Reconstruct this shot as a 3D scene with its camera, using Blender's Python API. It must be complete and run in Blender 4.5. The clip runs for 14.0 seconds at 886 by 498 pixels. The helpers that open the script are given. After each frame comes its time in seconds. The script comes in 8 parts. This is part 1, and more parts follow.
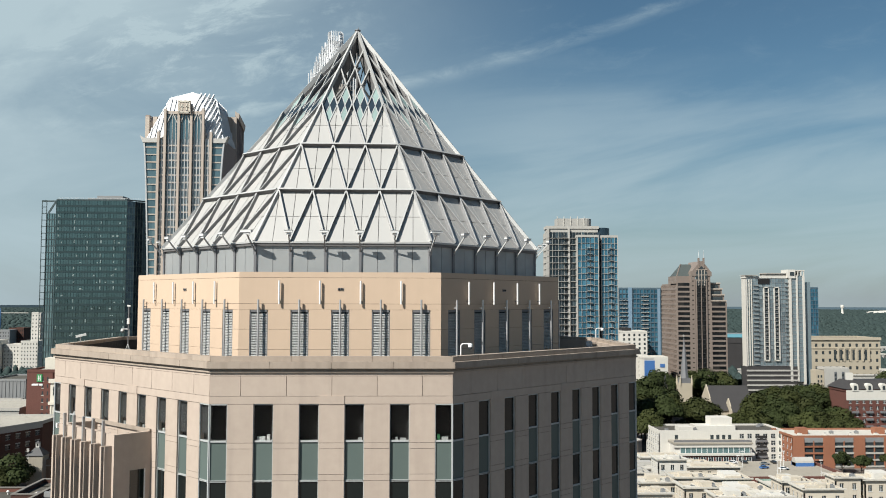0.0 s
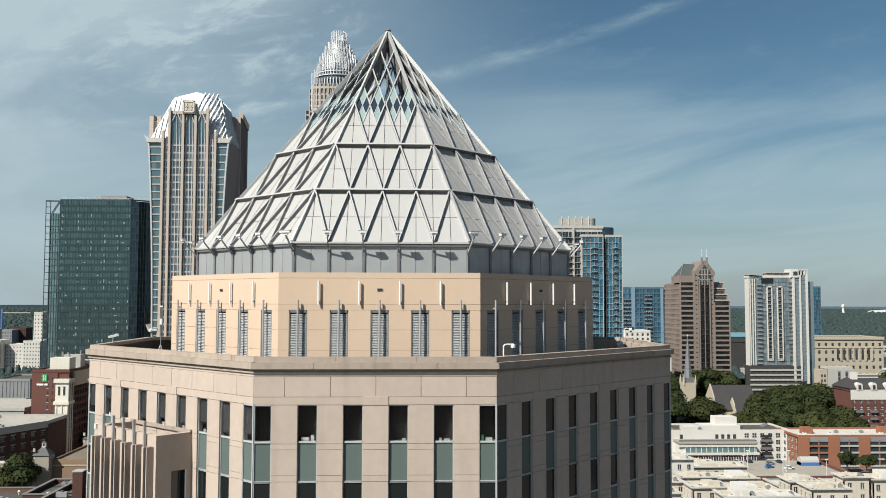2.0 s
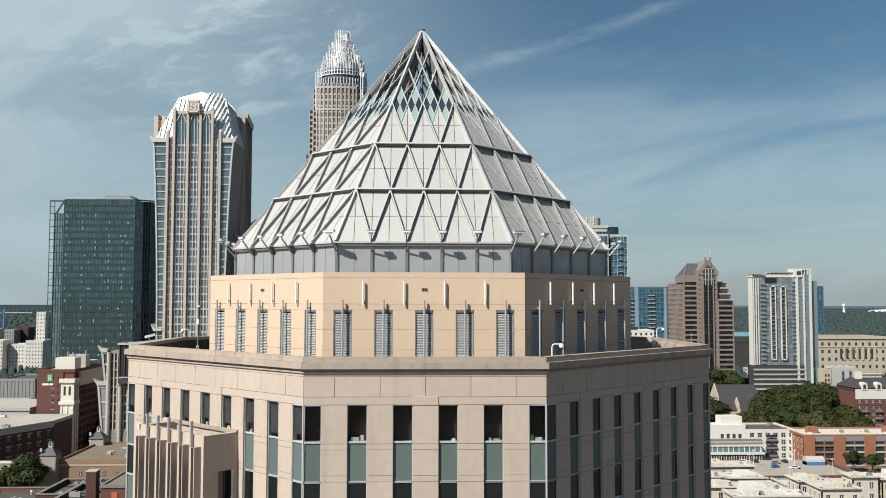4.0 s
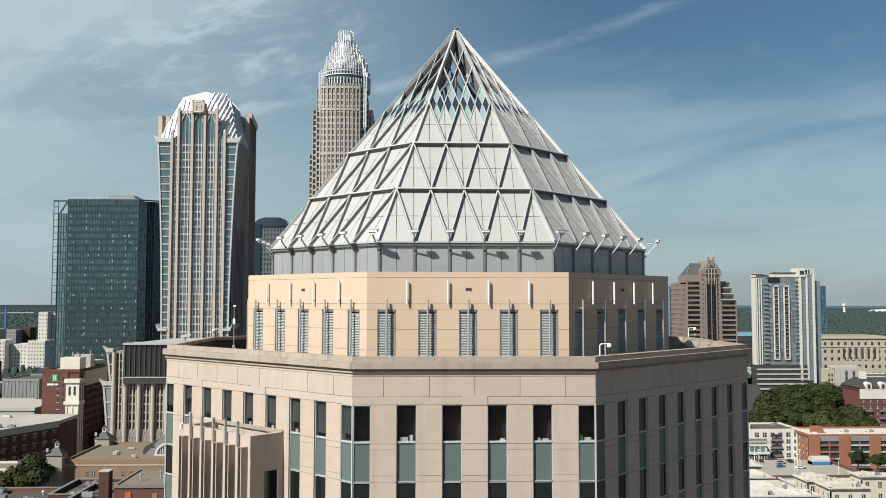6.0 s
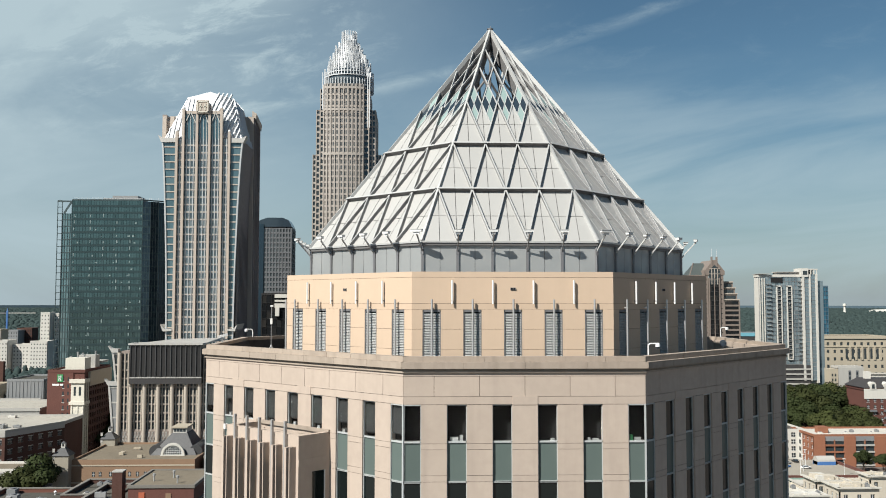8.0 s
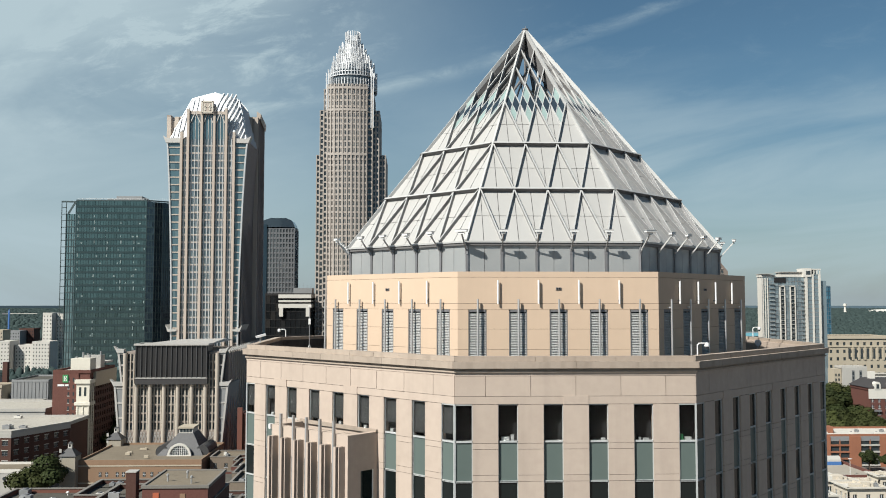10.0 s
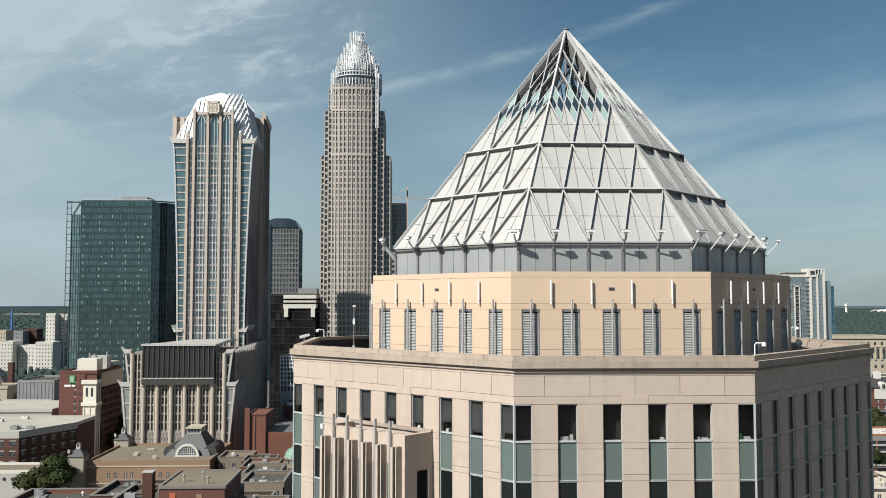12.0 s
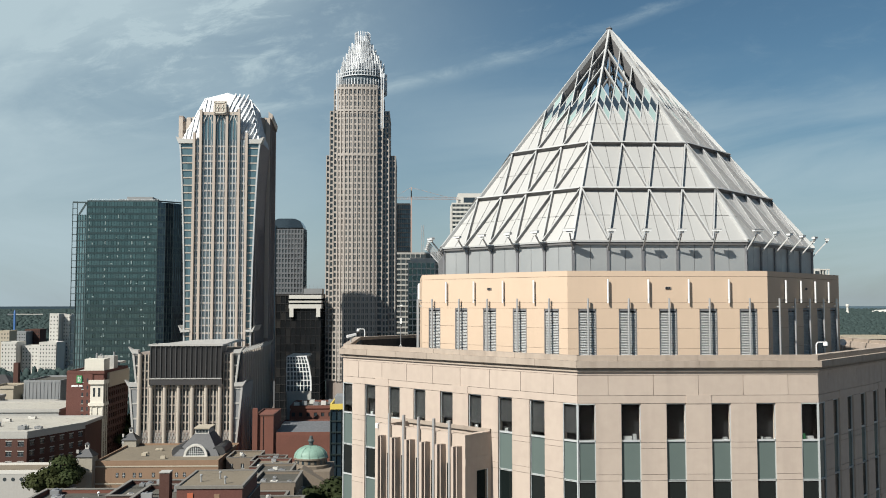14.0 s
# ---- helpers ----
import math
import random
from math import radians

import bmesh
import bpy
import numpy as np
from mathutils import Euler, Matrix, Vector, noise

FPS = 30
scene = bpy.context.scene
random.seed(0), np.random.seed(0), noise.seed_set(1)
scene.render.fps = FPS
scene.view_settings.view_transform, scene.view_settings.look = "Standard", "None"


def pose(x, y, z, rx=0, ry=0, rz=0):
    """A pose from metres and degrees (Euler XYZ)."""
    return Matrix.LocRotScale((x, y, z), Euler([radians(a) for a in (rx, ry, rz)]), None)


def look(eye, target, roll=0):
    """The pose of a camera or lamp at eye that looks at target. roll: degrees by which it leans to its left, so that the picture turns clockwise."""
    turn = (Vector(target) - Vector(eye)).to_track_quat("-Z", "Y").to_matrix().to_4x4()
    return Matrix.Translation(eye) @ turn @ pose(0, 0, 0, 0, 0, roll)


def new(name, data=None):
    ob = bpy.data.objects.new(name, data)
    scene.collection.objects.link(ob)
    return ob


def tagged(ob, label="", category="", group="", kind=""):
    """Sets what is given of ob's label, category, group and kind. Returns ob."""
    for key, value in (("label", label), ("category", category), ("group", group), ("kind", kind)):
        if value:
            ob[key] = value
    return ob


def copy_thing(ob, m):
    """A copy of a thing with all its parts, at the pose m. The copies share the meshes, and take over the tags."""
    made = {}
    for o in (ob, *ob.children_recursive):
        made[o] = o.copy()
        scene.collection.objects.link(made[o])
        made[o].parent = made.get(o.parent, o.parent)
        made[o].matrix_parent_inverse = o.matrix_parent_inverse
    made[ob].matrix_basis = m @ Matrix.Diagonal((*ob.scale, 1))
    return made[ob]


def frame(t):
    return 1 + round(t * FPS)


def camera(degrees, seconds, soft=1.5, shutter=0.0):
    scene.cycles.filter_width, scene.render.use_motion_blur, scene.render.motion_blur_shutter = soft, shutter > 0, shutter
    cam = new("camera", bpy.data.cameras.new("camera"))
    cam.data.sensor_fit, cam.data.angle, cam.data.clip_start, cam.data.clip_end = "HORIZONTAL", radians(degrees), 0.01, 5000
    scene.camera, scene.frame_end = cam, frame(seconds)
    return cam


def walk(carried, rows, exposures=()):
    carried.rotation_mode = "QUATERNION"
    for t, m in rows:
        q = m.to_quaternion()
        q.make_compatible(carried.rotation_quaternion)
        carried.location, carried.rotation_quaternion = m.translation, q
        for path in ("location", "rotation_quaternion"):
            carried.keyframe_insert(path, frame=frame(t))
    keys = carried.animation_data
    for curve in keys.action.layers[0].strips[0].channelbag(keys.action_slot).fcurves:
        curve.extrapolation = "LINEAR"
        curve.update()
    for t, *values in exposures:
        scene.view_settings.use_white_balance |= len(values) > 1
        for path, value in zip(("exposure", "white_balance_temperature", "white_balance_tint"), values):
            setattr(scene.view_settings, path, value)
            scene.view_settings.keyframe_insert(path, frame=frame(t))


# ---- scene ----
cam = camera(53.1, 14.0, soft=1.0)
# seconds, place in metres, pitch, roll, yaw in degrees
ROWS = [
    (0.0, 4.042, -66.142, 80.000, 3.418, -0.156, -2.140),
    (0.5, 3.515, -66.104, 80.019, 3.412, -0.146, -2.140),
    (1.0, 2.970, -66.065, 80.030, 3.405, -0.136, -2.138),
    (1.5, 2.389, -66.026, 80.037, 3.398, -0.128, -2.133),
    (2.0, 1.762, -65.984, 80.043, 3.390, -0.119, -2.125),
    (2.5, 1.103, -65.941, 80.046, 3.383, -0.112, -2.118),
    (3.0, 0.450, -65.896, 80.045, 3.377, -0.105, -2.115),
    (5.5, -2.731, -65.647, 80.035, 3.365, -0.073, -2.133),
    (6.0, -3.384, -65.606, 80.025, 3.364, -0.068, -2.136),
    (6.5, -4.045, -65.574, 80.017, 3.366, -0.064, -2.139),
    (7.0, -4.697, -65.546, 80.011, 3.369, -0.060, -2.144),
    (7.5, -5.345, -65.525, 80.008, 3.373, -0.055, -2.149),
    (8.0, -5.998, -65.510, 80.003, 3.376, -0.047, -2.153),
    (10.5, -9.374, -65.461, 79.975, 3.397, 0.001, -2.165),
    (11.0, -10.126, -65.439, 79.970, 3.401, 0.010, -2.160),
    (11.5, -10.916, -65.411, 79.969, 3.407, 0.016, -2.153),
    (12.0, -11.716, -65.379, 79.961, 3.413, 0.022, -2.146),
    (12.5, -12.518, -65.341, 79.947, 3.417, 0.024, -2.139),
    (13.0, -13.328, -65.295, 79.934, 3.422, 0.025, -2.133),
    (13.5, -14.142, -65.238, 79.921, 3.426, 0.023, -2.126),
    (14.0, -14.958, -65.175, 79.909, 3.430, 0.021, -2.120),
]
walk(cam, [(t, pose(x, y, z, 90 + pitch, roll, yaw)) for t, x, y, z, pitch, roll, yaw in ROWS])
scene.view_settings.exposure = 0.61

# ---- world, sun ----
SUN_TO = Vector((-0.545, -0.49, 0.68)).normalized()
world = bpy.data.worlds.new("sky")
scene.world = world
world.use_nodes = True


def sky_nodes():
    nt = world.node_tree
    nt.nodes.clear()
    N, L = nt.nodes.new, nt.links.new
    out, bg = N("ShaderNodeOutputWorld"), N("ShaderNodeBackground")
    sky = N("ShaderNodeTexSky")
    sky.sky_type, sky.sun_disc = "NISHITA", False
    sky.sun_elevation = math.asin(SUN_TO.z)
    sky.sun_rotation = math.atan2(SUN_TO.x, SUN_TO.y) % (2 * math.pi)
    sky.altitude, sky.air_density, sky.dust_density, sky.ozone_density = 250, 1.0, 0.4, 1.4
    tc = N("ShaderNodeTexCoord")

    def math_node(op, a, b=None, clamp=False):
        n = N("ShaderNodeMath")
        n.operation, n.use_clamp = op, clamp
        for i, v in enumerate((a, b)):
            if v is None:
                continue
            if isinstance(v, (int, float)):
                n.inputs[i].default_value = v
            else:
                L(v, n.inputs[i])
        return n.outputs[0]

    # sky coordinates: sideways and upwards, as slopes from due north
    sep = N("ShaderNodeSeparateXYZ")
    L(tc.outputs["Generated"], sep.inputs[0])
    away = math_node("ADD", math_node("ABSOLUTE", sep.outputs["Y"]), 0.05)
    u = math_node("DIVIDE", sep.outputs["X"], away)
    e = math_node("DIVIDE", sep.outputs["Z"], away)

    def times(v, k, plus=0.0):
        return math_node("ADD", math_node("MULTIPLY", v, k), plus)

    def streaky(along, across, tilt, detail, rough, twist, shift=0.0):
        """Cloud noise drawn out along a line that climbs by tilt."""
        comb = N("ShaderNodeCombineXYZ")
        L(times(math_node("ADD", u, times(e, tilt)), along, shift), comb.inputs[0])
        L(times(math_node("SUBTRACT", e, times(u, tilt)), across), comb.inputs[1])
        n = N("ShaderNodeTexNoise")
        for k, v in (("Scale", 1.0), ("Detail", detail), ("Roughness", rough), ("Distortion", twist)):
            n.inputs[k].default_value = v
        L(comb.outputs[0], n.inputs["Vector"])
        return n.outputs[0]

    def hill(v, middle, reach):
        """1 at the middle, falling smoothly to 0 at that reach."""
        d = math_node("DIVIDE", math_node("SUBTRACT", v, middle), reach)
        return math_node("SUBTRACT", 1.0, math_node("MULTIPLY", d, d), True)

    def slope(v, lo, hi):
        n = N("ShaderNodeMapRange")
        n.interpolation_type = "SMOOTHSTEP"
        n.inputs["From Min"].default_value, n.inputs["From Max"].default_value = lo, hi
        L(v, n.inputs["Value"])
        return n.outputs[0]

    # mackerel wisps high up, broad soft streaks lower down, and a thin veil towards the sun's side
    fine = streaky(13.0, 34.0, 0.2, 9, 0.68, 0.45)
    broad = streaky(2.2, 13.0, 0.17, 6, 0.55, 0.5, 3.1)
    cloth = streaky(3.0, 6.5, 0.1, 7, 0.58, 0.6, 7.7)
    wisps = math_node("MULTIPLY", slope(fine, 0.46, 0.72), math_node("MULTIPLY", hill(u, -0.23, 0.24), hill(e, 0.285, 0.125)))
    faint = math_node("MULTIPLY", slope(fine, 0.5, 0.8), slope(cloth, 0.45, 0.65))
    bands = math_node("MULTIPLY", slope(broad, 0.3, 0.64), math_node("MULTIPLY", slope(u, -0.06, 0.17), hill(e, 0.11, 0.17)))
    veil = math_node("MULTIPLY", slope(times(u, -1.0), -0.22, 0.42), math_node("MULTIPLY", slope(cloth, -0.1, 0.75), hill(e, 0.3, 0.55)))
    # one long thin streak of cloud, bending upwards
    line = math_node("ADD", math_node("ADD", times(u, STREAK[1], STREAK[0]), math_node("MULTIPLY", math_node("MULTIPLY", u, u), STREAK[2])), times(fine, 0.012, -0.006))
    off = math_node("ABSOLUTE", math_node("SUBTRACT", e, line))
    thin = math_node("SUBTRACT", 1.0, math_node("DIVIDE", off, math_node("ADD", math_node("MULTIPLY", cloth, 0.012), 0.004)), True)
    streak = math_node("MULTIPLY", math_node("MULTIPLY", thin, slope(fine, 0.25, 0.75)), slope(u, -0.7, 0.12))
    cover = math_node("MULTIPLY", wisps, WISPS)
    for v, k in ((faint, FAINT), (bands, BANDS), (veil, VEIL), (streak, TRAIL)):
        cover = math_node("ADD", cover, math_node("MULTIPLY", v, k), True)
    # thin haze towards the horizon
    haze = math_node("POWER", math_node("SUBTRACT", 1.0, math_node("MULTIPLY", math_node("ABSOLUTE", sep.outputs["Z"]), 3.6), True), 2.0)
    mixh = N("ShaderNodeMix")
    mixh.data_type = "RGBA"
    L(math_node("MULTIPLY", haze, HAZE), mixh.inputs["Factor"])
    tint = N("ShaderNodeMix")
    tint.data_type, tint.blend_type = "RGBA", "MULTIPLY"
    tint.inputs["Factor"].default_value = 1.0
    tint.inputs["B"].default_value = (*AIR_TINT, 1)
    L(sky.outputs[0], tint.inputs["A"])
    L(tint.outputs["Result"], mixh.inputs["A"])
    mixh.inputs["B"].default_value = (*HAZE_COLOUR, 1)
    mixc = N("ShaderNodeMix")
    mixc.data_type = "RGBA"
    L(cover, mixc.inputs["Factor"])
    L(mixh.outputs["Result"], mixc.inputs["A"])
    mixc.inputs["B"].default_value = (*CLOUD_COLOUR, 1)
    L(mixc.outputs["Result"], bg.inputs["Color"])
    bg.inputs["Strength"].default_value = SKY
    L(bg.outputs[0], out.inputs[0])


SKY, HAZE = 0.05, 0.85
VEIL, WISPS, BANDS, FAINT, TRAIL = 1.1, 0.5, 0.55, 0.12, 0.42
STREAK = (0.237, 0.235, 0.28)
AIR_TINT = (0.64, 0.85, 0.86)
HAZE_COLOUR = (3.95, 4.5, 4.95)
CLOUD_COLOUR = (6.0, 7.6, 8.3)
sky_nodes()

sun = new("sun", bpy.data.lights.new("sun", "SUN"))
sun.data.energy, sun.data.angle, sun.data.color = 5.0, radians(0.53), (0.985, 0.96, 0.885)
sun.matrix_world = look(SUN_TO * 300, (0, 0, 0))

# ---- materials ----
TONE = 0.86                          # all matt surfaces, a shade under fresh samples


def surface(name, col, col2=None, scale=1.0, amount=0.5, rough=0.7, metal=0.0, bump=0.0, bump_scale=8.0, streak=0.0, vary=0.0, island=0.0, ior=1.45, patches=0.0, rough_vary=0.12):
    """A weathered surface: two sizes of mottling, rain streaks, fine relief, a tint per object or per piece. Sizes in metres."""
    m = bpy.data.materials.new(name)
    m.use_nodes = True
    nt = m.node_tree
    N, L = nt.nodes.new, nt.links.new
    b = nt.nodes["Principled BSDF"]
    col, col2 = [tuple(v * TONE for v in k) for k in (col, col2 or tuple(c * 0.8 for c in col))]
    geo, tc = N("ShaderNodeNewGeometry"), N("ShaderNodeTexCoord")
    pos = tc.outputs["Object"]

    def mix(fac, a, c, mode="MIX"):
        n = N("ShaderNodeMix")
        n.data_type, n.blend_type = "RGBA", mode
        for sock, v in (("Factor", fac), ("A", a), ("B", c)):
            if isinstance(v, (int, float)):
                n.inputs[sock].default_value = v
            elif isinstance(v, tuple):
                n.inputs[sock].default_value = (*v, 1)
            else:
                L(v, n.inputs[sock])
        return n.outputs["Result"]

    def ranged(v, lo, hi, a=0.0, c=1.0):
        n = N("ShaderNodeMapRange")
        for k, x in zip(("From Min", "From Max", "To Min", "To Max"), (lo, hi, a, c)):
            n.inputs[k].default_value = x
        L(v, n.inputs["Value"])
        return n.outputs[0]

    def noise_at(s, detail=5, stretch=None):
        n = N("ShaderNodeTexNoise")
        n.inputs["Scale"].default_value, n.inputs["Detail"].default_value = s, detail
        if stretch:
            mp = N("ShaderNodeMapping")
            mp.inputs["Scale"].default_value = stretch
            L(pos, mp.inputs[0])
            L(mp.outputs[0], n.inputs["Vector"])
        else:
            L(pos, n.inputs["Vector"])
        return n.outputs[0]

    big = noise_at(0.12 * scale, 4)
    fine = noise_at(2.2 * scale, 6)
    both = N("ShaderNodeMath")
    both.operation = "ADD"
    L(big, both.inputs[0])
    L(fine, both.inputs[1])
    c = mix(ranged(both.outputs[0], 0.72, 1.28, 0.0, amount), col, col2)
    if patches:
        c = mix(ranged(noise_at(0.45 * scale, 3), 0.56, 0.7, 0.0, patches), c, tuple(x * 0.5 for x in col2))
    if streak:
        s = noise_at(1.0, 5, (1.6, 1.6, 0.12))
        c = mix(ranged(s, 0.5, 0.75, 0.0, streak), c, tuple(x * 0.45 for x in col2))
    if vary:
        oi = N("ShaderNodeObjectInfo")
        g = N("ShaderNodeMath")
        g.operation = "MULTIPLY_ADD"
        L(oi.outputs["Random"], g.inputs[0])
        g.inputs[1].default_value, g.inputs[2].default_value = 2 * vary, 1 - vary
        cc = N("ShaderNodeCombineColor")
        for i in range(3):
            L(g.outputs[0], cc.inputs[i])
        c = mix(1.0, c, cc.outputs[0], "MULTIPLY")
    if island:
        g = N("ShaderNodeMath")
        g.operation = "MULTIPLY_ADD"
        L(geo.outputs["Random Per Island"], g.inputs[0])
        g.inputs[1].default_value, g.inputs[2].default_value = 2 * island, 1 - island
        cc = N("ShaderNodeCombineColor")
        for i in range(3):
            L(g.outputs[0], cc.inputs[i])
        c = mix(1.0, c, cc.outputs[0], "MULTIPLY")
    L(c, b.inputs["Base Color"])
    L(ranged(fine, 0.3, 0.7, max(rough - rough_vary, 0.02), min(rough + rough_vary, 1.0)), b.inputs["Roughness"])
    b.inputs["Metallic"].default_value, b.inputs["IOR"].default_value = metal, ior
    if bump:
        bp = N("ShaderNodeBump")
        bp.inputs["Strength"].default_value, bp.inputs["Distance"].default_value = 0.6, bump
        L(noise_at(bump_scale, 6), bp.inputs["Height"])
        L(bp.outputs[0], b.inputs["Normal"])
    return m


def window_glass(name, dark, light, chance=0.2, rough=0.06, metal=0.0, ior=1.6, wave=0.0):
    """Panes seen from far: each pane its own depth of tint, some with blinds drawn behind."""
    m = bpy.data.materials.new(name)
    m.use_nodes = True
    nt = m.node_tree
    N, L = nt.nodes.new, nt.links.new
    b = nt.nodes["Principled BSDF"]
    geo = N("ShaderNodeNewGeometry")
    ramp = N("ShaderNodeValToRGB")
    e = ramp.color_ramp.elements
    e[0].position, e[0].color = 0.0, (*dark, 1)
    e[1].position, e[1].color = 1.0, (*light, 1)
    mid = e.new(1.0 - chance)
    mid.color = (*[d * 1.5 + 0.002 for d in dark], 1)
    L(geo.outputs["Random Per Island"], ramp.inputs[0])
    L(ramp.outputs[0], b.inputs["Base Color"])
    b.inputs["Roughness"].default_value, b.inputs["Metallic"].default_value, b.inputs["IOR"].default_value = rough, metal, ior
    if wave:
        tc, n, bp = N("ShaderNodeTexCoord"), N("ShaderNodeTexNoise"), N("ShaderNodeBump")
        n.inputs["Scale"].default_value = 0.35
        L(tc.outputs["Object"], n.inputs["Vector"])
        L(n.outputs[0], bp.inputs["Height"])
        bp.inputs["Distance"].default_value = wave
        L(bp.outputs[0], b.inputs["Normal"])
    return m


M_PRECAST = surface("precast_beige", (0.515, 0.427, 0.36), (0.45, 0.369, 0.312), 1.0, 0.75, 0.75, bump=0.004, bump_scale=30, streak=0.16, vary=0.03, ior=1.2)
M_COPING = surface("coping_stone", (0.42, 0.35, 0.29), (0.335, 0.275, 0.228), 1.5, 0.6, 0.8, bump=0.005, bump_scale=25, streak=0.35, vary=0.06, ior=1.2)
M_JOINT = surface("dark_joint", (0.16, 0.14, 0.12), None, 1, 0.4, 0.9)
M_UPPER = surface("warm_stucco", (0.615, 0.468, 0.35), (0.565, 0.43, 0.322), 0.7, 0.5, 0.8, bump=0.003, bump_scale=40, streak=0.06, vary=0.02, ior=1.2)
M_BAND = surface("grey_metal_cladding", (0.42, 0.43, 0.43), (0.36, 0.37, 0.37), 0.6, 0.5, 0.5, metal=0.4, vary=0.03)
M_PANEL = surface("white_metal_panel", (0.475, 0.467, 0.45), (0.435, 0.428, 0.414), 0.3, 0.4, 0.58, metal=0.3, vary=0.03, streak=0.03, rough_vary=0.012)
M_BAR = surface("white_aluminium_bar", (0.52, 0.52, 0.51), (0.46, 0.46, 0.455), 1, 0.4, 0.5, metal=0.2)
# inner steel; also the shade painted on the ring beams
M_BARDARK = surface("dark_steel_shade_web", (0.17, 0.165, 0.165), None, 1, 0.4, 0.6, metal=0.2)
M_MULLION = surface("grey_mullion", (0.22, 0.22, 0.23), None, 1, 0.4, 0.5, metal=0.3)
M_LOUVRE = surface("grey_louvre_blade", (0.62, 0.62, 0.61), None, 1, 0.4, 0.5, metal=0.2)
# black for the shade in hollow cores and openings, and for tyres
M_BLACK = surface("black_shade_and_tyre", (0.012, 0.012, 0.013), None, 1, 0.3, 0.9)
M_GALV = surface("galvanised_pole", (0.5, 0.5, 0.5), None, 2, 0.5, 0.45, metal=0.5)
M_WHITE = surface("white_paint", (0.8, 0.8, 0.79), None, 1, 0.3, 0.5)
M_FRAME = surface("white_window_frame", (0.72, 0.73, 0.73), None, 1, 0.3, 0.45)
M_VISION = window_glass("dark_vision_glass", (0.0045, 0.007, 0.0068), (0.011, 0.016, 0.0155), 0.25, 0.04, 0.0, 1.55, wave=0.012)
M_SPAND = surface("teal_spandrel_glass", (0.12, 0.153, 0.143), (0.10, 0.132, 0.124), 0.5, 0.5, 0.15, metal=0.0, vary=0.06, ior=1.33, rough_vary=0.04)
M_TEAL = surface("pale_green_glass", (0.29, 0.385, 0.37), (0.25, 0.34, 0.325), 1, 0.4, 0.2, vary=0.08)
M_DKGLASS = surface("dark_blue_glass", (0.03, 0.045, 0.06), None, 1, 0.4, 0.08, vary=0.1, ior=1.6, rough_vary=0.03)
M_ROOFDK = surface("dark_roof_membrane", (0.06, 0.055, 0.055), (0.03, 0.03, 0.03), 1.5, 0.7, 0.9, patches=0.5)
M_ROOFWH = surface("white_roof_membrane", (0.58, 0.55, 0.49), (0.45, 0.425, 0.38), 1.2, 0.7, 0.85, patches=0.35, vary=0.06)
M_ROOFPALE = surface("weathered_pale_roof", (0.43, 0.405, 0.355), (0.33, 0.31, 0.27), 1.2, 0.7, 0.9, patches=0.45, vary=0.05)
M_ROOFTAN = surface("tan_gravel_roof", (0.205, 0.17, 0.122), (0.155, 0.128, 0.094), 1.2, 0.7, 0.95, patches=0.3, vary=0.05)
M_ROOFGR = surface("grey_gravel_roof", (0.10, 0.092, 0.076), (0.06, 0.056, 0.048), 1.4, 0.7, 0.95, patches=0.5, vary=0.1)
M_GRANITE = surface("buff_granite", (0.48, 0.41, 0.35), (0.42, 0.36, 0.305), 0.6, 0.5, 0.6, vary=0.02)
M_GRANITE2 = surface("rose_granite", (0.30, 0.25, 0.22), (0.25, 0.21, 0.185), 0.5, 0.5, 0.55, vary=0.02)
M_CROWN = surface("bright_metal_crown", (0.74, 0.75, 0.76), (0.66, 0.67, 0.68), 0.5, 0.4, 0.5, metal=0.2, vary=0.03)
M_FLARE = surface("pale_metal_flare", (0.55, 0.53, 0.50), None, 0.6, 0.4, 0.5, metal=0.3)
M_TWGLASS = window_glass("tower_window", (0.028, 0.036, 0.040), (0.10, 0.11, 0.11), 0.12, 0.08, 0.15, 1.6)
M_TWBLUE = window_glass("blue_tower_window", (0.07, 0.12, 0.14), (0.14, 0.20, 0.215), 0.3, 0.1, 0.4, 1.6)
M_CURTAIN = window_glass("teal_curtain_wall", (0.064, 0.108, 0.110), (0.088, 0.138, 0.14), 0.35, 0.08, 0.7, 1.6)
M_CURTDK = window_glass("dark_curtain_wall", (0.018, 0.034, 0.048), (0.045, 0.072, 0.09), 0.3, 0.08, 0.5, 1.6)
M_BLUEGL = window_glass("blue_condo_glass", (0.02, 0.075, 0.115), (0.07, 0.20, 0.28), 0.4, 0.08, 0.12, 1.5)
M_CONC = surface("pale_concrete", (0.44, 0.425, 0.395), (0.37, 0.355, 0.33), 0.7, 0.5, 0.8, vary=0.04, streak=0.1)
M_WHITEC = surface("white_concrete", (0.63, 0.605, 0.555), (0.55, 0.53, 0.485), 0.7, 0.5, 0.75, vary=0.04, streak=0.08)
M_BROWN = surface("brown_granite", (0.24, 0.195, 0.168), (0.205, 0.165, 0.142), 0.6, 0.5, 0.6, vary=0.03)
M_BLACKST = surface("black_stone", (0.035, 0.033, 0.033), (0.02, 0.02, 0.02), 0.6, 0.5, 0.4, vary=0.1)
M_BRICK = surface("red_brick", (0.135, 0.052, 0.04), (0.10, 0.042, 0.033), 1.5, 0.6, 0.85, bump=0.01, bump_scale=6, vary=0.08, streak=0.12)
M_BRICKO = surface("orange_brick", (0.175, 0.068, 0.047), (0.13, 0.054, 0.039), 1.5, 0.6, 0.85, bump=0.01, bump_scale=6, vary=0.06, streak=0.1)
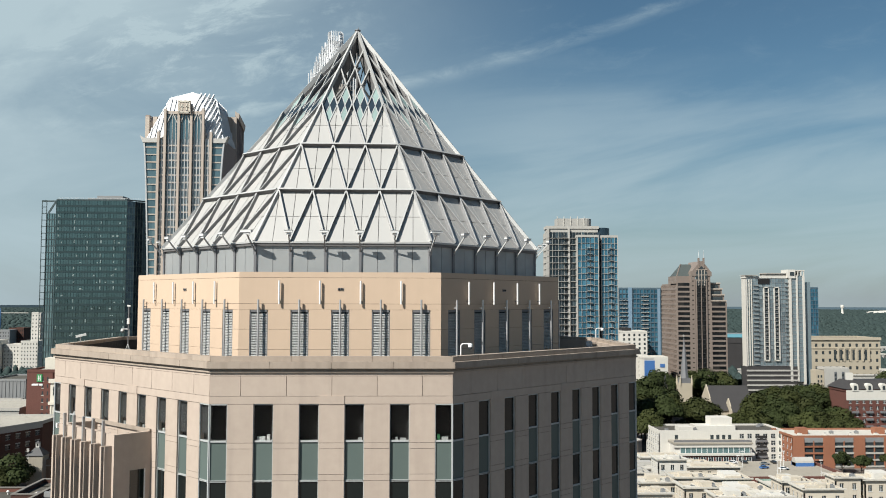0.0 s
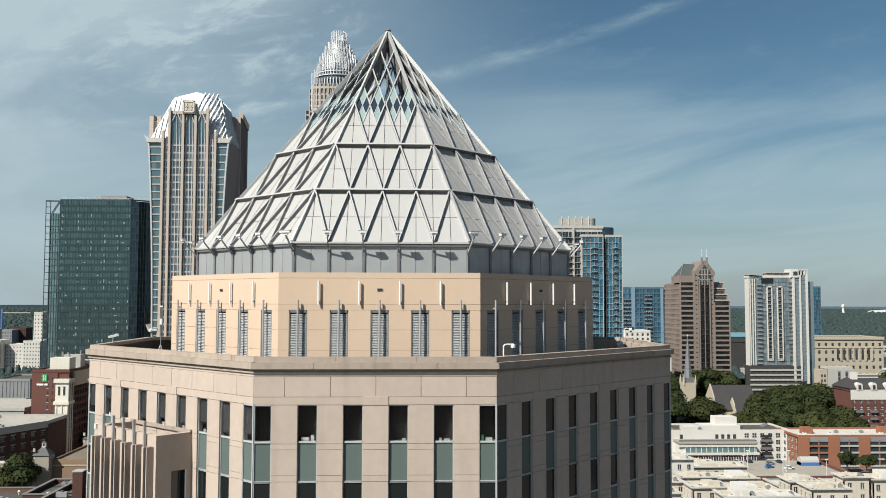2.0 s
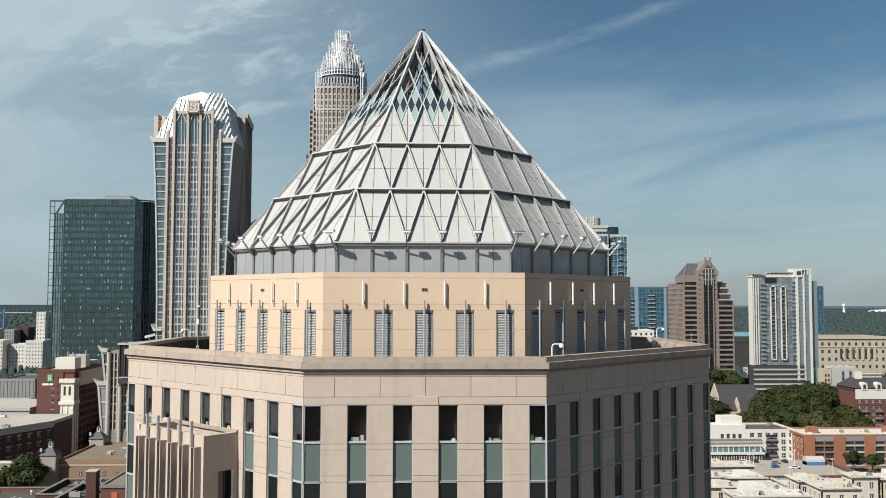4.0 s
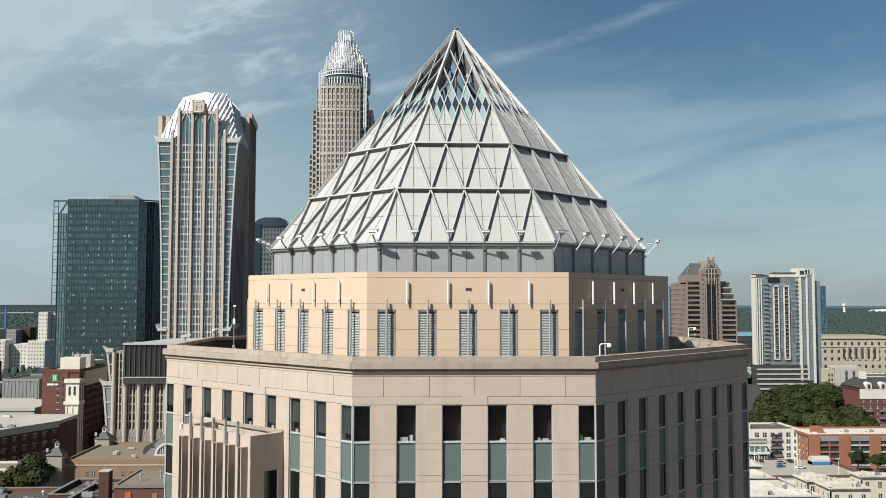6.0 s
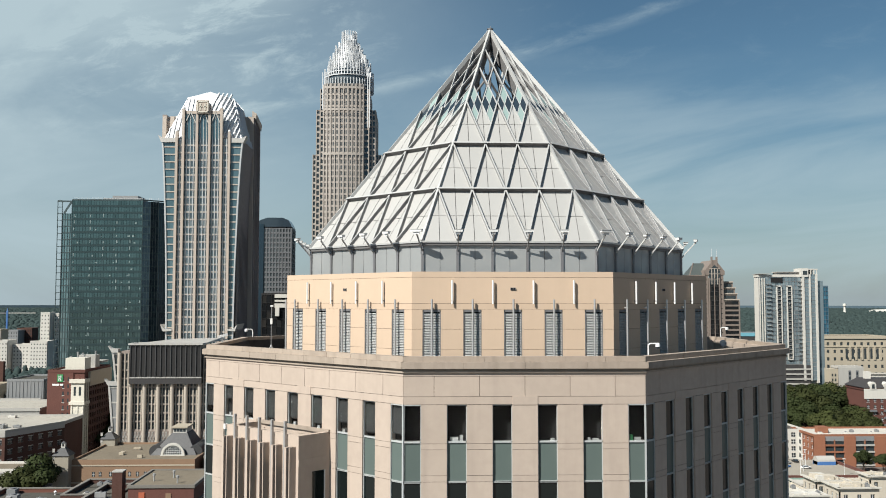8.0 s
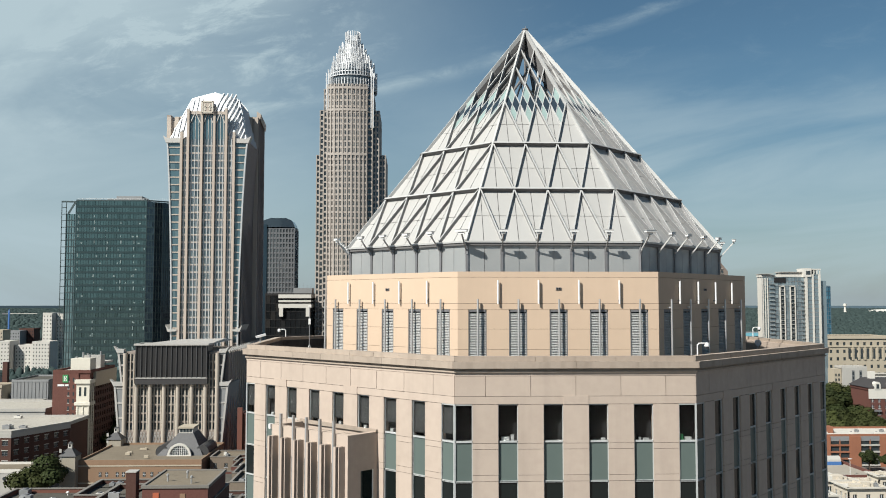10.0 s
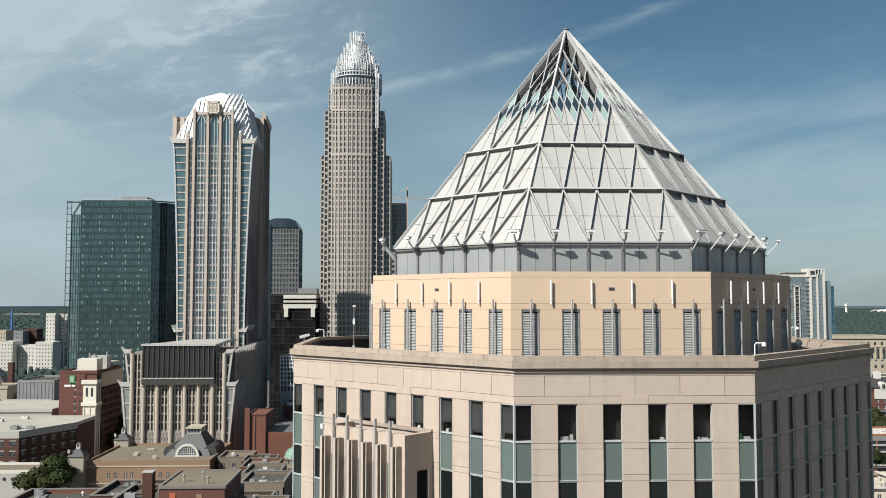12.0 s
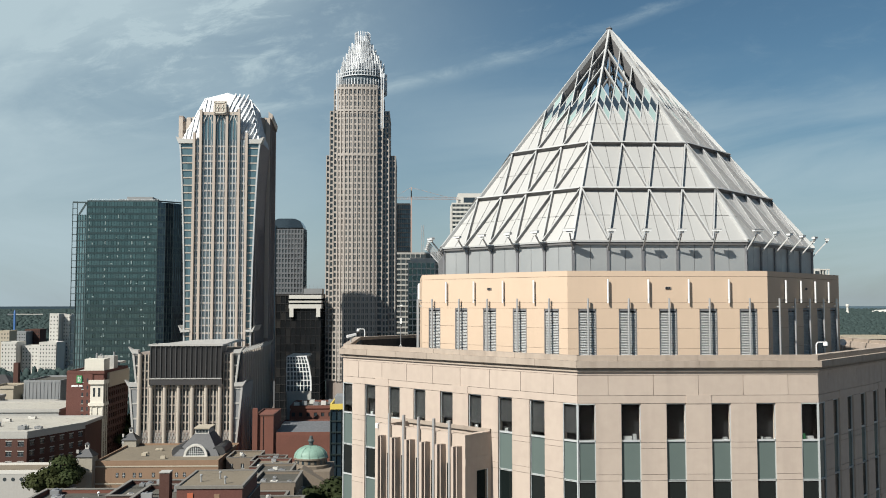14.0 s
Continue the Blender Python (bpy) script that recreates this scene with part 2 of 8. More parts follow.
M_BRICKT = surface("tan_brick", (0.275, 0.175, 0.112), (0.22, 0.142, 0.09), 1.5, 0.6, 0.85, bump=0.01, bump_scale=6, vary=0.05, streak=0.1)
M_BRICKD = surface("dark_brick", (0.085, 0.037, 0.027), (0.062, 0.028, 0.021), 1.5, 0.6, 0.85, vary=0.1)
M_BEIGE = surface("beige_limestone", (0.46, 0.40, 0.31), (0.395, 0.345, 0.265), 0.7, 0.5, 0.8, vary=0.03, streak=0.1)
M_SLATE = surface("dark_slate", (0.05, 0.047, 0.048), (0.036, 0.034, 0.035), 1.5, 0.6, 0.75, vary=0.08)
M_LEADROOF = surface("lead_roof", (0.075, 0.075, 0.077), (0.055, 0.055, 0.058), 0.8, 0.5, 0.5, metal=0.3, streak=0.2)
M_COPPER = surface("green_copper", (0.22, 0.34, 0.275), (0.17, 0.27, 0.22), 0.8, 0.6, 0.6, streak=0.3)
M_COPPERDK = surface("dark_copper_roof", (0.075, 0.09, 0.088), (0.055, 0.068, 0.066), 0.8, 0.5, 0.6, streak=0.2)
M_ASPHALT = surface("asphalt", (0.055, 0.055, 0.056), (0.04, 0.04, 0.04), 1, 0.6, 0.9, patches=0.3)
M_GROUND = surface("town_ground", (0.16, 0.135, 0.12), (0.10, 0.085, 0.075), 0.25, 0.8, 0.95, patches=0.4)
M_PAVE = surface("concrete_pavement", (0.26, 0.245, 0.225), (0.20, 0.19, 0.175), 1, 0.5, 0.9, patches=0.2)
M_BARK = surface("bark", (0.10, 0.075, 0.055), (0.06, 0.045, 0.035), 3, 0.6, 0.95)
M_LEAF = surface("leaf_green", (0.043, 0.050, 0.015), (0.030, 0.037, 0.011), 0.5, 0.8, 0.8, vary=0.2, island=0.1, ior=1.25)
M_LEAF2 = surface("leaf_dark_green", (0.031, 0.041, 0.013), (0.021, 0.029, 0.009), 0.5, 0.8, 0.8, vary=0.2, island=0.1, ior=1.25)
# woodland green lifted towards blue-grey to hold the distance haze
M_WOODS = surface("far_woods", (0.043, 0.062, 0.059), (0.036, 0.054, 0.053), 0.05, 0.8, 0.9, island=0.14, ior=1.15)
# distance haze painted into the ridge as a pale blue
M_RIDGE = surface("hazed_wooded_ridge", (0.085, 0.125, 0.155), (0.075, 0.11, 0.138), 0.02, 0.6, 0.95, ior=1.1)
M_YELLOW = surface("yellow_panel", (0.70, 0.52, 0.10), None, 1, 0.4, 0.6)
M_GREEN = surface("green_sign", (0.05, 0.28, 0.10), None, 1, 0.3, 0.5)
M_BLUE = surface("blue_paint", (0.06, 0.16, 0.40), None, 1, 0.3, 0.5)
M_CYAN = surface("pale_blue_seats", (0.12, 0.30, 0.36), None, 1, 0.3, 0.6)
M_CRANE = surface("orange_crane_paint", (0.50, 0.34, 0.28), None, 1, 0.3, 0.6)
M_GREYMET = surface("grey_ribbed_metal", (0.30, 0.305, 0.31), (0.24, 0.245, 0.25), 1, 0.5, 0.55, metal=0.3, vary=0.05)
M_DOORRED = surface("orange_door", (0.45, 0.12, 0.06), None, 1, 0.4, 0.6)
# bar flanks greyed to hold their own shade
M_WEB = surface("shaded_bar_web", (0.25, 0.25, 0.255), None, 1, 0.4, 0.5, metal=0.2)
M_TFRAME = surface("pale_grey_window_frame", (0.46, 0.48, 0.48), None, 1, 0.3, 0.45)
# granite darkened to hold the shade of sides turned from the sun
M_SIDEST = surface("shaded_side_granite", (0.25, 0.21, 0.198), (0.205, 0.172, 0.163), 0.5, 0.5, 0.7)


def clear_glass():
    """Clear glazing through which the sun falls on the sill behind."""
    m = bpy.data.materials.new("clear_window_glass")
    m.use_nodes = True
    b = m.node_tree.nodes["Principled BSDF"]
    b.inputs["Base Color"].default_value = (0.75, 0.8, 0.8, 1)
    b.inputs["Transmission Weight"].default_value, b.inputs["Roughness"].default_value, b.inputs["IOR"].default_value = 1.0, 0.0, 1.3
    return m


M_CLEAR = clear_glass()
M_BLIND = surface("dark_grey_blind", (0.024, 0.025, 0.026), None, 1, 0.4, 0.8)
M_BRICKF = surface("bright_orange_brick", (0.31, 0.128, 0.072), (0.24, 0.10, 0.06), 1.5, 0.6, 0.85, bump=0.01, bump_scale=6, vary=0.06, streak=0.1)

# ---- building tools ----
class MB:
    """Collects corners and faces, in world metres."""

    def __init__(self, m=None):
        self.v, self.f, self.m = [], [], m

    def add(self, pts, faces):
        n = len(self.v)
        if self.m is not None:
            pts = [self.m @ Vector(p) for p in pts]
        self.v += [tuple(p) for p in pts]
        self.f += [tuple(n + i for i in f) for f in faces]
        return self

    def box(self, x0, x1, y0, y1, z0, z1):
        return self.add([(x0, y0, z0), (x1, y0, z0), (x1, y1, z0), (x0, y1, z0), (x0, y0, z1), (x1, y0, z1), (x1, y1, z1), (x0, y1, z1)],
                        [(0, 3, 2, 1), (4, 5, 6, 7), (0, 1, 5, 4), (1, 2, 6, 5), (2, 3, 7, 6), (3, 0, 4, 7)])

    def quad(self, *p):
        return self.add(p, [tuple(range(len(p)))])

    def prism(self, pts, z0, z1, top=None):
        """A plan polygon (counter-clockwise) from z0 to z1; top: another polygon above."""
        n, top = len(pts), top or pts
        return self.add([(x, y, z0) for x, y in pts] + [(x, y, z1) for x, y in top],
                        [tuple(reversed(range(n))), tuple(range(n, 2 * n))] + [(i, (i + 1) % n, n + (i + 1) % n, n + i) for i in range(n)])

    def ring(self, outer, inner, z0, z1):
        n = len(outer)
        pts = [(x, y, z) for z in (z0, z1) for p in (outer, inner) for x, y in p]
        fs = []
        for i in range(n):
            j = (i + 1) % n
            fs += [(i, j, 2 * n + j, 2 * n + i), (n + j, n + i, 3 * n + i, 3 * n + j), (2 * n + i, 2 * n + j, 3 * n + j, 3 * n + i), (j, i, n + i, n + j)]
        return self.add(pts, fs)

    def rod(self, p, q, r, n=8, r2=None):
        p, q = Vector(p), Vector(q)
        d = (q - p).normalized()
        a = d.orthogonal().normalized()
        b = d.cross(a)
        r2 = r if r2 is None else r2
        ring = [(math.cos(2 * math.pi * i / n), math.sin(2 * math.pi * i / n)) for i in range(n)]
        pts = [p + (a * c + b * s) * r for c, s in ring] + [q + (a * c + b * s) * r2 for c, s in ring]
        return self.add(pts, [tuple(reversed(range(n))), tuple(range(n, 2 * n))] + [(i, (i + 1) % n, n + (i + 1) % n, n + i) for i in range(n)])

    def beam(self, p, q, normal, w, out, inn):
        """A bar from p to q, w wide, from inn below to out above the sheet with that normal."""
        p, q, nn = Vector(p), Vector(q), Vector(normal)
        side = (q - p).cross(nn).normalized() * (w / 2)
        pts = [b + s + nn * h for h in (-inn, out) for b in (p, q) for s in (-side, side)]
        return self.add(pts, [(0, 1, 3, 2), (4, 6, 7, 5), (0, 4, 5, 1), (2, 3, 7, 6), (0, 2, 6, 4), (1, 5, 7, 3)])

    def lathe(self, cx, cy, prof, n=24):
        pts = [(cx + r * math.cos(2 * math.pi * i / n), cy + r * math.sin(2 * math.pi * i / n), z) for r, z in prof for i in range(n)]
        fs = [(k * n + i, k * n + (i + 1) % n, (k + 1) * n + (i + 1) % n, (k + 1) * n + i) for k in range(len(prof) - 1) for i in range(n)]
        fs += [tuple(reversed(range(n))), tuple(range((len(prof) - 1) * n, len(prof) * n))]
        return self.add(pts, fs)


def mesh_of(name, mb, base, mat, smooth=False):
    me = bpy.data.meshes.new(name)
    bx, by, bz = base
    me.from_pydata([(x - bx, y - by, z - bz) for x, y, z in mb.v], [], mb.f)
    if smooth:
        me.polygons.foreach_set("use_smooth", [True] * len(me.polygons))
    me.materials.append(mat)
    me.update()
    return me


BASES = {}


def thing(name, label, category, base, group="", kind=""):
    ob = new(name)
    ob.empty_display_size = 0.5
    ob.location = base
    BASES[ob] = tuple(base)
    return tagged(ob, label, category, group, kind)


def part(name, mb, mat, parent, label="", kind="", smooth=False):
    base = BASES[parent]
    ob = new(name, mesh_of(name, mb, base, mat, smooth))
    ob.parent = parent
    BASES[ob] = base
    return tagged(ob, label, "", "", kind)


def single(name, mb, mat, base, label, category, group="", kind="", smooth=False):
    """A thing that is one mesh."""
    ob = new(name, mesh_of(name, mb, base, mat, smooth))
    ob.location = base
    BASES[ob] = tuple(base)
    return tagged(ob, label, category, group, kind)


def side_frames(x0, x1, y0, y1):
    """Frames of a block's four sides: x along the side, y inwards, z up; and the side's width."""
    def fr(ox, oy, ax, ay):
        return Matrix(((ax, -ay, 0, ox), (ay, ax, 0, oy), (0, 0, 1, 0), (0, 0, 0, 1)))
    return {"front": (fr(x0, y0, 1, 0), x1 - x0), "right": (fr(x1, y0, 0, 1), y1 - y0), "back": (fr(x1, y1, -1, 0), x1 - x0), "left": (fr(x0, y1, 0, -1), y1 - y0)}


def facade(parent, fr, width, z0, z1, floors, bays, pier=0.5, pier_out=0.25, band=1.0, band_out=0.12, m_pier=None, m_band=None, m_glass=None, edge=None, wide=0, wide_w=1.2, split=1, mullion=None, u0=0.0, tilt=0.004, glass_in=0.25, join=False, mull_w=0.12):
    """Piers, floor bands and single panes behind them. wide: every wide-th pier is stouter. split: panes to a bay."""
    fh = (z1 - z0) / floors
    bw = width / bays
    edge = pier if edge is None else edge
    for i in range(bays + 1):
        w = wide_w if wide and i % wide == 0 else pier
        if i in (0, bays):
            w = edge
        x = u0 + i * bw
        a, b = x - w / 2, x + w / 2
        if i == 0:
            a, b = u0, u0 + w
        if i == bays:
            a, b = u0 + width - w, u0 + width
        if w > 0:
            part("pier", MB(fr).box(a, b, -pier_out - (0.15 if wide and i % wide == 0 else 0), glass_in + 0.1, z0, z1), m_pier, parent)
    if band > 0 and join:
        g = MB(fr)
        for j in range(floors):
            z = z0 + j * fh
            g.box(u0 + 0.02, u0 + width - 0.02, -band_out, glass_in + 0.08, z, z + band)
        part("floor_banding", g, m_band or m_pier, parent, kind="stuff")
    elif band > 0:
        for j in range(floors):
            z = z0 + j * fh
            part("spandrel", MB(fr).box(u0 + 0.02, u0 + width - 0.02, -band_out, glass_in + 0.08, z, z + band), m_band or m_pier, parent)
    g = MB(fr)
    for i in range(bays):
        for j in range(floors):
            za, zb = z0 + j * fh + band * 0.98, z0 + (j + 1) * fh + 0.02
            for k in range(split):
                xa, xb = u0 + i * bw + bw * k / split, u0 + i * bw + bw * (k + 1) / split
                t = [random.uniform(-tilt, tilt) * bw for _ in range(4)]
                g.quad((xa, glass_in + t[0], za), (xb, glass_in + t[1], za), (xb, glass_in + t[0] + t[2], zb), (xa, glass_in + t[2], zb))
    part("window_panes", g, m_glass, parent, kind="stuff")
    if mullion:
        g = MB(fr)
        for i in range(bays):
            for k in range(1, split):
                x = u0 + i * bw + bw * k / split
                g.box(x - mull_w / 2, x + mull_w / 2, glass_in - 0.1 - (mull_w - 0.12), glass_in + 0.02, z0, z1)
        part("mullions", g, mullion, parent, kind="stuff")


def block(name, label, category, x0, x1, y0, y1, z1, m_wall, m_roof, z0=0.0, parapet=0.9, inset=0.45, group=""):
    """The core of a building: body, roof, parapet ring. Facades are hung on it."""
    b = thing(name, label, category, ((x0 + x1) / 2, (y0 + y1) / 2, z0), group)
    i = inset
    part("body", MB().box(x0 + i, x1 - i, y0 + i, y1 - i, z0, z1 - 0.3), m_wall, b)
    part("roof", MB().box(x0 + i * 0.5, x1 - i * 0.5, y0 + i * 0.5, y1 - i * 0.5, z1 - 0.3, z1), m_roof, b)
    if parapet:
        o = [(x0, y0), (x1, y0), (x1, y1), (x0, y1)]
        n = [(x0 + 0.5, y0 + 0.5), (x1 - 0.5, y0 + 0.5), (x1 - 0.5, y1 - 0.5), (x0 + 0.5, y1 - 0.5)]
        part("parapet", MB().ring(o, n, z1 - 0.6, z1 + parapet), m_wall, b)
    return b


def punched(parent, fr, width, z0, z1, m_wall, m_glass, floors, bays, ww, wh, sill=0.9, t=0.35, m_frame=None, u0=0.0, lintel=None, join=False):
    """A solid wall with holes cut for windows: piers, bands, and a pane with frame in every hole. Returns nothing."""
    fh, bw = (z1 - z0) / floors, width / bays
    w = MB(fr)
    for j in range(floors):
        a, b = z0 + j * fh + sill, z0 + j * fh + sill + wh
        w.box(u0, u0 + width, 0, t, z0 + j * fh, a)
        w.box(u0, u0 + width, 0, t, b, z0 + (j + 1) * fh)
        for i in range(bays + 1):
            xa = u0 + (i - 0.5) * bw + ww / 2 if i else u0
            xb = u0 + (i + 0.5) * bw - ww / 2 if i < bays else u0 + width
            w.box(xa, xb, 0, t, a, b)
    part("wall", w, m_wall, parent)
    if join:
        g, f = MB(fr), MB(fr)
        for j in range(floors):
            a, b = z0 + j * fh + sill, z0 + j * fh + sill + wh
            for i in range(bays):
                c = u0 + (i + 0.5) * bw
                g.quad((c - ww / 2, t * 0.7, a), (c + ww / 2, t * 0.7, a), (c + ww / 2, t * 0.7, b), (c - ww / 2, t * 0.7, b))
                f.box(c - 0.05, c + 0.05, t * 0.45, t * 0.68, a, b)
                f.box(c - ww / 2 - 0.1, c + ww / 2 + 0.1, -0.1, t * 0.6, a - 0.12, a)
        part("window_panes", g, m_glass, parent, kind="stuff")
        if m_frame:
            part("window_frames", f, m_frame, parent, kind="stuff")
        return
    for j in range(floors):
        a, b = z0 + j * fh + sill, z0 + j * fh + sill + wh
        for i in range(bays):
            c = u0 + (i + 0.5) * bw
            g = part("window", MB(fr).quad((c - ww / 2, t * 0.7, a), (c + ww / 2, t * 0.7, a), (c + ww / 2, t * 0.7, b), (c - ww / 2, t * 0.7, b)), m_glass, parent)
            if m_frame:
                f = MB(fr)
                f.box(c - 0.05, c + 0.05, t * 0.45, t * 0.68, a, b)
                f.box(c - ww / 2, c + ww / 2, t * 0.45, t * 0.68, (a + b) / 2 - 0.05, (a + b) / 2 + 0.05)
                f.box(c - ww / 2 - 0.1, c + ww / 2 + 0.1, -0.1, t * 0.6, a - 0.12, a)
                part("window_frame", f, m_frame, g)
            if lintel:
                part("lintel", MB(fr).box(c - ww / 2 - 0.15, c + ww / 2 + 0.15, -0.06, 0.1, b, b + 0.35), lintel, parent)


def roof_unit(x, y, z, w, d, h, mat, fan=True):
    u = thing("rooftop_unit", "grey metal air handling unit on a flat roof", "air conditioner", (x, y, z), "rooftop units")
    part("casing", MB().box(x - w / 2, x + w / 2, y - d / 2, y + d / 2, z + 0.15, z + h), mat, u)
    part("plinth", MB().box(x - w / 2 + 0.1, x + w / 2 - 0.1, y - d / 2 + 0.1, y + d / 2 - 0.1, z, z + 0.16), M_MULLION, u)
    if fan:
        part("fan_guard", MB().lathe(x, y, [(min(w, d) * 0.32, z + h - 0.02), (min(w, d) * 0.32, z + h + 0.22), (min(w, d) * 0.24, z + h + 0.24)], 12), M_MULLION, u)
    return u

# ---- the octagonal office tower with its glass-tipped pyramid ----
A_LOW, B_LOW = 19.35, 18.15          # from the axis to the short and to the long sides
SIDE_UP, A_UP = 11.74, 14.17         # the regular octagon above the roof terrace
SIDE_PY, A_PY = 10.54, 12.73         # foot of the pyramid
Z_TOP, Z_TERRACE, Z_UP, Z_PY, Z_APEX = 77.14, 75.6, 81.72, 83.56, 100.3


def octagon(a, b):
    """Corners of an octagon with apothems a (to front, right, back, left) and b (between), counter-clockwise."""
    h = b * math.sqrt(2) - a
    return [(-h, -a), (h, -a), (a, -h), (a, h), (h, a), (-h, a), (-a, h), (-a, -h)]


def face(k, apothem):
    """Frame of the k-th side: x along it from its middle, y inwards, z up."""
    return Matrix.Rotation(radians(45 * k), 4, "Z") @ Matrix.Translation((0, -apothem, 0))


SILL = {1: ((0.18, 0.42, 0.2, M_GALV), (0.68, 0.16, 0.3, M_GALV)), 3: ((0.7, 0.2, 0.12, M_GALV),), 4: ((0.3, 0.12, 0.14, M_GALV), (0.55, 0.3, 0.1, M_GALV)), 5: ((0.12, 0.14, 0.3, M_GREEN), (0.36, 0.34, 0.16, M_GALV))}


def build_shaft():
    tower = thing("office_tower", "octagonal beige precast office tower with a metal pyramid roof", "office building", (0, 0, 0))
    # core painted black for the unlit rooms behind the windows
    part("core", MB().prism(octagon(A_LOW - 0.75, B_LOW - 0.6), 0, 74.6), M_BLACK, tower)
    part("terrace_deck", MB().prism(octagon(A_LOW - 0.3, B_LOW - 0.3), 74.6, Z_TERRACE), M_ROOFDK, tower, "dark terrace deck behind the parapet")
    fl = 3.95
    heads = [74.67 - fl * i for i in range(18)]
    for k in range(8):
        even = k % 2 == 0
        ap = A_LOW if even else B_LOW
        hw = (B_LOW * math.sqrt(2) - A_LOW) if even else (A_LOW * math.sqrt(2) - B_LOW)
        M = face(k, ap)
        step = 2.36 if even else 2.2
        n = 2 if even else 3
        centres = [(-n + 0.5 + i) * step for i in range(2 * n)] if even else [(i - n) * step for i in range(2 * n + 1)]
        ww = 1.03 if even else 1.0
        cuts = [(-hw - 0.01, -hw + 0.93)] + [(c - ww / 2, c + ww / 2) for c in centres] + [(hw - 0.93, hw + 0.01)]
        seen = k in (0, 1, 7)
        bay = k == 7
        # frieze panels, with open joints over the piers
        xs = [-hw] + [(cuts[i][1] + cuts[i + 1][0]) / 2 for i in range(len(cuts) - 1)] + [hw]
        if seen:
            ys = [-hw] + xs[1:-1][::1] + [hw]
            for a, b in zip(ys[:-1], ys[1:]):
                part("frieze_panel", MB(M).box(a + 0.012, b - 0.012, 0.0, 0.5, 75.09, 76.14), M_PRECAST, tower)
            part("head_band", MB(M).box(-hw + 0.01, hw - 0.01, 0.004, 0.5, 74.68, 75.07), M_PRECAST, tower)
            for c in range(2 if k == 0 else 1, len(cuts) - 2, 3):
                a, b = cuts[c][1], cuts[c + 1][0]
                part("keystone_panel", MB(M).box(a + 0.01, b - 0.01, -0.03, 0.2, 74.66, 75.1), M_PRECAST, tower)
        else:
            part("frieze", MB(M).box(-hw, hw, 0, 0.5, 74.68, 76.14), M_PRECAST, tower)
        # piers between the windows: blocks with open joints on the upper floors
        for a, b in [(cuts[i][1], cuts[i + 1][0]) for i in range(len(cuts) - 1)]:
            if seen:
                part("pier_backing", MB(M).box(a + 0.01, b - 0.01, 0.03, 0.55, 62.5, 74.68), M_JOINT, tower)
                z = 74.665
                marks = []
                for h in heads[:3]:
                    marks += [h - 2.0, h - 2.3, h - 3.62, h - 3.94]
                for zb in marks:
                    if zb > 62.6:
                        part("precast_block", MB(M).box(a, b, 0, 0.5, zb + 0.01, z - 0.01), M_PRECAST, tower)
                        z = zb
                part("pier", MB(M).box(a, b, 0, 0.55, 0, z - 0.01), M_PRECAST, tower)
            else:
                part("pier", MB(M).box(a, b, 0, 0.55, 0, 74.68), M_PRECAST, tower)
        # window strips
        low_v, low_s, low_t = MB(M), MB(M), MB(M)
        for ci, (a, b) in enumerate(cuts):
            a2, b2 = max(a, -hw + 0.03), min(b, hw - 0.03)
            d = 0.08 if ci in (0, len(cuts) - 1) else 0.15
            for i, h in enumerate(heads):
                near = seen and i < 3
                clear = k in (0, 7) and i == 0
                short = bay and i == 0 and 2 <= ci <= len(cuts) - 4 and ci not in (0, 1)
                z1, z2, z3 = h, h - 1.93, h - fl
                if near:
                    t = random.uniform(-0.004, 0.004)
                    part("vision_pane", MB(M).quad((a2, d + t, z2), (b2, d - t, z2), (b2, d - t, z1), (a2, d + t, z1)), M_CLEAR if clear else M_VISION, tower).visible_shadow = not clear
                    if k == 7 and i == 0:
                        drop = (0.25, 0.55, 0.18, 0.12, 0.22, 0.16, 0.3, 0.12, 0.2)[ci % 9]
                        part("roller_blind", MB(M).box(a2 + 0.04, b2 - 0.04, d + 0.1, d + 0.12, z2 + 1.93 * drop, z1 - 0.03), M_BLIND, tower, "dark grey roller blind")
                        part("inner_sill", MB(M).box(a2, b2, d + 0.04, 0.56, z2 - 0.1, z2 + 0.03), M_BARDARK, tower)
                        if ci in (1, 4, 5, 6):
                            part("sill_item", MB(M).box(a2 + 0.3, a2 + 0.52, d + 0.14, d + 0.3, z2 + 0.03, z2 + 0.2), M_GALV, tower, "small office item on the window sill")
                    if k == 0 and i == 0:
                        part("inner_sill", MB(M).box(a2, b2, d + 0.04, 0.74, z2 - 0.1, z2 + 0.03), M_BARDARK, tower)
                        for u, w, hh, mt in SILL.get(ci, ()):
                            part("sill_item", MB(M).box(a2 + u, a2 + u + w, d + 0.12, d + 0.34, z2 + 0.03, z2 + 0.03 + hh), mt, tower, "small office item on the window sill")
                    if short:
                        part("apron_panel", MB(M).box(a2 - 0.02, b2 + 0.02, 0.02, 0.4, z3, z2 - 0.02), M_PRECAST, tower)
                    else:
                        part("spandrel_pane", MB(M).quad((a2, d, z3), (b2, d, z3), (b2, d, z2), (a2, d, z2)), M_SPAND, tower)
                    f = MB(M)
                    f.box(a2, b2, d - 0.06, d + 0.03, z2 - 0.04, z2 + 0.05)
                    f.box(a2, b2, d - 0.06, d + 0.03, z3 - 0.03, z3 + 0.03)
                    f.box(a2, a2 + 0.035, d - 0.06, d + 0.03, z3, z1)
                    f.box(b2 - 0.035, b2, d - 0.06, d + 0.03, z3, z1)
                    f.box(a2, b2, d - 0.06, d + 0.03, z1 - 0.06, z1)
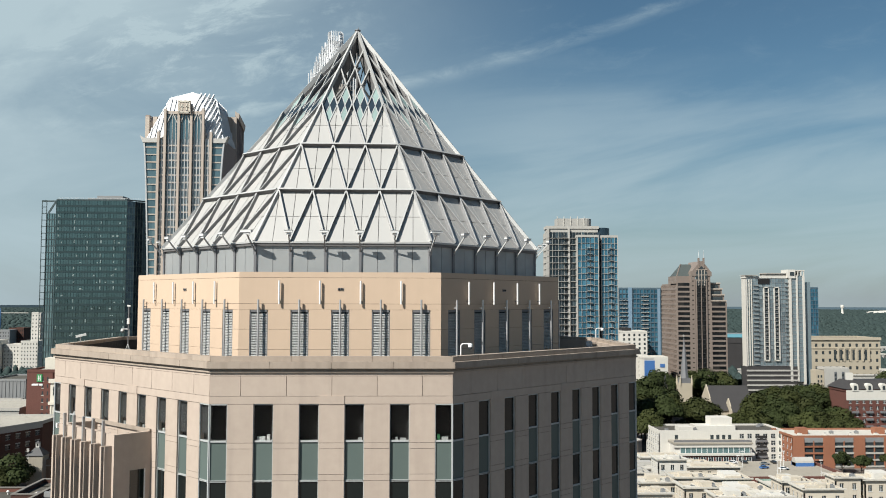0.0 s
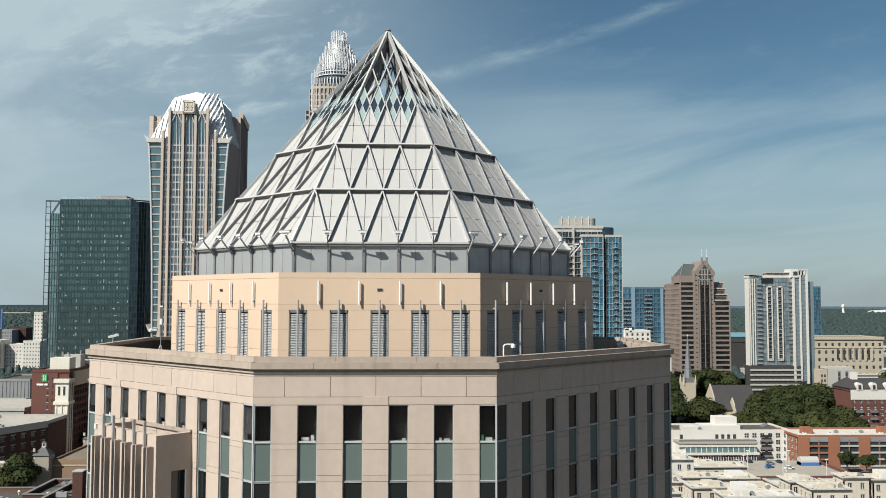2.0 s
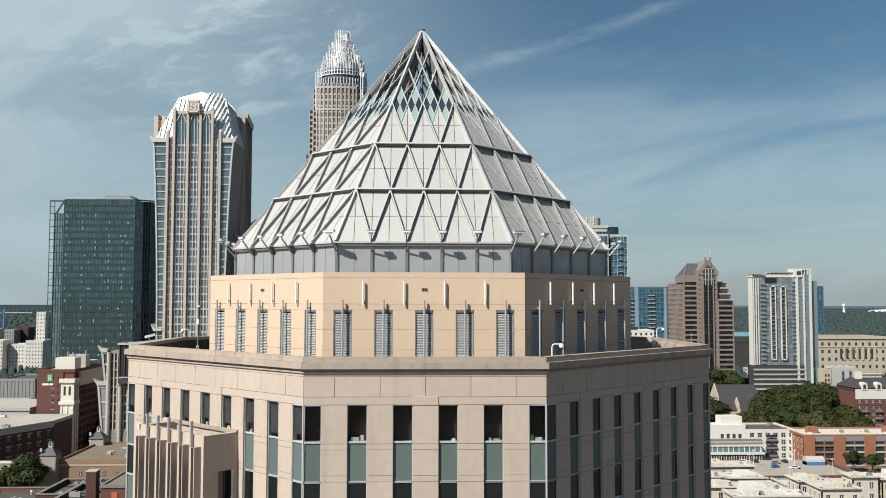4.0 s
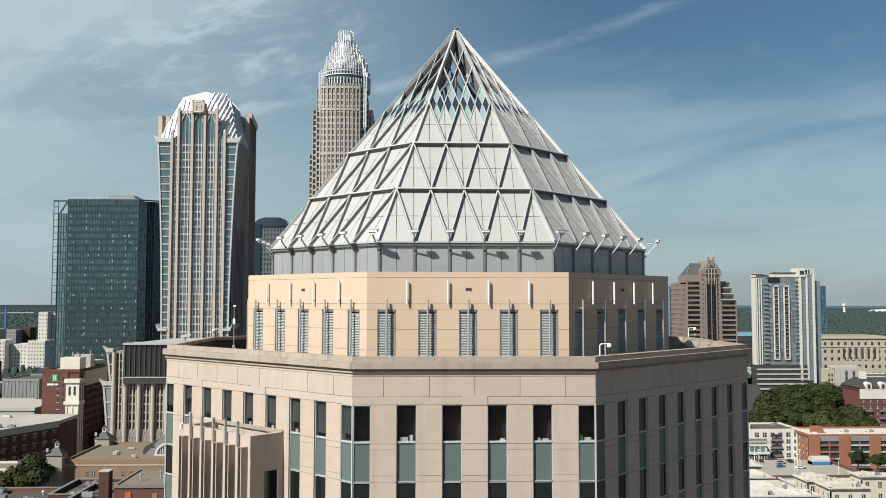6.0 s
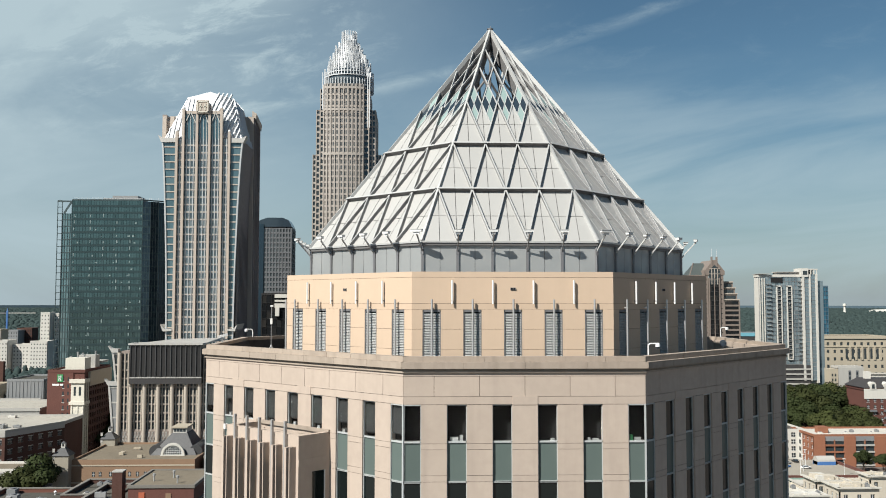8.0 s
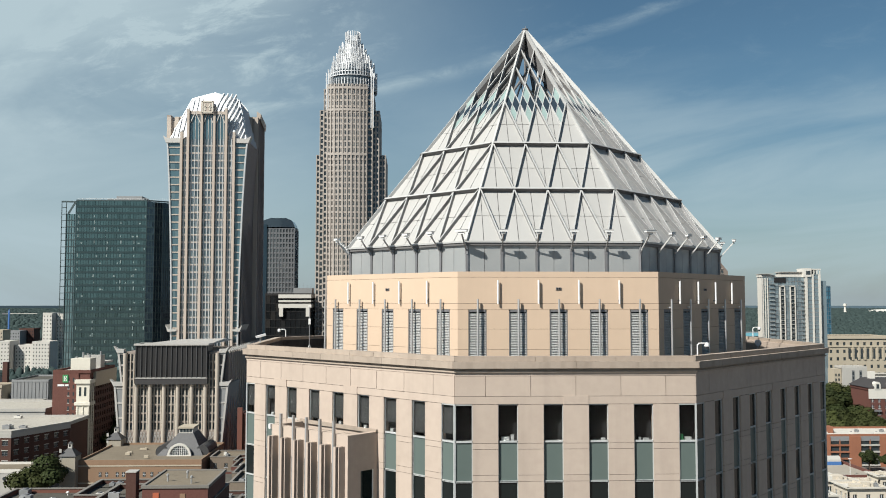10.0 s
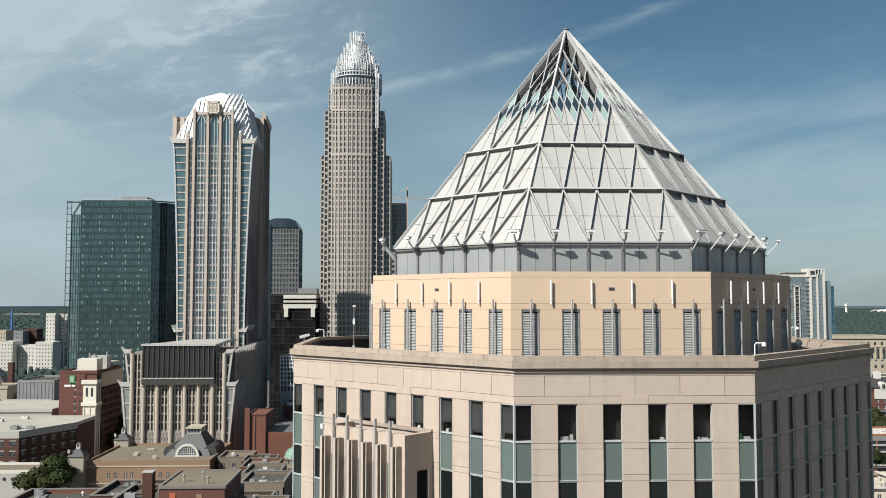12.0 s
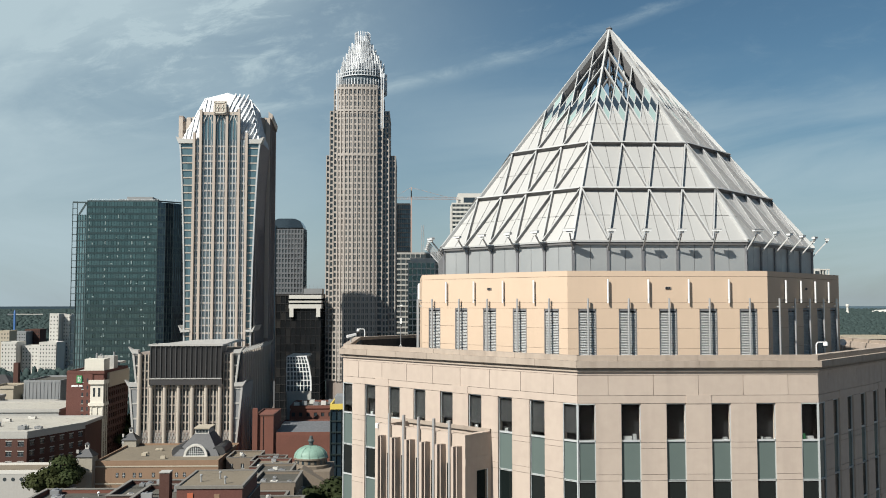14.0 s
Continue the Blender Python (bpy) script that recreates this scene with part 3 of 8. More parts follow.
                    part("window_frame", f, M_TFRAME, tower)
                else:
                    low_v.quad((a2, d, z2), (b2, d, z2), (b2, d, z1), (a2, d, z1))
                    low_s.quad((a2, d, z3), (b2, d, z3), (b2, d, z2), (a2, d, z2))
                    low_t.box(a2, b2, d - 0.06, d + 0.03, z2 - 0.04, z2 + 0.05)
        part("lower_panes", low_v, M_VISION, tower, kind="stuff")
        part("lower_spandrels", low_s, M_SPAND, tower, kind="stuff")
        part("lower_transoms", low_t, M_TFRAME, tower, kind="stuff")
        # corner posts of the corner windows
        part("corner_post", MB(M).box(hw - 0.07, hw + 0.01, -0.01, 0.07, 0, 74.68), M_TFRAME, tower)
        # coping in lengths
        n_c = 6 if even else 9
        for i in range(n_c):
            a, b = -hw + 2 * hw * i / n_c, -hw + 2 * hw * (i + 1) / n_c
            part("coping_stone", MB(M).box(a + 0.01, b - 0.01, -0.012, 0.45, 76.87, Z_TOP), M_COPING, tower)
        t_c = math.tan(radians(22.5)) * 0.26
        for i in range(n_c - 2):
            a, b = -hw - t_c + 2 * (hw + t_c) * i / (n_c - 2), -hw - t_c + 2 * (hw + t_c) * (i + 1) / (n_c - 2)
            part("cornice_stone", MB(M).box(a + 0.01, b - 0.01, -0.26, 0.3, 76.53, 76.865), M_COPING, tower)
    part("coping_core", MB().ring(octagon(A_LOW - 0.01, B_LOW - 0.01), octagon(A_LOW - 0.43, B_LOW - 0.43), 76.5, Z_TOP - 0.02), M_COPING, tower)
    part("cornice_core", MB().ring(octagon(A_LOW + 0.245, B_LOW + 0.245), octagon(A_LOW - 0.4, B_LOW - 0.4), 76.54, 76.855), M_COPING, tower)
    part("undercut", MB().ring(octagon(A_LOW + 0.03, B_LOW + 0.03), octagon(A_LOW - 0.4, B_LOW - 0.4), 76.40, 76.54), M_COPING, tower, "stained undercut below the cornice")
    part("cornice_moulding", MB().ring(octagon(A_LOW + 0.11, B_LOW + 0.11), octagon(A_LOW - 0.4, B_LOW - 0.4), 76.31, 76.40), M_COPING, tower)
    part("neck_band", MB().ring(octagon(A_LOW + 0.02, B_LOW + 0.02), octagon(A_LOW - 0.4, B_LOW - 0.4), 76.14, 76.31), M_PRECAST, tower)
    for k in range(8):
        ap, hw = (A_LOW, B_LOW * math.sqrt(2) - A_LOW) if k % 2 == 0 else (B_LOW, A_LOW * math.sqrt(2) - B_LOW)
        # left inner walls take the dark roof colour to deepen their shade
        part("parapet_inner_wall", MB(face(k, ap - 0.45)).box(-hw + 0.1, hw - 0.1, 0, 0.15, 74.6, 76.9), M_ROOFDK if k in (5, 6, 7) else M_PRECAST, tower, "inner parapet wall with its shade in the colour" if k in (5, 6, 7) else "")

    # bay with upright fins on one long side
    M = face(7, B_LOW)
    z1 = 72.72
    bx = 3.42
    for a, b, c, d in ((-bx, bx, -2.2, -1.85), (-bx, -bx + 0.35, -1.85, 0), (bx - 0.35, bx, -1.85, 0)):
        part("bay_wall", MB(M).box(a, b, c, d, 0, z1), M_PRECAST, tower)
    part("bay_roof", MB(M).box(-bx + 0.3, bx - 0.3, -1.9, 0.02, 71.2, 71.5), M_ROOFDK, tower)
    part("bay_side_band", MB(M).box(bx - 0.002, bx + 0.02, -2.2, 0, 71.05, 71.45), M_PRECAST, tower)
    part("bay_side_window", MB(M).box(bx - 0.05, bx + 0.012, -1.25, -0.35, 60, 70.7), M_VISION, tower)
    part("bay_window_frame", MB(M).box(bx - 0.05, bx + 0.03, -0.42, -0.34, 60, 70.7), M_FRAME, tower)
    for i in range(6):
        c = -bx + 0.42 + i * 1.19
        part("fin", MB(M).box(c - 0.12, c + 0.06, -2.72, -2.2, 0, z1 - 0.6), M_PRECAST, tower)
        part("thin_fin", MB(M).box(c + 0.17, c + 0.23, -2.62, -2.2, 0, z1 - 0.6), M_PRECAST, tower)
    for i in range(5):
        c = -bx + 1.06 + i * 1.19
        part("bay_pole", MB(M).box(c - 0.06, c + 0.06, -2.40, -2.26, 45, z1 + 0.72), M_GALV, tower, "pale grey flat pole")
        for j in range(3):
            zz = 71.1 - fl * j
            part("bay_window", MB(M).box(c - 0.32, c + 0.32, -2.215, -2.15, zz - 2.6, zz), M_VISION, tower)
    part("bay_camera", MB(M).box(-bx - 0.16, -bx + 0.03, -2.32, -2.1, z1 - 0.26, z1 + 0.02), M_WHITE, tower, "small white camera housing")
    part("bay_gutter", MB(M).box(-bx - 0.02, bx, -0.12, -0.02, z1 - 0.1, z1 + 0.12), M_COPING, tower)
    return tower


def build_upper(tower):
    h = SIDE_UP / 2
    # core painted black for the dark space behind the louvres
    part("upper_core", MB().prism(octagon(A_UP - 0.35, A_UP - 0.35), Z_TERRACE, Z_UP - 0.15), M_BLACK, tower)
    part("upper_roof", MB().prism(octagon(A_UP - 0.2, A_UP - 0.2), Z_UP - 0.2, Z_UP - 0.05), M_ROOFDK, tower)
    cs = [(i - 2) * 2.36 for i in range(5)]
    lw = 1.06
    for k in range(8):
        M = face(k, A_UP)
        seen = k in (0, 1, 7)
        part("top_band", MB(M).box(-h, h, 0, 0.3, 81.40, Z_UP), M_UPPER, tower)
        part("wall_band", MB(M).box(-h, h, 0.006, 0.3, 79.88, 81.385), M_UPPER, tower)
        part("louvre_head_band", MB(M).box(-h, h, 0.004, 0.3, 79.53, 79.865), M_UPPER, tower)
        edges = [-h] + [v for c in cs for v in (c - lw / 2, c + lw / 2)] + [h]
        for a, b in zip(edges[0::2], edges[1::2]):
            for z0, z1 in ((Z_TERRACE, 77.21), (77.225, 78.38), (78.395, 79.52)):
                part("wall_panel", MB(M).box(a, b, 0.004, 0.34, z0, z1), M_UPPER, tower)
        for c in cs:
            f = MB(M)
            f.box(c - lw / 2, c - lw / 2 + 0.06, 0.02, 0.2, Z_TERRACE, 79.52)
            f.box(c + lw / 2 - 0.06, c + lw / 2, 0.02, 0.2, Z_TERRACE, 79.52)
            f.box(c - lw / 2, c + lw / 2, 0.02, 0.2, 79.38, 79.52)
            lo = part("louvre", f, M_MULLION, tower, "grey louvred vent opening")
            bl = MB(M)
            z = Z_TERRACE + 0.8
            while z < 79.33:
                bl.add([(c - lw / 2 + 0.06, 0.05, z), (c + lw / 2 - 0.06, 0.05, z), (c + lw / 2 - 0.06, 0.15, z + 0.06), (c - lw / 2 + 0.06, 0.15, z + 0.06),
                        (c - lw / 2 + 0.06, 0.05, z - 0.02), (c + lw / 2 - 0.06, 0.05, z - 0.02)], [(0, 1, 2, 3), (4, 5, 1, 0)])
                z += 0.095
            part("louvre_slats", bl, M_LOUVRE, lo, kind="stuff")
            p = MB(M).rod((c, -0.22, Z_TERRACE), (c, -0.22, 80.12), 0.06)
            po = part("vent_post", p, M_GALV, tower, "slim grey upright post")
            part("post_bracket", MB(M).box(c - 0.04, c + 0.04, -0.21, 0.02, 79.6, 79.68), M_GALV, po)
        for c in [(i - 1.5) * 2.36 for i in range(4)]:
            t = part("light_tube", MB(M).rod((c, -0.15, 79.85), (c, -0.15, 81.22), 0.055), M_WHITE, tower, "white upright tube on the wall")
            part("tube_bracket", MB(M).box(c - 0.05, c + 0.05, -0.18, 0.02, 80.0, 80.07), M_MULLION, t)
        if seen:
            part("vent_cap", MB(M).box(-0.16, 0.16, -0.04, 0.02, 80.66, 80.80), M_MULLION, tower)
            part("vent_slots", MB(M).box(-0.12, -0.02, -0.05, 0.0, 80.68, 80.78).box(0.02, 0.12, -0.05, 0.0, 80.68, 80.78), M_BLACK, tower)
    # grey clad band under the eaves
    hp = SIDE_PY / 2
    ab = A_PY - 0.1
    hb = ab * math.tan(radians(22.5))
    part("band_core", MB().prism(octagon(ab - 0.2, ab - 0.2), Z_UP - 0.2, Z_PY), M_MULLION, tower)
    for k in range(8):
        M = face(k, ab)
        for i in range(10):
            a, b = -hb + 2 * hb * i / 10, -hb + 2 * hb * (i + 1) / 10
            part("clad_panel", MB(M).box(a + 0.012, b - 0.012, 0, 0.18, Z_UP - 0.2, Z_PY - 0.02), M_BAND, tower)
        for i in range(6):
            x = -hb + 2 * hb * i / 5
            if i < 5:
                part("band_mullion", MB(M).box(x - 0.08, x + 0.08, -0.09, 0.05, Z_UP - 0.2, Z_PY - 0.04), M_MULLION, tower)
            # floodlight on its strut
            if i == 5:
                continue
            if i == 0:
                T = Matrix.Rotation(radians(45 * k - 22.5), 4, "Z") @ Matrix.Translation((0, -ab / math.cos(radians(22.5)), 0))
                x0 = 0.0
            else:
                T, x0 = M, x
            fl = part("floodlight_strut", MB(T).beam((x0, -0.02, 82.95), (x0, -0.95, 83.98), (1, 0, 0), 0.08, 0.035, 0.035), M_BAR if k in (1, 2, 3) else M_GALV, tower, "grey steel strut with a floodlight")
            part("strut_foot", MB(T).box(x0 - 0.09, x0 + 0.09, -0.1, 0.02, 82.8, 83.12), M_MULLION, fl)
            wide = 0.36 if i == 0 else 0.24
            part("lamp_head", MB(T).box(x0 - wide, x0 + wide, -1.12, -0.9, 84.08, 84.2).box(x0 - wide * 0.5, x0 + wide * 0.5, -1.04, -0.94, 83.95, 84.08), M_WHITE, fl, "white floodlight head")
            part("lamp_visor", MB(T).box(x0 - wide * 1.1, x0 + wide * 1.1, -1.14, -0.88, 84.2, 84.23), M_BAR, fl)
    part("eaves_rail", MB().ring(octagon(A_PY + 0.1, A_PY + 0.1), octagon(A_PY - 0.35, A_PY - 0.35), Z_PY - 0.06, Z_PY + 0.05), M_BAR, tower, "white eaves rail")
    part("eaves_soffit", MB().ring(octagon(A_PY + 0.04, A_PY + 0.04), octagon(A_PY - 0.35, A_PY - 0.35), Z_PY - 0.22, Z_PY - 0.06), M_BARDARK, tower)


def clip(poly, a, b, c):
    """The part of a plan polygon where a*x + b*y <= c."""
    out = []
    for i, p in enumerate(poly):
        q = poly[(i + 1) % len(poly)]
        dp, dq = a * p[0] + b * p[1] - c, a * q[0] + b * q[1] - c
        if dp <= 0:
            out.append(p)
        if dp * dq < 0:
            t = dp / (dp - dq)
            out.append((p[0] + t * (q[0] - p[0]), p[1] + t * (q[1] - p[1])))
    return out


def build_pyramid(tower):
    rise = Z_APEX - Z_PY
    slope = math.hypot(A_PY, rise)
    cosA, sinA = A_PY / slope, rise / slope
    ridge_len = math.sqrt((SIDE_PY / 2) ** 2 + A_PY ** 2 + rise ** 2)

    def node(m, j):
        """A knot of the lattice: m tenths of the way up, j-th from the left ridge; along, up the slope."""
        return (-SIDE_PY / 2 * (1 - m / 10) + j * SIDE_PY / 10, slope * m / 10)

    for k in range(8):
        R = Matrix.Rotation(radians(45 * k), 4, "Z")
        seen = k in (0, 1, 7)

        def at(p, n=0.0):
            return R @ Vector((p[0], -A_PY + p[1] * cosA - n * sinA, Z_PY + p[1] * sinA + n * cosA))

        normal = R.to_3x3() @ Vector((0, -sinA, cosA))

        def slab(mb, poly, n0, n1):
            c = len(poly)
            mb.add([at(p, n0) for p in poly] + [at(p, n1) for p in poly],
                   [tuple(reversed(range(c))), tuple(range(c, 2 * c))] + [(i, (i + 1) % c, c + (i + 1) % c, c + i) for i in range(c)])

        # panels: every lattice triangle in two halves and two heights
        polys = []
        for m in (0, 2):
            for j in range(0, 10 - m, 2):
                polys.append([node(m, j), node(m, j + 2), node(m + 2, j)])
                if j + 2 <= 10 - m - 2 + 0:
                    polys.append([node(m, j + 2), node(m + 2, j + 2), node(m + 2, j)])
        for j in range(0, 6, 2):
            polys.append([node(4, j), node(4, j + 2), node(6, j)])
        for j in (0, 2):
            polys.append([node(4, j + 2), node(5, j + 2), node(6, j + 1), node(5, j + 1)])
        rest = MB()
        for poly in polys:
            xs, ss = [p[0] for p in poly], [p[1] for p in poly]
            xm, sm = (min(xs) + max(xs)) / 2, (min(ss) + max(ss)) / 2
            g = 0.018
            for pc in (clip(clip(poly, 1, 0, xm - g), 0, 1, sm - g), clip(clip(poly, -1, 0, -xm - g), 0, 1, sm - g),
                       clip(clip(poly, 1, 0, xm - g), 0, -1, -sm - g), clip(clip(poly, -1, 0, -xm - g), 0, -1, -sm - g)):
                if len(pc) < 3:
                    continue
                if seen:
                    mb = MB()
                    slab(mb, pc, -0.06, random.uniform(-0.004, 0.004))
                    part("roof_panel", mb, M_PANEL, tower)
                else:
                    slab(rest, pc, -0.06, 0)
        if not seen:
            part("roof_panels", rest, M_PANEL, tower, kind="stuff")
        lin = MB()
        slab(lin, [node(0, 0), node(0, 10), node(5, 5), node(5, 0)], -0.16, -0.08)
        part("roof_lining", lin, M_MULLION, tower)

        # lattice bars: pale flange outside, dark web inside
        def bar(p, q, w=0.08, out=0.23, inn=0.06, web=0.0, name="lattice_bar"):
            # webs greyed for flank shade, ring beams darker for the shadow beneath
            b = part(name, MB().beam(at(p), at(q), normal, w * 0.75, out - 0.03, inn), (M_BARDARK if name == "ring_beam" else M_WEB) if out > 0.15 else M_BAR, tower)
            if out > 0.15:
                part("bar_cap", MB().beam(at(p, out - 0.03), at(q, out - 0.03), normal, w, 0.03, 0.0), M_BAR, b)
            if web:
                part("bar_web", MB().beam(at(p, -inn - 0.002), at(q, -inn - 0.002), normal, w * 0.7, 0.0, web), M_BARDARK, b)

        for j in (2, 4, 6, 8):
            for a, b in ((node(0, j), node(min(6, 10 - j), j)), (node(0, 10 - j), node(min(6, 10 - j), 10 - j - min(6, 10 - j)))):
                bar(a, b)
        for j in (2,):
            bar(node(6, j), node(8, j), 0.10, 0.08, 0.08, 0.22)
            bar(node(6, 4 - j), node(8, 0), 0.10, 0.08, 0.08, 0.22)
        for j, top in ((1, 9), (3, 7)):
            bar(node(5, j), node(top, j), 0.09, 0.08, 0.08, 0.2)
            bar(node(5, 5 - j), node(top, 10 - top - j if top == 9 else 0), 0.09, 0.08, 0.08, 0.2)
        for m in (2, 4):
            bar(node(m, 0), node(m, 10 - m), 0.12, 0.32, 0.06, name="ring_beam")
        # small lozenges of glass
        for c in range(4):
            Lf, Rt, Tp, Bt = node(6, c), node(6, c + 1), node(7, c), node(5, c + 1)
            mid = lambda p, q: ((p[0] + q[0]) / 2, (p[1] + q[1]) / 2)
            O, LT, TR, RB, BL = mid(Lf, Rt), mid(Lf, Tp), mid(Tp, Rt), mid(Rt, Bt), mid(Bt, Lf)
            for poly, mt, nm in (([LT, O, TR, Tp], M_TEAL, "pale green glass lozenge"), ([BL, Bt, RB, O], M_TEAL, "pale green glass lozenge"),
                                 ([Lf, BL, O, LT], M_DKGLASS, "dark glass lozenge"), ([O, RB, Rt, TR], M_DKGLASS, "dark glass lozenge")):
                mb = MB()
                slab(mb, poly, -0.02, 0.0)
                part("glass_lozenge", mb, mt, tower, nm)
            bar(LT, RB, 0.06, 0.05, 0.03, name="glazing_bar")
            bar(TR, BL, 0.06, 0.05, 0.03, name="glazing_bar")
        # ridge between this side and the next
        p, q = R @ Vector((SIDE_PY / 2, -A_PY, Z_PY)), Vector((0, 0, Z_APEX))
        rn = (Matrix.Rotation(radians(45 * k + 22.5), 3, "Z") @ Vector((0, -sinA, cosA))).normalized()
        rb = part("ridge_beam", MB().beam(p, q, rn, 0.13, 0.18, 0.10), M_BAR, tower, "white ridge beam")
        cut = p.lerp(q, 0.55)
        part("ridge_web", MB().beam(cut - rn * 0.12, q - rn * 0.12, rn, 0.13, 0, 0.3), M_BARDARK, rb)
    # hub, cap and the steel inside the open tip
    part("apex_cap", MB().lathe(0, 0, [(0.18, Z_APEX - 0.4), (0.2, Z_APEX + 0.1), (0.24, Z_APEX + 0.14), (0.24, Z_APEX + 0.19), (0.08, Z_APEX + 0.26)], 12), M_MULLION, tower, "grey disc cap on the apex")
    part("apex_rod", MB().rod((0.05, 0, Z_APEX + 0.2), (0.05, 0, Z_APEX + 0.4), 0.025), M_MULLION, tower)
    z6 = Z_PY + rise * 0.56
    r6 = A_PY * 0.44 - 0.7
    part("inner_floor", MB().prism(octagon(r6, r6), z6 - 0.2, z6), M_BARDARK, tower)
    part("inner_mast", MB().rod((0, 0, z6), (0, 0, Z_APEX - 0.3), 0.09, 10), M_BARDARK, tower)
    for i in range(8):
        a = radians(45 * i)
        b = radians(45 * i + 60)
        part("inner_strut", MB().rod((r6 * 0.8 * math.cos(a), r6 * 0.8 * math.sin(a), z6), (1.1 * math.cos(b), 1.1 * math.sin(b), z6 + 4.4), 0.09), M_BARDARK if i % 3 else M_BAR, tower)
    for k in range(8):
        # deep plates behind the ridges of the open tip
        R = Matrix.Rotation(radians(45 * k + 22.5), 4, "Z")
        foot_r, top_r = 0.42 * A_PY / math.cos(radians(22.5)), 0.03 * A_PY
        part("tip_plate", MB(R).add([(-0.05, -foot_r + 0.25, Z_PY + rise * 0.58), (0.05, -foot_r + 0.25, Z_PY + rise * 0.58), (0.05, -top_r, Z_APEX - 0.7), (-0.05, -top_r, Z_APEX - 0.7),
                                     (-0.05, -foot_r + 0.8, Z_PY + rise * 0.58), (0.05, -foot_r + 0.8, Z_PY + rise * 0.58), (0.05, -top_r + 0.3, Z_APEX - 1.4), (-0.05, -top_r + 0.3, Z_APEX - 1.4)],
                                    [(0, 1, 2, 3), (7, 6, 5, 4), (0, 3, 7, 4), (1, 5, 6, 2), (0, 4, 5, 1), (3, 2, 6, 7)]), M_BARDARK, tower)


def gooseneck(x, y, z, dx, dy, tall=0.95):
    """A white camera dome hanging from a bent pole."""
    g = thing("security_camera", "white dome security camera on a bent pole at the parapet", "camera", (x, y, z), "roof cameras")
    d = Vector((dx, dy, 0)).normalized()
    p0, p1 = Vector((x, y, z)), Vector((x, y, z + tall))
    p2 = p1 + d * 0.10 + Vector((0, 0, 0.10))
    p3 = p2 + d * 0.42
    mb = MB()
    for a, b in ((p0, p1), (p1, p2), (p2, p3)):
        mb.rod(a, b, 0.035)
    part("bent_pole", mb, M_WHITE, g)
    part("dome_housing", MB().lathe(p3.x, p3.y, [(0.04, p3.z + 0.04), (0.12, p3.z - 0.03), (0.13, p3.z - 0.17), (0.06, p3.z - 0.2)][::-1], 12), M_WHITE, g)
    part("dome_glass", MB().lathe(p3.x, p3.y, [(0.02, p3.z - 0.31), (0.08, p3.z - 0.27), (0.10, p3.z - 0.19)], 12), M_DKGLASS, g, "dark dome glass")
    part("base_plate", MB().box(x - 0.1, x + 0.1, y - 0.1, y + 0.1, z, z + 0.04), M_GALV, g)


tower = build_shaft()
build_upper(tower)
build_pyramid(tower)
gooseneck(6.8, -18.2, Z_TERRACE, 1, 0.05, 2.05)
gooseneck(-18.6, 6.6, Z_TERRACE, -1, -0.1, 2.05)
gooseneck(19.15, 5.6, 76.9, 1, 0.0, 0.9)


def bullet_camera(x, y, z):
    g = thing("bullet_camera", "white bullet camera clamped to the parapet", "camera", (x, y, z))
    part("housing", MB(Matrix.Translation((x, y, z + 0.35)) @ Matrix.Rotation(radians(200), 4, "Z") @ Matrix.Rotation(radians(14), 4, "Y")).box(-0.4, 0.3, -0.1, 0.1, 0.0, 0.16), M_WHITE, g)
    part("bracket", MB().rod((x, y, z), (x, y, z + 0.36), 0.05), M_GALV, g)


bullet_camera(-19.1, -2.6, Z_TOP)


def dish():
    x, y, z = 17.6, 0.8, Z_TERRACE
    g = thing("satellite_dish", "small grey satellite dish on a short post", "satellite dish", (x, y, z))
    part("post", MB().rod((x, y, z), (x, y, z + 1.15), 0.04), M_GALV, g)
    M = Matrix.Translation((x, y - 0.05, z + 1.25)) @ Matrix.Rotation(radians(75), 4, "X")
    prof = [(0.03, 0.0), (0.15, 0.02), (0.25, 0.06), (0.27, 0.075), (0.24, 0.085), (0.14, 0.04), (0.02, 0.015)]
    part("reflector", MB(M).lathe(0, 0, prof, 20), M_GALV, g, smooth=True)
    part("feed_arm", MB(M).rod((0, -0.4, 0.1), (0, -0.1, 0.55), 0.02), M_MULLION, g)


dish()


def mast():
    x, y = -15.6, -3.2
    g = thing("antenna_mast", "slim dark antenna mast on a guyed foot on the terrace", "antenna", (x, y, Z_TERRACE))
    part("pole", MB().rod((x, y, Z_TERRACE), (x, y, 79.7), 0.035), M_MULLION, g)
    part("radio_unit", MB().box(x - 0.07, x + 0.07, y - 0.12, y + 0.04, 78.4, 78.8), M_WHITE, g)
    part("tip_sensor", MB().box(x - 0.09, x + 0.11, y - 0.05, y + 0.05, 79.62, 79.72), M_WHITE, g)
    for a in (90, 210, 330):
        part("leg", MB().rod((x + 0.6 * math.cos(radians(a)), y + 0.6 * math.sin(radians(a)), Z_TERRACE), (x, y, Z_TERRACE + 1.4), 0.03), M_GALV, g)


mast()

# ---- ground ----
def rise_at(d):
    """The land climbs gently far from the town."""
    t = min(max((d - 1200) / 3500, 0), 1)
    return 36 * t * t * (3 - 2 * t)


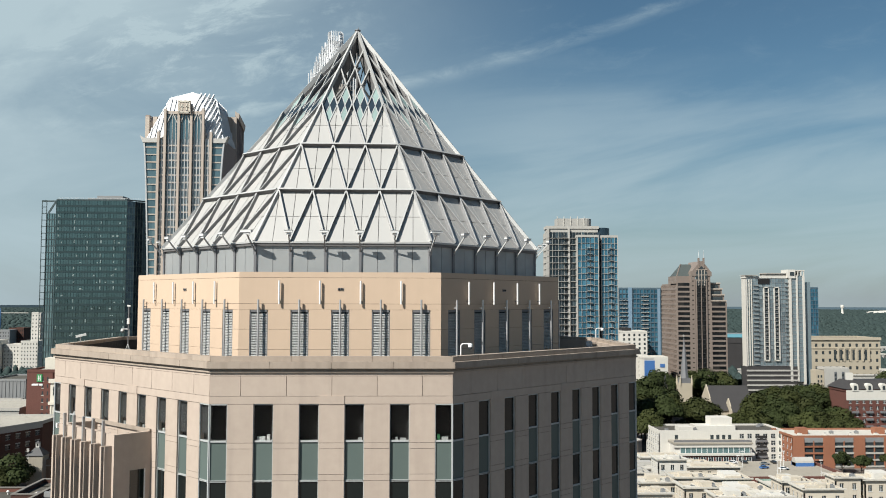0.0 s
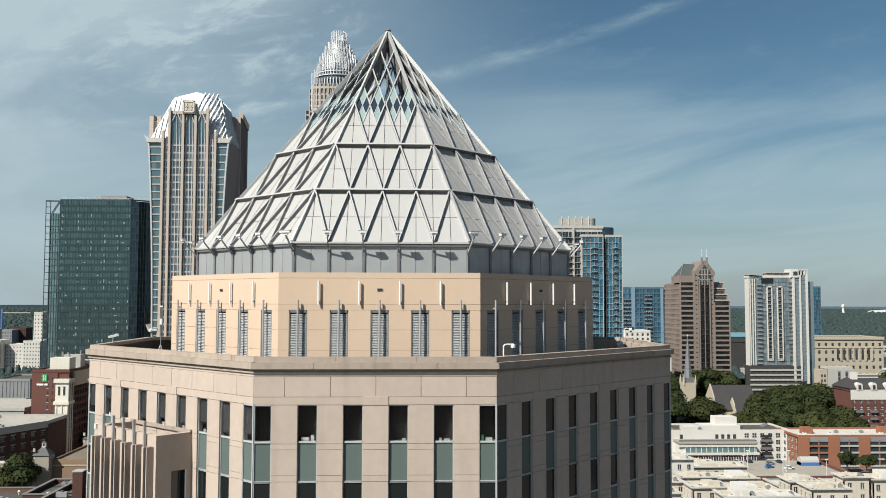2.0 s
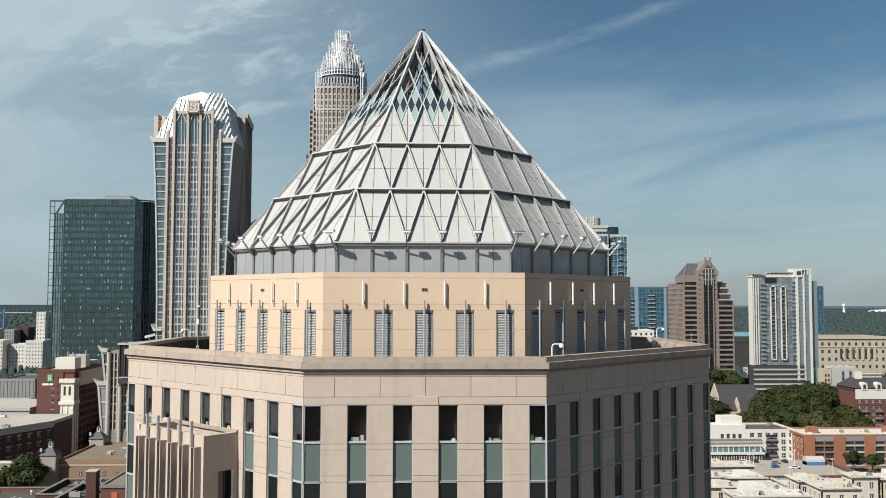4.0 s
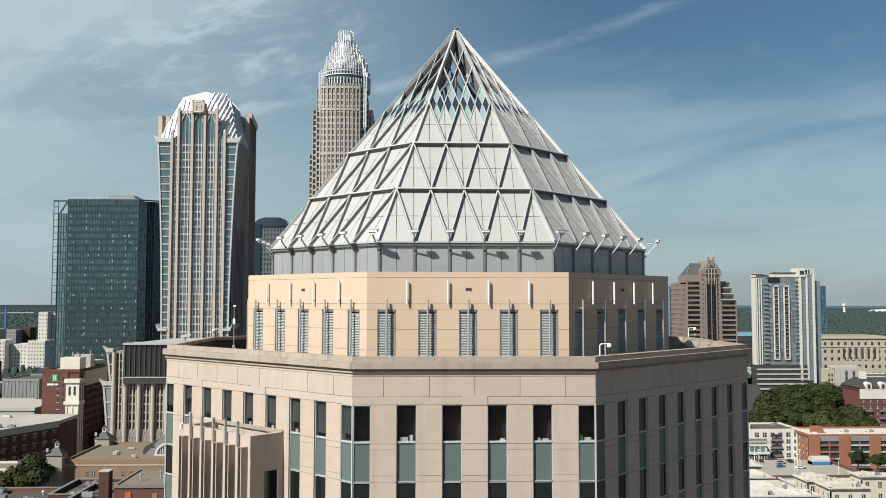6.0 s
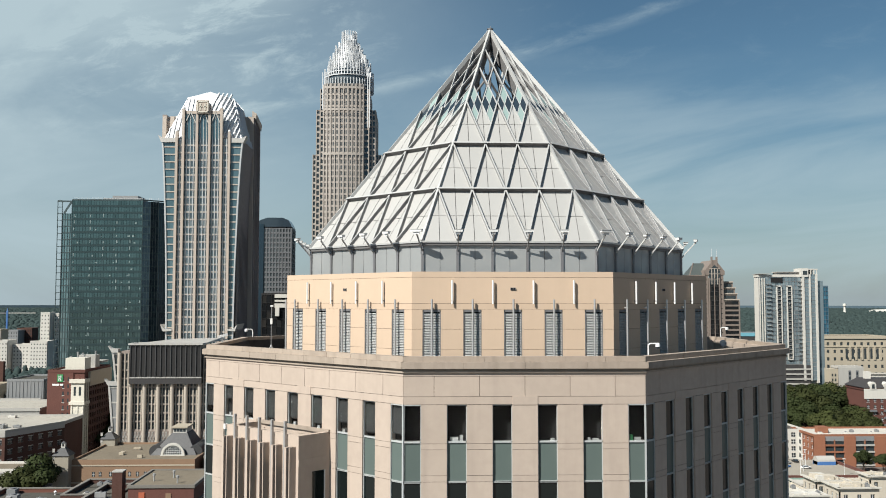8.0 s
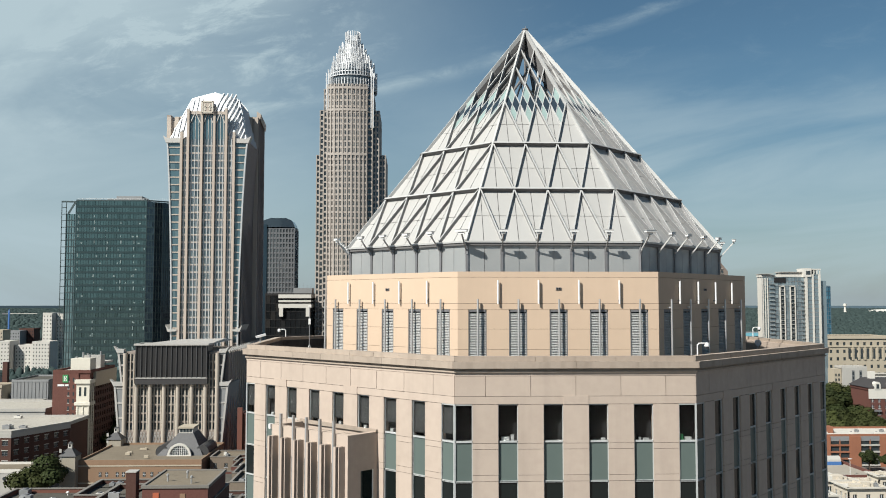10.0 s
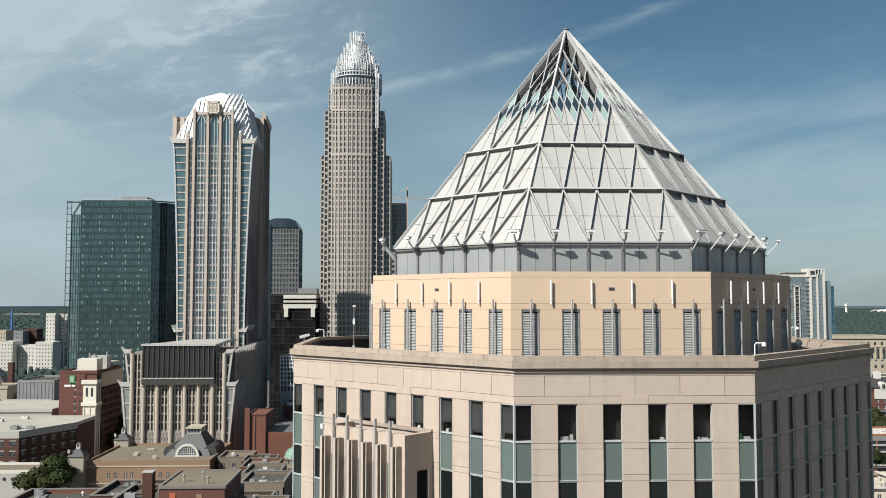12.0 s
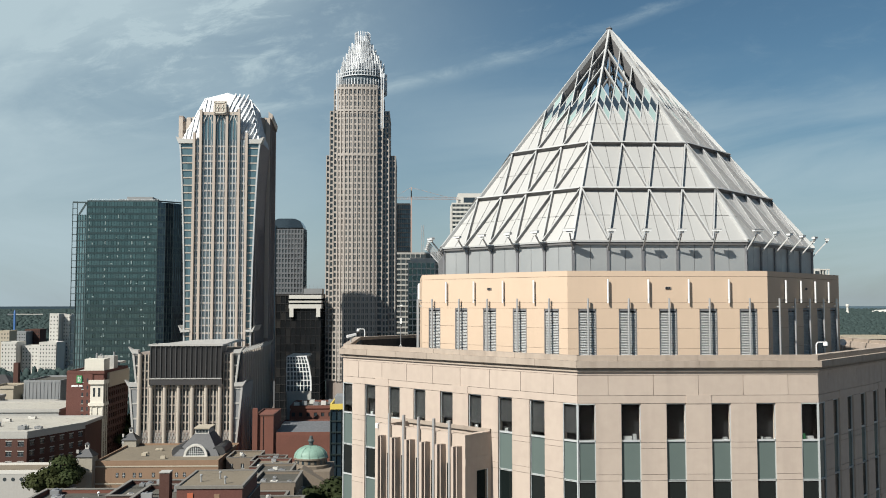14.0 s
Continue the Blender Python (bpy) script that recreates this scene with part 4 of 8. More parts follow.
def build_ground():
    rad = [0, 60, 150, 300, 500, 700, 900, 1100, 1300, 1500, 1800, 2100, 2400, 2800, 3200, 3600, 4000, 4400, 4850]
    n = 72
    mb = MB()
    pts = [(0, 0, 0)]
    for r in rad[1:]:
        for i in range(n):
            a = 2 * math.pi * i / n
            wob = 4 * math.sin(3 * a + r / 600) * min(max((r - 1200) / 1500, 0), 1)
            pts.append((r * math.cos(a), r * math.sin(a), rise_at(r) + wob))
    fs = [(0, 1 + i, 1 + (i + 1) % n) for i in range(n)]
    for k in range(len(rad) - 2):
        o = 1 + k * n
        fs += [(o + i, o + n + i, o + n + (i + 1) % n, o + (i + 1) % n) for i in range(n)]
    mb.add(pts, fs)
    single("ground", mb, M_GROUND, (0, 0, 0), "grey-brown town ground of paving and bare earth", "ground", kind="structure")
    # streets of the town grid
    for i, x in enumerate((-210, -150, -72, -30, 28, 118, 250)):
        single("road", MB().box(x - 6, x + 6, -150, 900, 0.02, 0.06), M_ASPHALT, (x, 0, 0), "asphalt street between blocks", "road", "streets", "structure")
    for i, y in enumerate((-45, 60, 160, 240, 325, 450, 585)):
        single("road", MB().box(-500, 500, y - 6, y + 6, 0.07, 0.11), M_ASPHALT, (0, y, 0), "asphalt cross street between blocks", "road", "streets", "structure")
    single("pavement", MB().box(-24, 24, -38, 50, 0.004, 0.16), M_PAVE, (0, 0, 0), "pale concrete pavement round the tower", "pavement", kind="structure")


build_ground()


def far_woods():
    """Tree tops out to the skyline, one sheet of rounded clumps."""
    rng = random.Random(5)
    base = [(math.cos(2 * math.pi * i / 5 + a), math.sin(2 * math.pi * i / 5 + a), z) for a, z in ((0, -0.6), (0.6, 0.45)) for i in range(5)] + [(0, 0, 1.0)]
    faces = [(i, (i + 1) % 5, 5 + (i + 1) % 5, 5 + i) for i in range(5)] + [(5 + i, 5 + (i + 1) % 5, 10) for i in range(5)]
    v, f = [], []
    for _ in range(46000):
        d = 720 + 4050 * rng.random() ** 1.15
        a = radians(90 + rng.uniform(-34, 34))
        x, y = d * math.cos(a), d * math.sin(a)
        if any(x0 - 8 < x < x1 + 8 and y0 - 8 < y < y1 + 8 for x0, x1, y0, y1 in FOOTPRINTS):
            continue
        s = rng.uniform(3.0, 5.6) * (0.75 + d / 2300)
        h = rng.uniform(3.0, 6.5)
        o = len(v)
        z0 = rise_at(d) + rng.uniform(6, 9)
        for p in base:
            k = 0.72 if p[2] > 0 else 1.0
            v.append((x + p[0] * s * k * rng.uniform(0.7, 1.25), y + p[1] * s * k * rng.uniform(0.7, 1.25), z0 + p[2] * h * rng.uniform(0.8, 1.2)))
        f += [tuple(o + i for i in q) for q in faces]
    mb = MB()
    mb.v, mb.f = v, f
    single("far_woods", mb, M_WOODS, (0, 900, 0), "dense green woods reaching to the skyline, haze in their colour", "trees", kind="stuff", smooth=True)


FOOTPRINTS = []


def foot(x0, x1, y0, y1):
    FOOTPRINTS.append((x0, x1, y0, y1))


# ---- towers ----
def glass_tower():
    x0, xm, x1, y0, y1, z = -214.2, -171.0, -158.7, 487.0, 530.0, 142.0
    foot(-224, x1, y0, y1)
    b = thing("glass_tower", "teal glass curtain wall office tower with a rounded dark corner", "office building", ((x0 + x1) / 2, (y0 + y1) / 2, 0))
    part("body", MB().prism([(x0 + 1, y0 + 1), (xm, y0 + 1), (x1 - 1.2, y0 + 12), (x1 - 1.2, y1 - 1), (x0 + 1, y1 - 1)], 0, z - 1), M_BLACKST, b)
    fr = side_frames(x0, xm, y0, y1)
    facade(b, fr["front"][0], xm - x0, 8, z, 33, 26, 0.06, 0.04, 1.3, 0.03, M_CURTSP, M_CURTSP, M_CURTAIN, edge=0.3, tilt=0.006, glass_in=0.12, join=True)
    # the corner turns away in narrow facets, its darker reflection put into the glass colour
    pts = [(xm, y0), (xm + 4.5, y0 + 1.2), (xm + 8.5, y0 + 4.2), (x1, y0 + 9.5), (x1, y1)]
    for (ax, ay), (bx, by) in zip(pts[:-1], pts[1:]):
        w = math.hypot(bx - ax, by - ay)
        c, s = (bx - ax) / w, (by - ay) / w
        M = Matrix(((c, -s, 0, ax), (s, c, 0, ay), (0, 0, 1, 0), (0, 0, 0, 1)))
        facade(b, M, w, 8, z - 0.5, 33, max(2, round(w / 1.7)), 0.1, 0.05, 0.75, 0.02, M_CURTMUL, M_CURTSP, M_CURTDK, edge=0.12, tilt=0.006, glass_in=0.12, join=True)
    lit = MB()
    rng = random.Random(4)
    for j in range(31):
        z0 = 10 + j * 4.06
        for f in (0.03, 0.26, 0.44, 0.63, 0.82, 0.97):
            if rng.random() < 0.5:
                x = x0 + f * (xm - x0) + rng.uniform(-0.2, 0.2)
                h = rng.uniform(1.0, 2.6)
                lit.box(x, x + rng.uniform(0.35, 0.7), y0 + 0.02, y0 + 0.16, z0, z0 + h)
        for _ in range(4):
            if rng.random() < 0.4:
                x = rng.uniform(x0 + 1, xm - 3)
                lit.box(x, x + rng.uniform(0.3, 1.4), y0 + 0.04, y0 + 0.15, z0 - 0.1, z0 + rng.uniform(0.3, 0.9))
    part("pale_blind", lit, M_PALEGL, b, "pale columns and blinds behind the glass", kind="stuff")
    part("roof_screen", MB().ring([(x0, y0), (xm, y0), (x1, y0 + 9.5), (x1, y1), (x0, y1)], [(x0 + .4, y0 + .4), (xm, y0 + .4), (x1 - .4, y0 + 9.7), (x1 - .4, y1 - .4), (x0 + .4, y1 - .4)], z, z + 0.8), M_CURTMUL, b)
    part("plant_room", MB().box(-194, -178, 500, 515, z - 1, z + 4.5), M_GREYMET, b)
    part("plant_screen", MB().box(-199, -176, 498, 520, z - 1, z + 2.6), M_GREYMET, b)
    rail = MB().box(x0 + 0.4, xm, y0 + 1.2, y0 + 1.3, z + 1.6, z + 1.72)
    for i in range(40):
        x = x0 + 0.5 + i * (x1 - x0 - 1) / 39
        rail.box(x - 0.06, x + 0.06, y0 + 1.2, y0 + 1.3, z + 0.7, z + 1.7)
    part("roof_rail", rail, M_FRAME, b)
    # open-framed strip beside it
    xa = -223.5
    part("annex_body", MB().box(xa + 3.2, x0 - 0.1, y0 + 2.5, y1 - 6, 0, z - 8), M_CURTSP, b)
    facade(b, side_frames(xa + 3.0, x0, y0 + 1.5, y1)["front"][0], x0 - xa - 3.0, 8, z - 8, 31, 4, 0.25, 0.1, 0.5, 0.05, M_CURTMUL, M_CURTMUL, M_CURTAIN2, edge=0.3, glass_in=0.15)
    for x in (xa + 0.15, xa + 2.9):
        part("frame_column", MB().box(x - 0.18, x + 0.18, y0 + 1.2, y0 + 1.6, 0, z), M_CURTMUL, b)
    part("frame_column", MB().box(x0 - 0.4, x0 - 0.05, y0 + 0.4, y0 + 0.9, 0, z), M_CURTMUL, b)
    for j in range(34):
        zz = 8 + j * 4.06
        part("frame_beam", MB().box(xa, xa + 3, y0 + 1.2, y0 + 1.6, zz - 0.2, zz + 0.2), M_CURTMUL, b)
    part("frame_beam", MB().box(xa, x0, y0 + 1.0, y0 + 1.5, z - 0.9, z), M_CURTMUL, b)
    part("frame_brace", MB().beam((xa + 4.0, y0 + 1.4, z - 8), (x0 - 1.0, y0 + 1.4, z - 1), (0, -1, 0), 1.1, 0.2, 0.2), M_CURTMUL, b)


M_CURTMUL = surface("grey_green_mullion", (0.065, 0.092, 0.097), None, 1, 0.3, 0.45, metal=0.3)
M_PALEGL = surface("pale_blind", (0.24, 0.30, 0.30), None, 1, 0.4, 0.4)
M_COPDK = surface("weathered_coping", (0.20, 0.185, 0.165), None, 1.5, 0.5, 0.85, vary=0.1)
M_CREAM = surface("cream_render", (0.70, 0.66, 0.57), None, 0.6, 0.4, 0.8, streak=0.08)
M_CURTSP = surface("deep_teal_spandrel", (0.038, 0.064, 0.069), None, 0.4, 0.5, 0.2, metal=0.2, rough_vary=0.05)
M_CURTAIN2 = window_glass("light_teal_curtain_wall", (0.11, 0.18, 0.19), (0.20, 0.28, 0.29), 0.3, 0.1, 0.5, 1.6)


def curve_strip(parent, name, pts_in, pts_out, y0, y1, mat):
    """A strip between two upright curves given as (x, z) lists, thick from y0 to y1."""
    mb = MB()
    n = len(pts_in)
    v = [(x, y, z) for y in (y0, y1) for x, z in pts_in + pts_out[::-1]]
    m = 2 * n
    fs = []
    for i in range(n - 1):
        q = (i, i + 1, m - 2 - i, m - 1 - i)
        fs.append(q[::-1])
        fs.append(tuple(m + k for k in q))
    for i in range(m):
        j = (i + 1) % m
        fs.append((i, j, m + j, m + i))
    mb.add(v, fs)
    return part(name, mb, mat, parent)


def flared_tower():
    """Granite tower whose glazed sides flare outwards under a folded bright metal crown."""
    b = thing("flared_tower", "buff granite tower with flared sides and a folded metal crown", "skyscraper", (-114, 425, 0))
    foot(-138, -84, 400, 452)
    yf = 402.0
    part("core", MB().box(-131.5, -98.2, yf + 1.5, 446, 0, 166), M_GRANITE2, b)
    part("rear_slab", MB().box(-138, -94.4, 434, 452, 0, 183), M_GRANITE2, b)
    # flared wings, glass between thin floor bands
    zs = [0, 60, 80, 100, 115, 130, 145, 155, 160, 164.5]
    lx = [-132.6, -132.8, -133.1, -133.5, -134.0, -134.6, -135.3, -135.9, -136.2, -136.6]
    rx = [-97.8, -97.8, -97.6, -97.2, -96.7, -96.2, -95.5, -94.9, -94.5, -94.0]
    for xs, inner, s in ((lx, -129.2, 1), (rx, -100.6, -1)):
        curve_strip(b, "flare_edge", list(zip(xs, zs)), [(x + s * 0.75, z) for x, z in zip(xs, zs)], yf - 0.3, yf + 0.9, M_SILVER)
        # right flank takes the darker stone, its shade put into the colour
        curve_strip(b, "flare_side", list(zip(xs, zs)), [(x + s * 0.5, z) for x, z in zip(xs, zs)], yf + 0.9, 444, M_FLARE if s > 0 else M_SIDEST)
        g = MB()
        for j in range(27):
            za, zb = 58 + j * 3.95, 58 + (j + 1) * 3.95
            xa, xb = np.interp(za, zs, xs) + s * 0.7, np.interp(zb, zs, xs) + s * 0.7
            mid = [(xa + inner) / 2, (xb + inner) / 2]
            g.quad((xa, yf + 0.3, za + 0.56), (mid[0], yf + 0.3, za + 0.56), (mid[1], yf + 0.3, zb), (xb, yf + 0.3, zb))
            g.quad((mid[0], yf + 0.3, za + 0.56), (inner, yf + 0.3, za + 0.56), (inner, yf + 0.3, zb), (mid[1], yf + 0.3, zb))
            part("floor_band", MB().quad((xa, yf, za), (inner, yf, za), (inner, yf, za + 0.6), (xa, yf, za + 0.6)).quad((xa, yf, za + 0.6), (inner, yf, za + 0.6), (inner, yf + 0.4, za + 0.6), (xa, yf + 0.4, za + 0.6)), M_GRANITE, b)
        part("window_panes", g, M_TWBLUE, b, kind="stuff")
        part("wing_back", MB().box(min(xs[0] + s * 0.6, inner), max(xs[0] + s * 0.6, inner), yf + 0.6, 444, 0, 160), M_GRANITE2, b)
        # horned cornice at the wing's head and a lower one
        xh = xs[-1]
        part("horn", MB().add([(xh - s * 1.8, yf - 0.6, 167.2), (xh - s * 0.2, yf - 0.6, 163.4), (inner, yf - 0.6, 163.4), (inner, yf - 0.6, 165.8), (xh + s * 0.6, yf - 0.6, 165.8),
                               (xh - s * 1.8, yf + 4, 167.2), (xh - s * 0.2, yf + 4, 163.4), (inner, yf + 4, 163.4), (inner, yf + 4, 165.8), (xh + s * 0.6, yf + 4, 165.8)],
                              [(0, 1, 2, 3, 4), (9, 8, 7, 6, 5), (0, 5, 6, 1), (1, 6, 7, 2), (2, 7, 8, 3), (3, 8, 9, 4), (4, 9, 5, 0)]), M_FLARE, b)
        xh = xs[1]
        part("low_horn", MB().add([(xh - s * 2.4, yf - 1.6, 68.0), (xh - s * 1.0, yf - 1.6, 64.3), (inner, yf - 1.6, 64.6), (inner, yf - 1.6, 65.6), (xh - s * 0.3, yf - 1.6, 65.7),
                                   (xh - s * 2.4, 420, 68.0), (xh - s * 1.0, 420, 64.3), (inner, 420, 64.6), (inner, 420, 65.6), (xh - s * 0.3, 420, 65.7)],
                                  [(0, 1, 2, 3, 4), (9, 8, 7, 6, 5), (0, 5, 6, 1), (1, 6, 7, 2), (2, 7, 8, 3), (3, 8, 9, 4), (4, 9, 5, 0)]), M_FLARE, b)
    # centre: piers that run up past the roof
    fr = side_frames(-129.2, -100.6, yf, 446)["front"][0]
    for xa, xb, k in ((-128.6, -125.2, 2), (-125.2, -118.1, 4), (-118.1, -111.6, 4), (-111.6, -105.4, 4), (-105.4, -101.2, 3)):
        facade(b, fr, xb - xa, 40, 165.5, 32, 1, 0, 0.1, 0.75, -0.04, M_GRANITE, M_GRANITE, M_TWSILV, edge=0, split=k, mullion=M_SILVER, u0=xa + 129.2, join=True, mull_w=0.36)
    for i, (x, top) in enumerate(((-128.6, 169), (-125.2, 181), (-118.1, 183), (-111.6, 183), (-105.4, 181.5), (-101.2, 169))):
        part("tall_pier", MB().box(x - 0.65, x + 0.65, yf - 1.2, yf + 1.2, 40, top), M_GRANITE, b)
        part("pier_cap", MB().lathe(x, yf - 0.1, [(0.7, top - 0.1), (0.85, top + 0.4), (0.7, top + 1.1), (0.2, top + 1.3)], 10), M_CROWN, b, "pale rounded pier cap")
    for xa, xb, top in ((-125.2, -118.1, 180), (-118.1, -111.6, 181), (-111.6, -105.4, 180)):
        part("upper_glazing", MB().box(xa, xb, yf + 0.2, yf + 2, 165.4, top - 1), M_TWBLUE, b)
        part("upper_lintel", MB().box(xa, xb, yf - 0.4, yf + 2, top - 1.4, top + 0.2), M_GRANITE, b)
        w = xb - xa
        for k in range(1, 4):
            part("upper_mullion", MB().box(xa + w * k / 4 - 0.12, xa + w * k / 4 + 0.12, yf - 0.1, yf + 0.3, 165.4, top - 1), M_FLARE, b)
        for p, q in (((xa + 0.9, 174), (xa + w / 2, top - 0.4)), ((xb - 0.9, 174), (xa + w / 2, top - 0.4))):
            part("chevron_bar", MB().beam((p[0], yf - 0.3, p[1]), (q[0], yf - 0.3, q[1]), (0, -1, 0), 0.4, 0.2, 0.2), M_FLARE, b)
    # square sign plate with plain raised bars
    part("sign_plate", MB().box(-118.4, -111.7, yf - 1.9, yf - 1.4, 178.6, 185.6), M_GRANITE, b, "square stone-coloured sign plate")
    for xa, xb, za, zb in ((-118.0, -112.1, 184.6, 185.1), (-118.0, -112.1, 179.1, 179.6), (-118.0, -117.5, 179.1, 185.1), (-112.6, -112.1, 179.1, 185.1),
                           (-116.6, -116.0, 180.4, 183.8), (-114.1, -113.5, 180.4, 183.8), (-117.1, -115.4, 181.9, 182.4), (-114.7, -113.0, 181.9, 182.4)):
        part("sign_bar", MB().box(xa, xb, yf - 2.15, yf - 1.9, za, zb), M_CREAM, b)
    # side piers and windows, in the shade that their stone colour also carries
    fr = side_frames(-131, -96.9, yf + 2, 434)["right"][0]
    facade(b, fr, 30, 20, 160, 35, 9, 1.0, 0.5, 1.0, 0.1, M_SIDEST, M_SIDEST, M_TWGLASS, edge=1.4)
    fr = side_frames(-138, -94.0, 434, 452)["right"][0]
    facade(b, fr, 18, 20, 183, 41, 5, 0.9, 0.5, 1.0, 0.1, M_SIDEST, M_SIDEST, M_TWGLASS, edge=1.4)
    fr = side_frames(-138, -94.0, 434, 452)["front"][0]
    facade(b, fr, 44, 150, 184, 8, 15, 0.9, 0.5, 1.0, 0.1, M_GRANITE, M_GRANITE, M_TWGLASS, edge=1.4)
    part("rear_turret", MB().box(-143.6, -137.5, 434, 446, 169, 181.5), M_GRANITE, b)
    part("turret_cap", MB().box(-145.0, -142.8, 433, 447, 180.5, 184.6), M_GRANITE2, b)
    for x in (-143.8, -139.5, -98.4, -95.2):
        part("rear_pier", MB().box(x - 1.1, x + 1.1, 432.6, 435, 169 if x < -120 else 60, 183.6), M_GRANITE, b)
    part("rear_wing_horn", MB().add([(-95, 433, 187.2), (-92.6, 433, 185.6), (-92.6, 452, 182.6), (-95, 452, 184), (-95, 433, 184.4), (-93, 433, 182.6), (-93, 452, 179), (-95, 452, 181)],
                                    [(0, 1, 2, 3), (4, 7, 6, 5), (0, 4, 5, 1), (1, 5, 6, 2), (2, 6, 7, 3), (3, 7, 4, 0)]), M_GRANITE, b)
    # folded crown: hipped slopes with raised slanting seams, rising to a low ridge
    base_z, top_z, peak = 165.4, 189.6, 192.8
    lower = [(-135.4, 404), (-95.2, 404), (-95.2, 445), (-135.4, 445)]
    upper = [(-125.6, 412), (-101.6, 412), (-101.6, 437), (-125.6, 437)]
    mid = -113.6
    part("crown_front", MB().quad((*lower[0], base_z), (*lower[1], base_z), (*upper[1], top_z - 0.6), (mid, 412, peak), (*upper[0], top_z)), M_CROWN, b)
    for k in (1, 2, 3):
        part("crown_slope", MB().quad((*lower[k], base_z), (*lower[(k + 1) % 4], base_z), (*upper[(k + 1) % 4], top_z - 0.6), (*upper[k], top_z - 0.6)), M_CROWN, b)
    part("crown_roof", MB().add([(*upper[0], top_z), (mid, 412, peak), (*upper[1], top_z - 0.6), (*upper[2], top_z - 0.6), (mid, 437, peak), (*upper[3], top_z - 0.6)], [(0, 1, 4, 5), (1, 2, 3, 4)]), M_CROWN, b)
    fn = Vector((0, -(top_z - base_z), 8)).normalized()

    def on_front(x, v):
        return (x, 404 + 8 * v, base_z + (top_z - base_z) * v)

    for i in range(13):
        # seams lean to the right and end at the hip or the ridge
        xa = -119.5 + i * 2.35
        lean, v0 = 9.5, 0.0
        if xa < mid:
            v0 = (mid - xa) / lean
        v1 = min(1.0 + max(0.0, 0.1 - i * 0.01), (-95.2 - xa) / (lean + 6.4))
        if v1 - v0 < 0.06:
            continue
        part("crown_seam", MB().beam(on_front(xa + lean * v0, v0), on_front(xa + lean * v1, v1), fn, 0.5, 1.25, 0.3), M_CROWN, b)
    for i in range(8):
        # on the other half they stand upright and show as teeth along the hip
        xa = -134.0 + i * 2.3
        v1 = min(1.0, 0.12 + (xa + 135.4) / 9.8)
        v0 = max(0.0, v1 - 0.55)
        part("crown_seam", MB().beam(on_front(xa + 2.6 * v0, v0), on_front(xa + 2.6 * v1, v1), fn, 0.4, 0.5, 0.3), M_CROWN, b)
    for i in range(11):
        y = 407 + i * 3.6
        part("crown_seam", MB().beam((-95.2, y, base_z), (-95.2 - 6.4 * 0.97, min(y + 4, 436), base_z + (top_z - base_z) * 0.95), Vector((top_z - base_z, 0, 6.4)).normalized(), 0.5, 0.9, 0.3), M_CROWN, b)
    for p, q in ((lower[0], upper[0]), (lower[1], upper[1])):
        part("crown_hip", MB().rod((*p, base_z), (*q, top_z - 0.3), 0.35, 6), M_CROWN, b)
    part("crown_eaves", MB().ring([(-136.2, 403.4), (-95.0, 403.4), (-95.0, 446), (-136.2, 446)], [(-134.6, 405), (-96, 405), (-96, 444), (-134.6, 444)], base_z - 0.6, base_z + 0.3), M_FLARE, b)


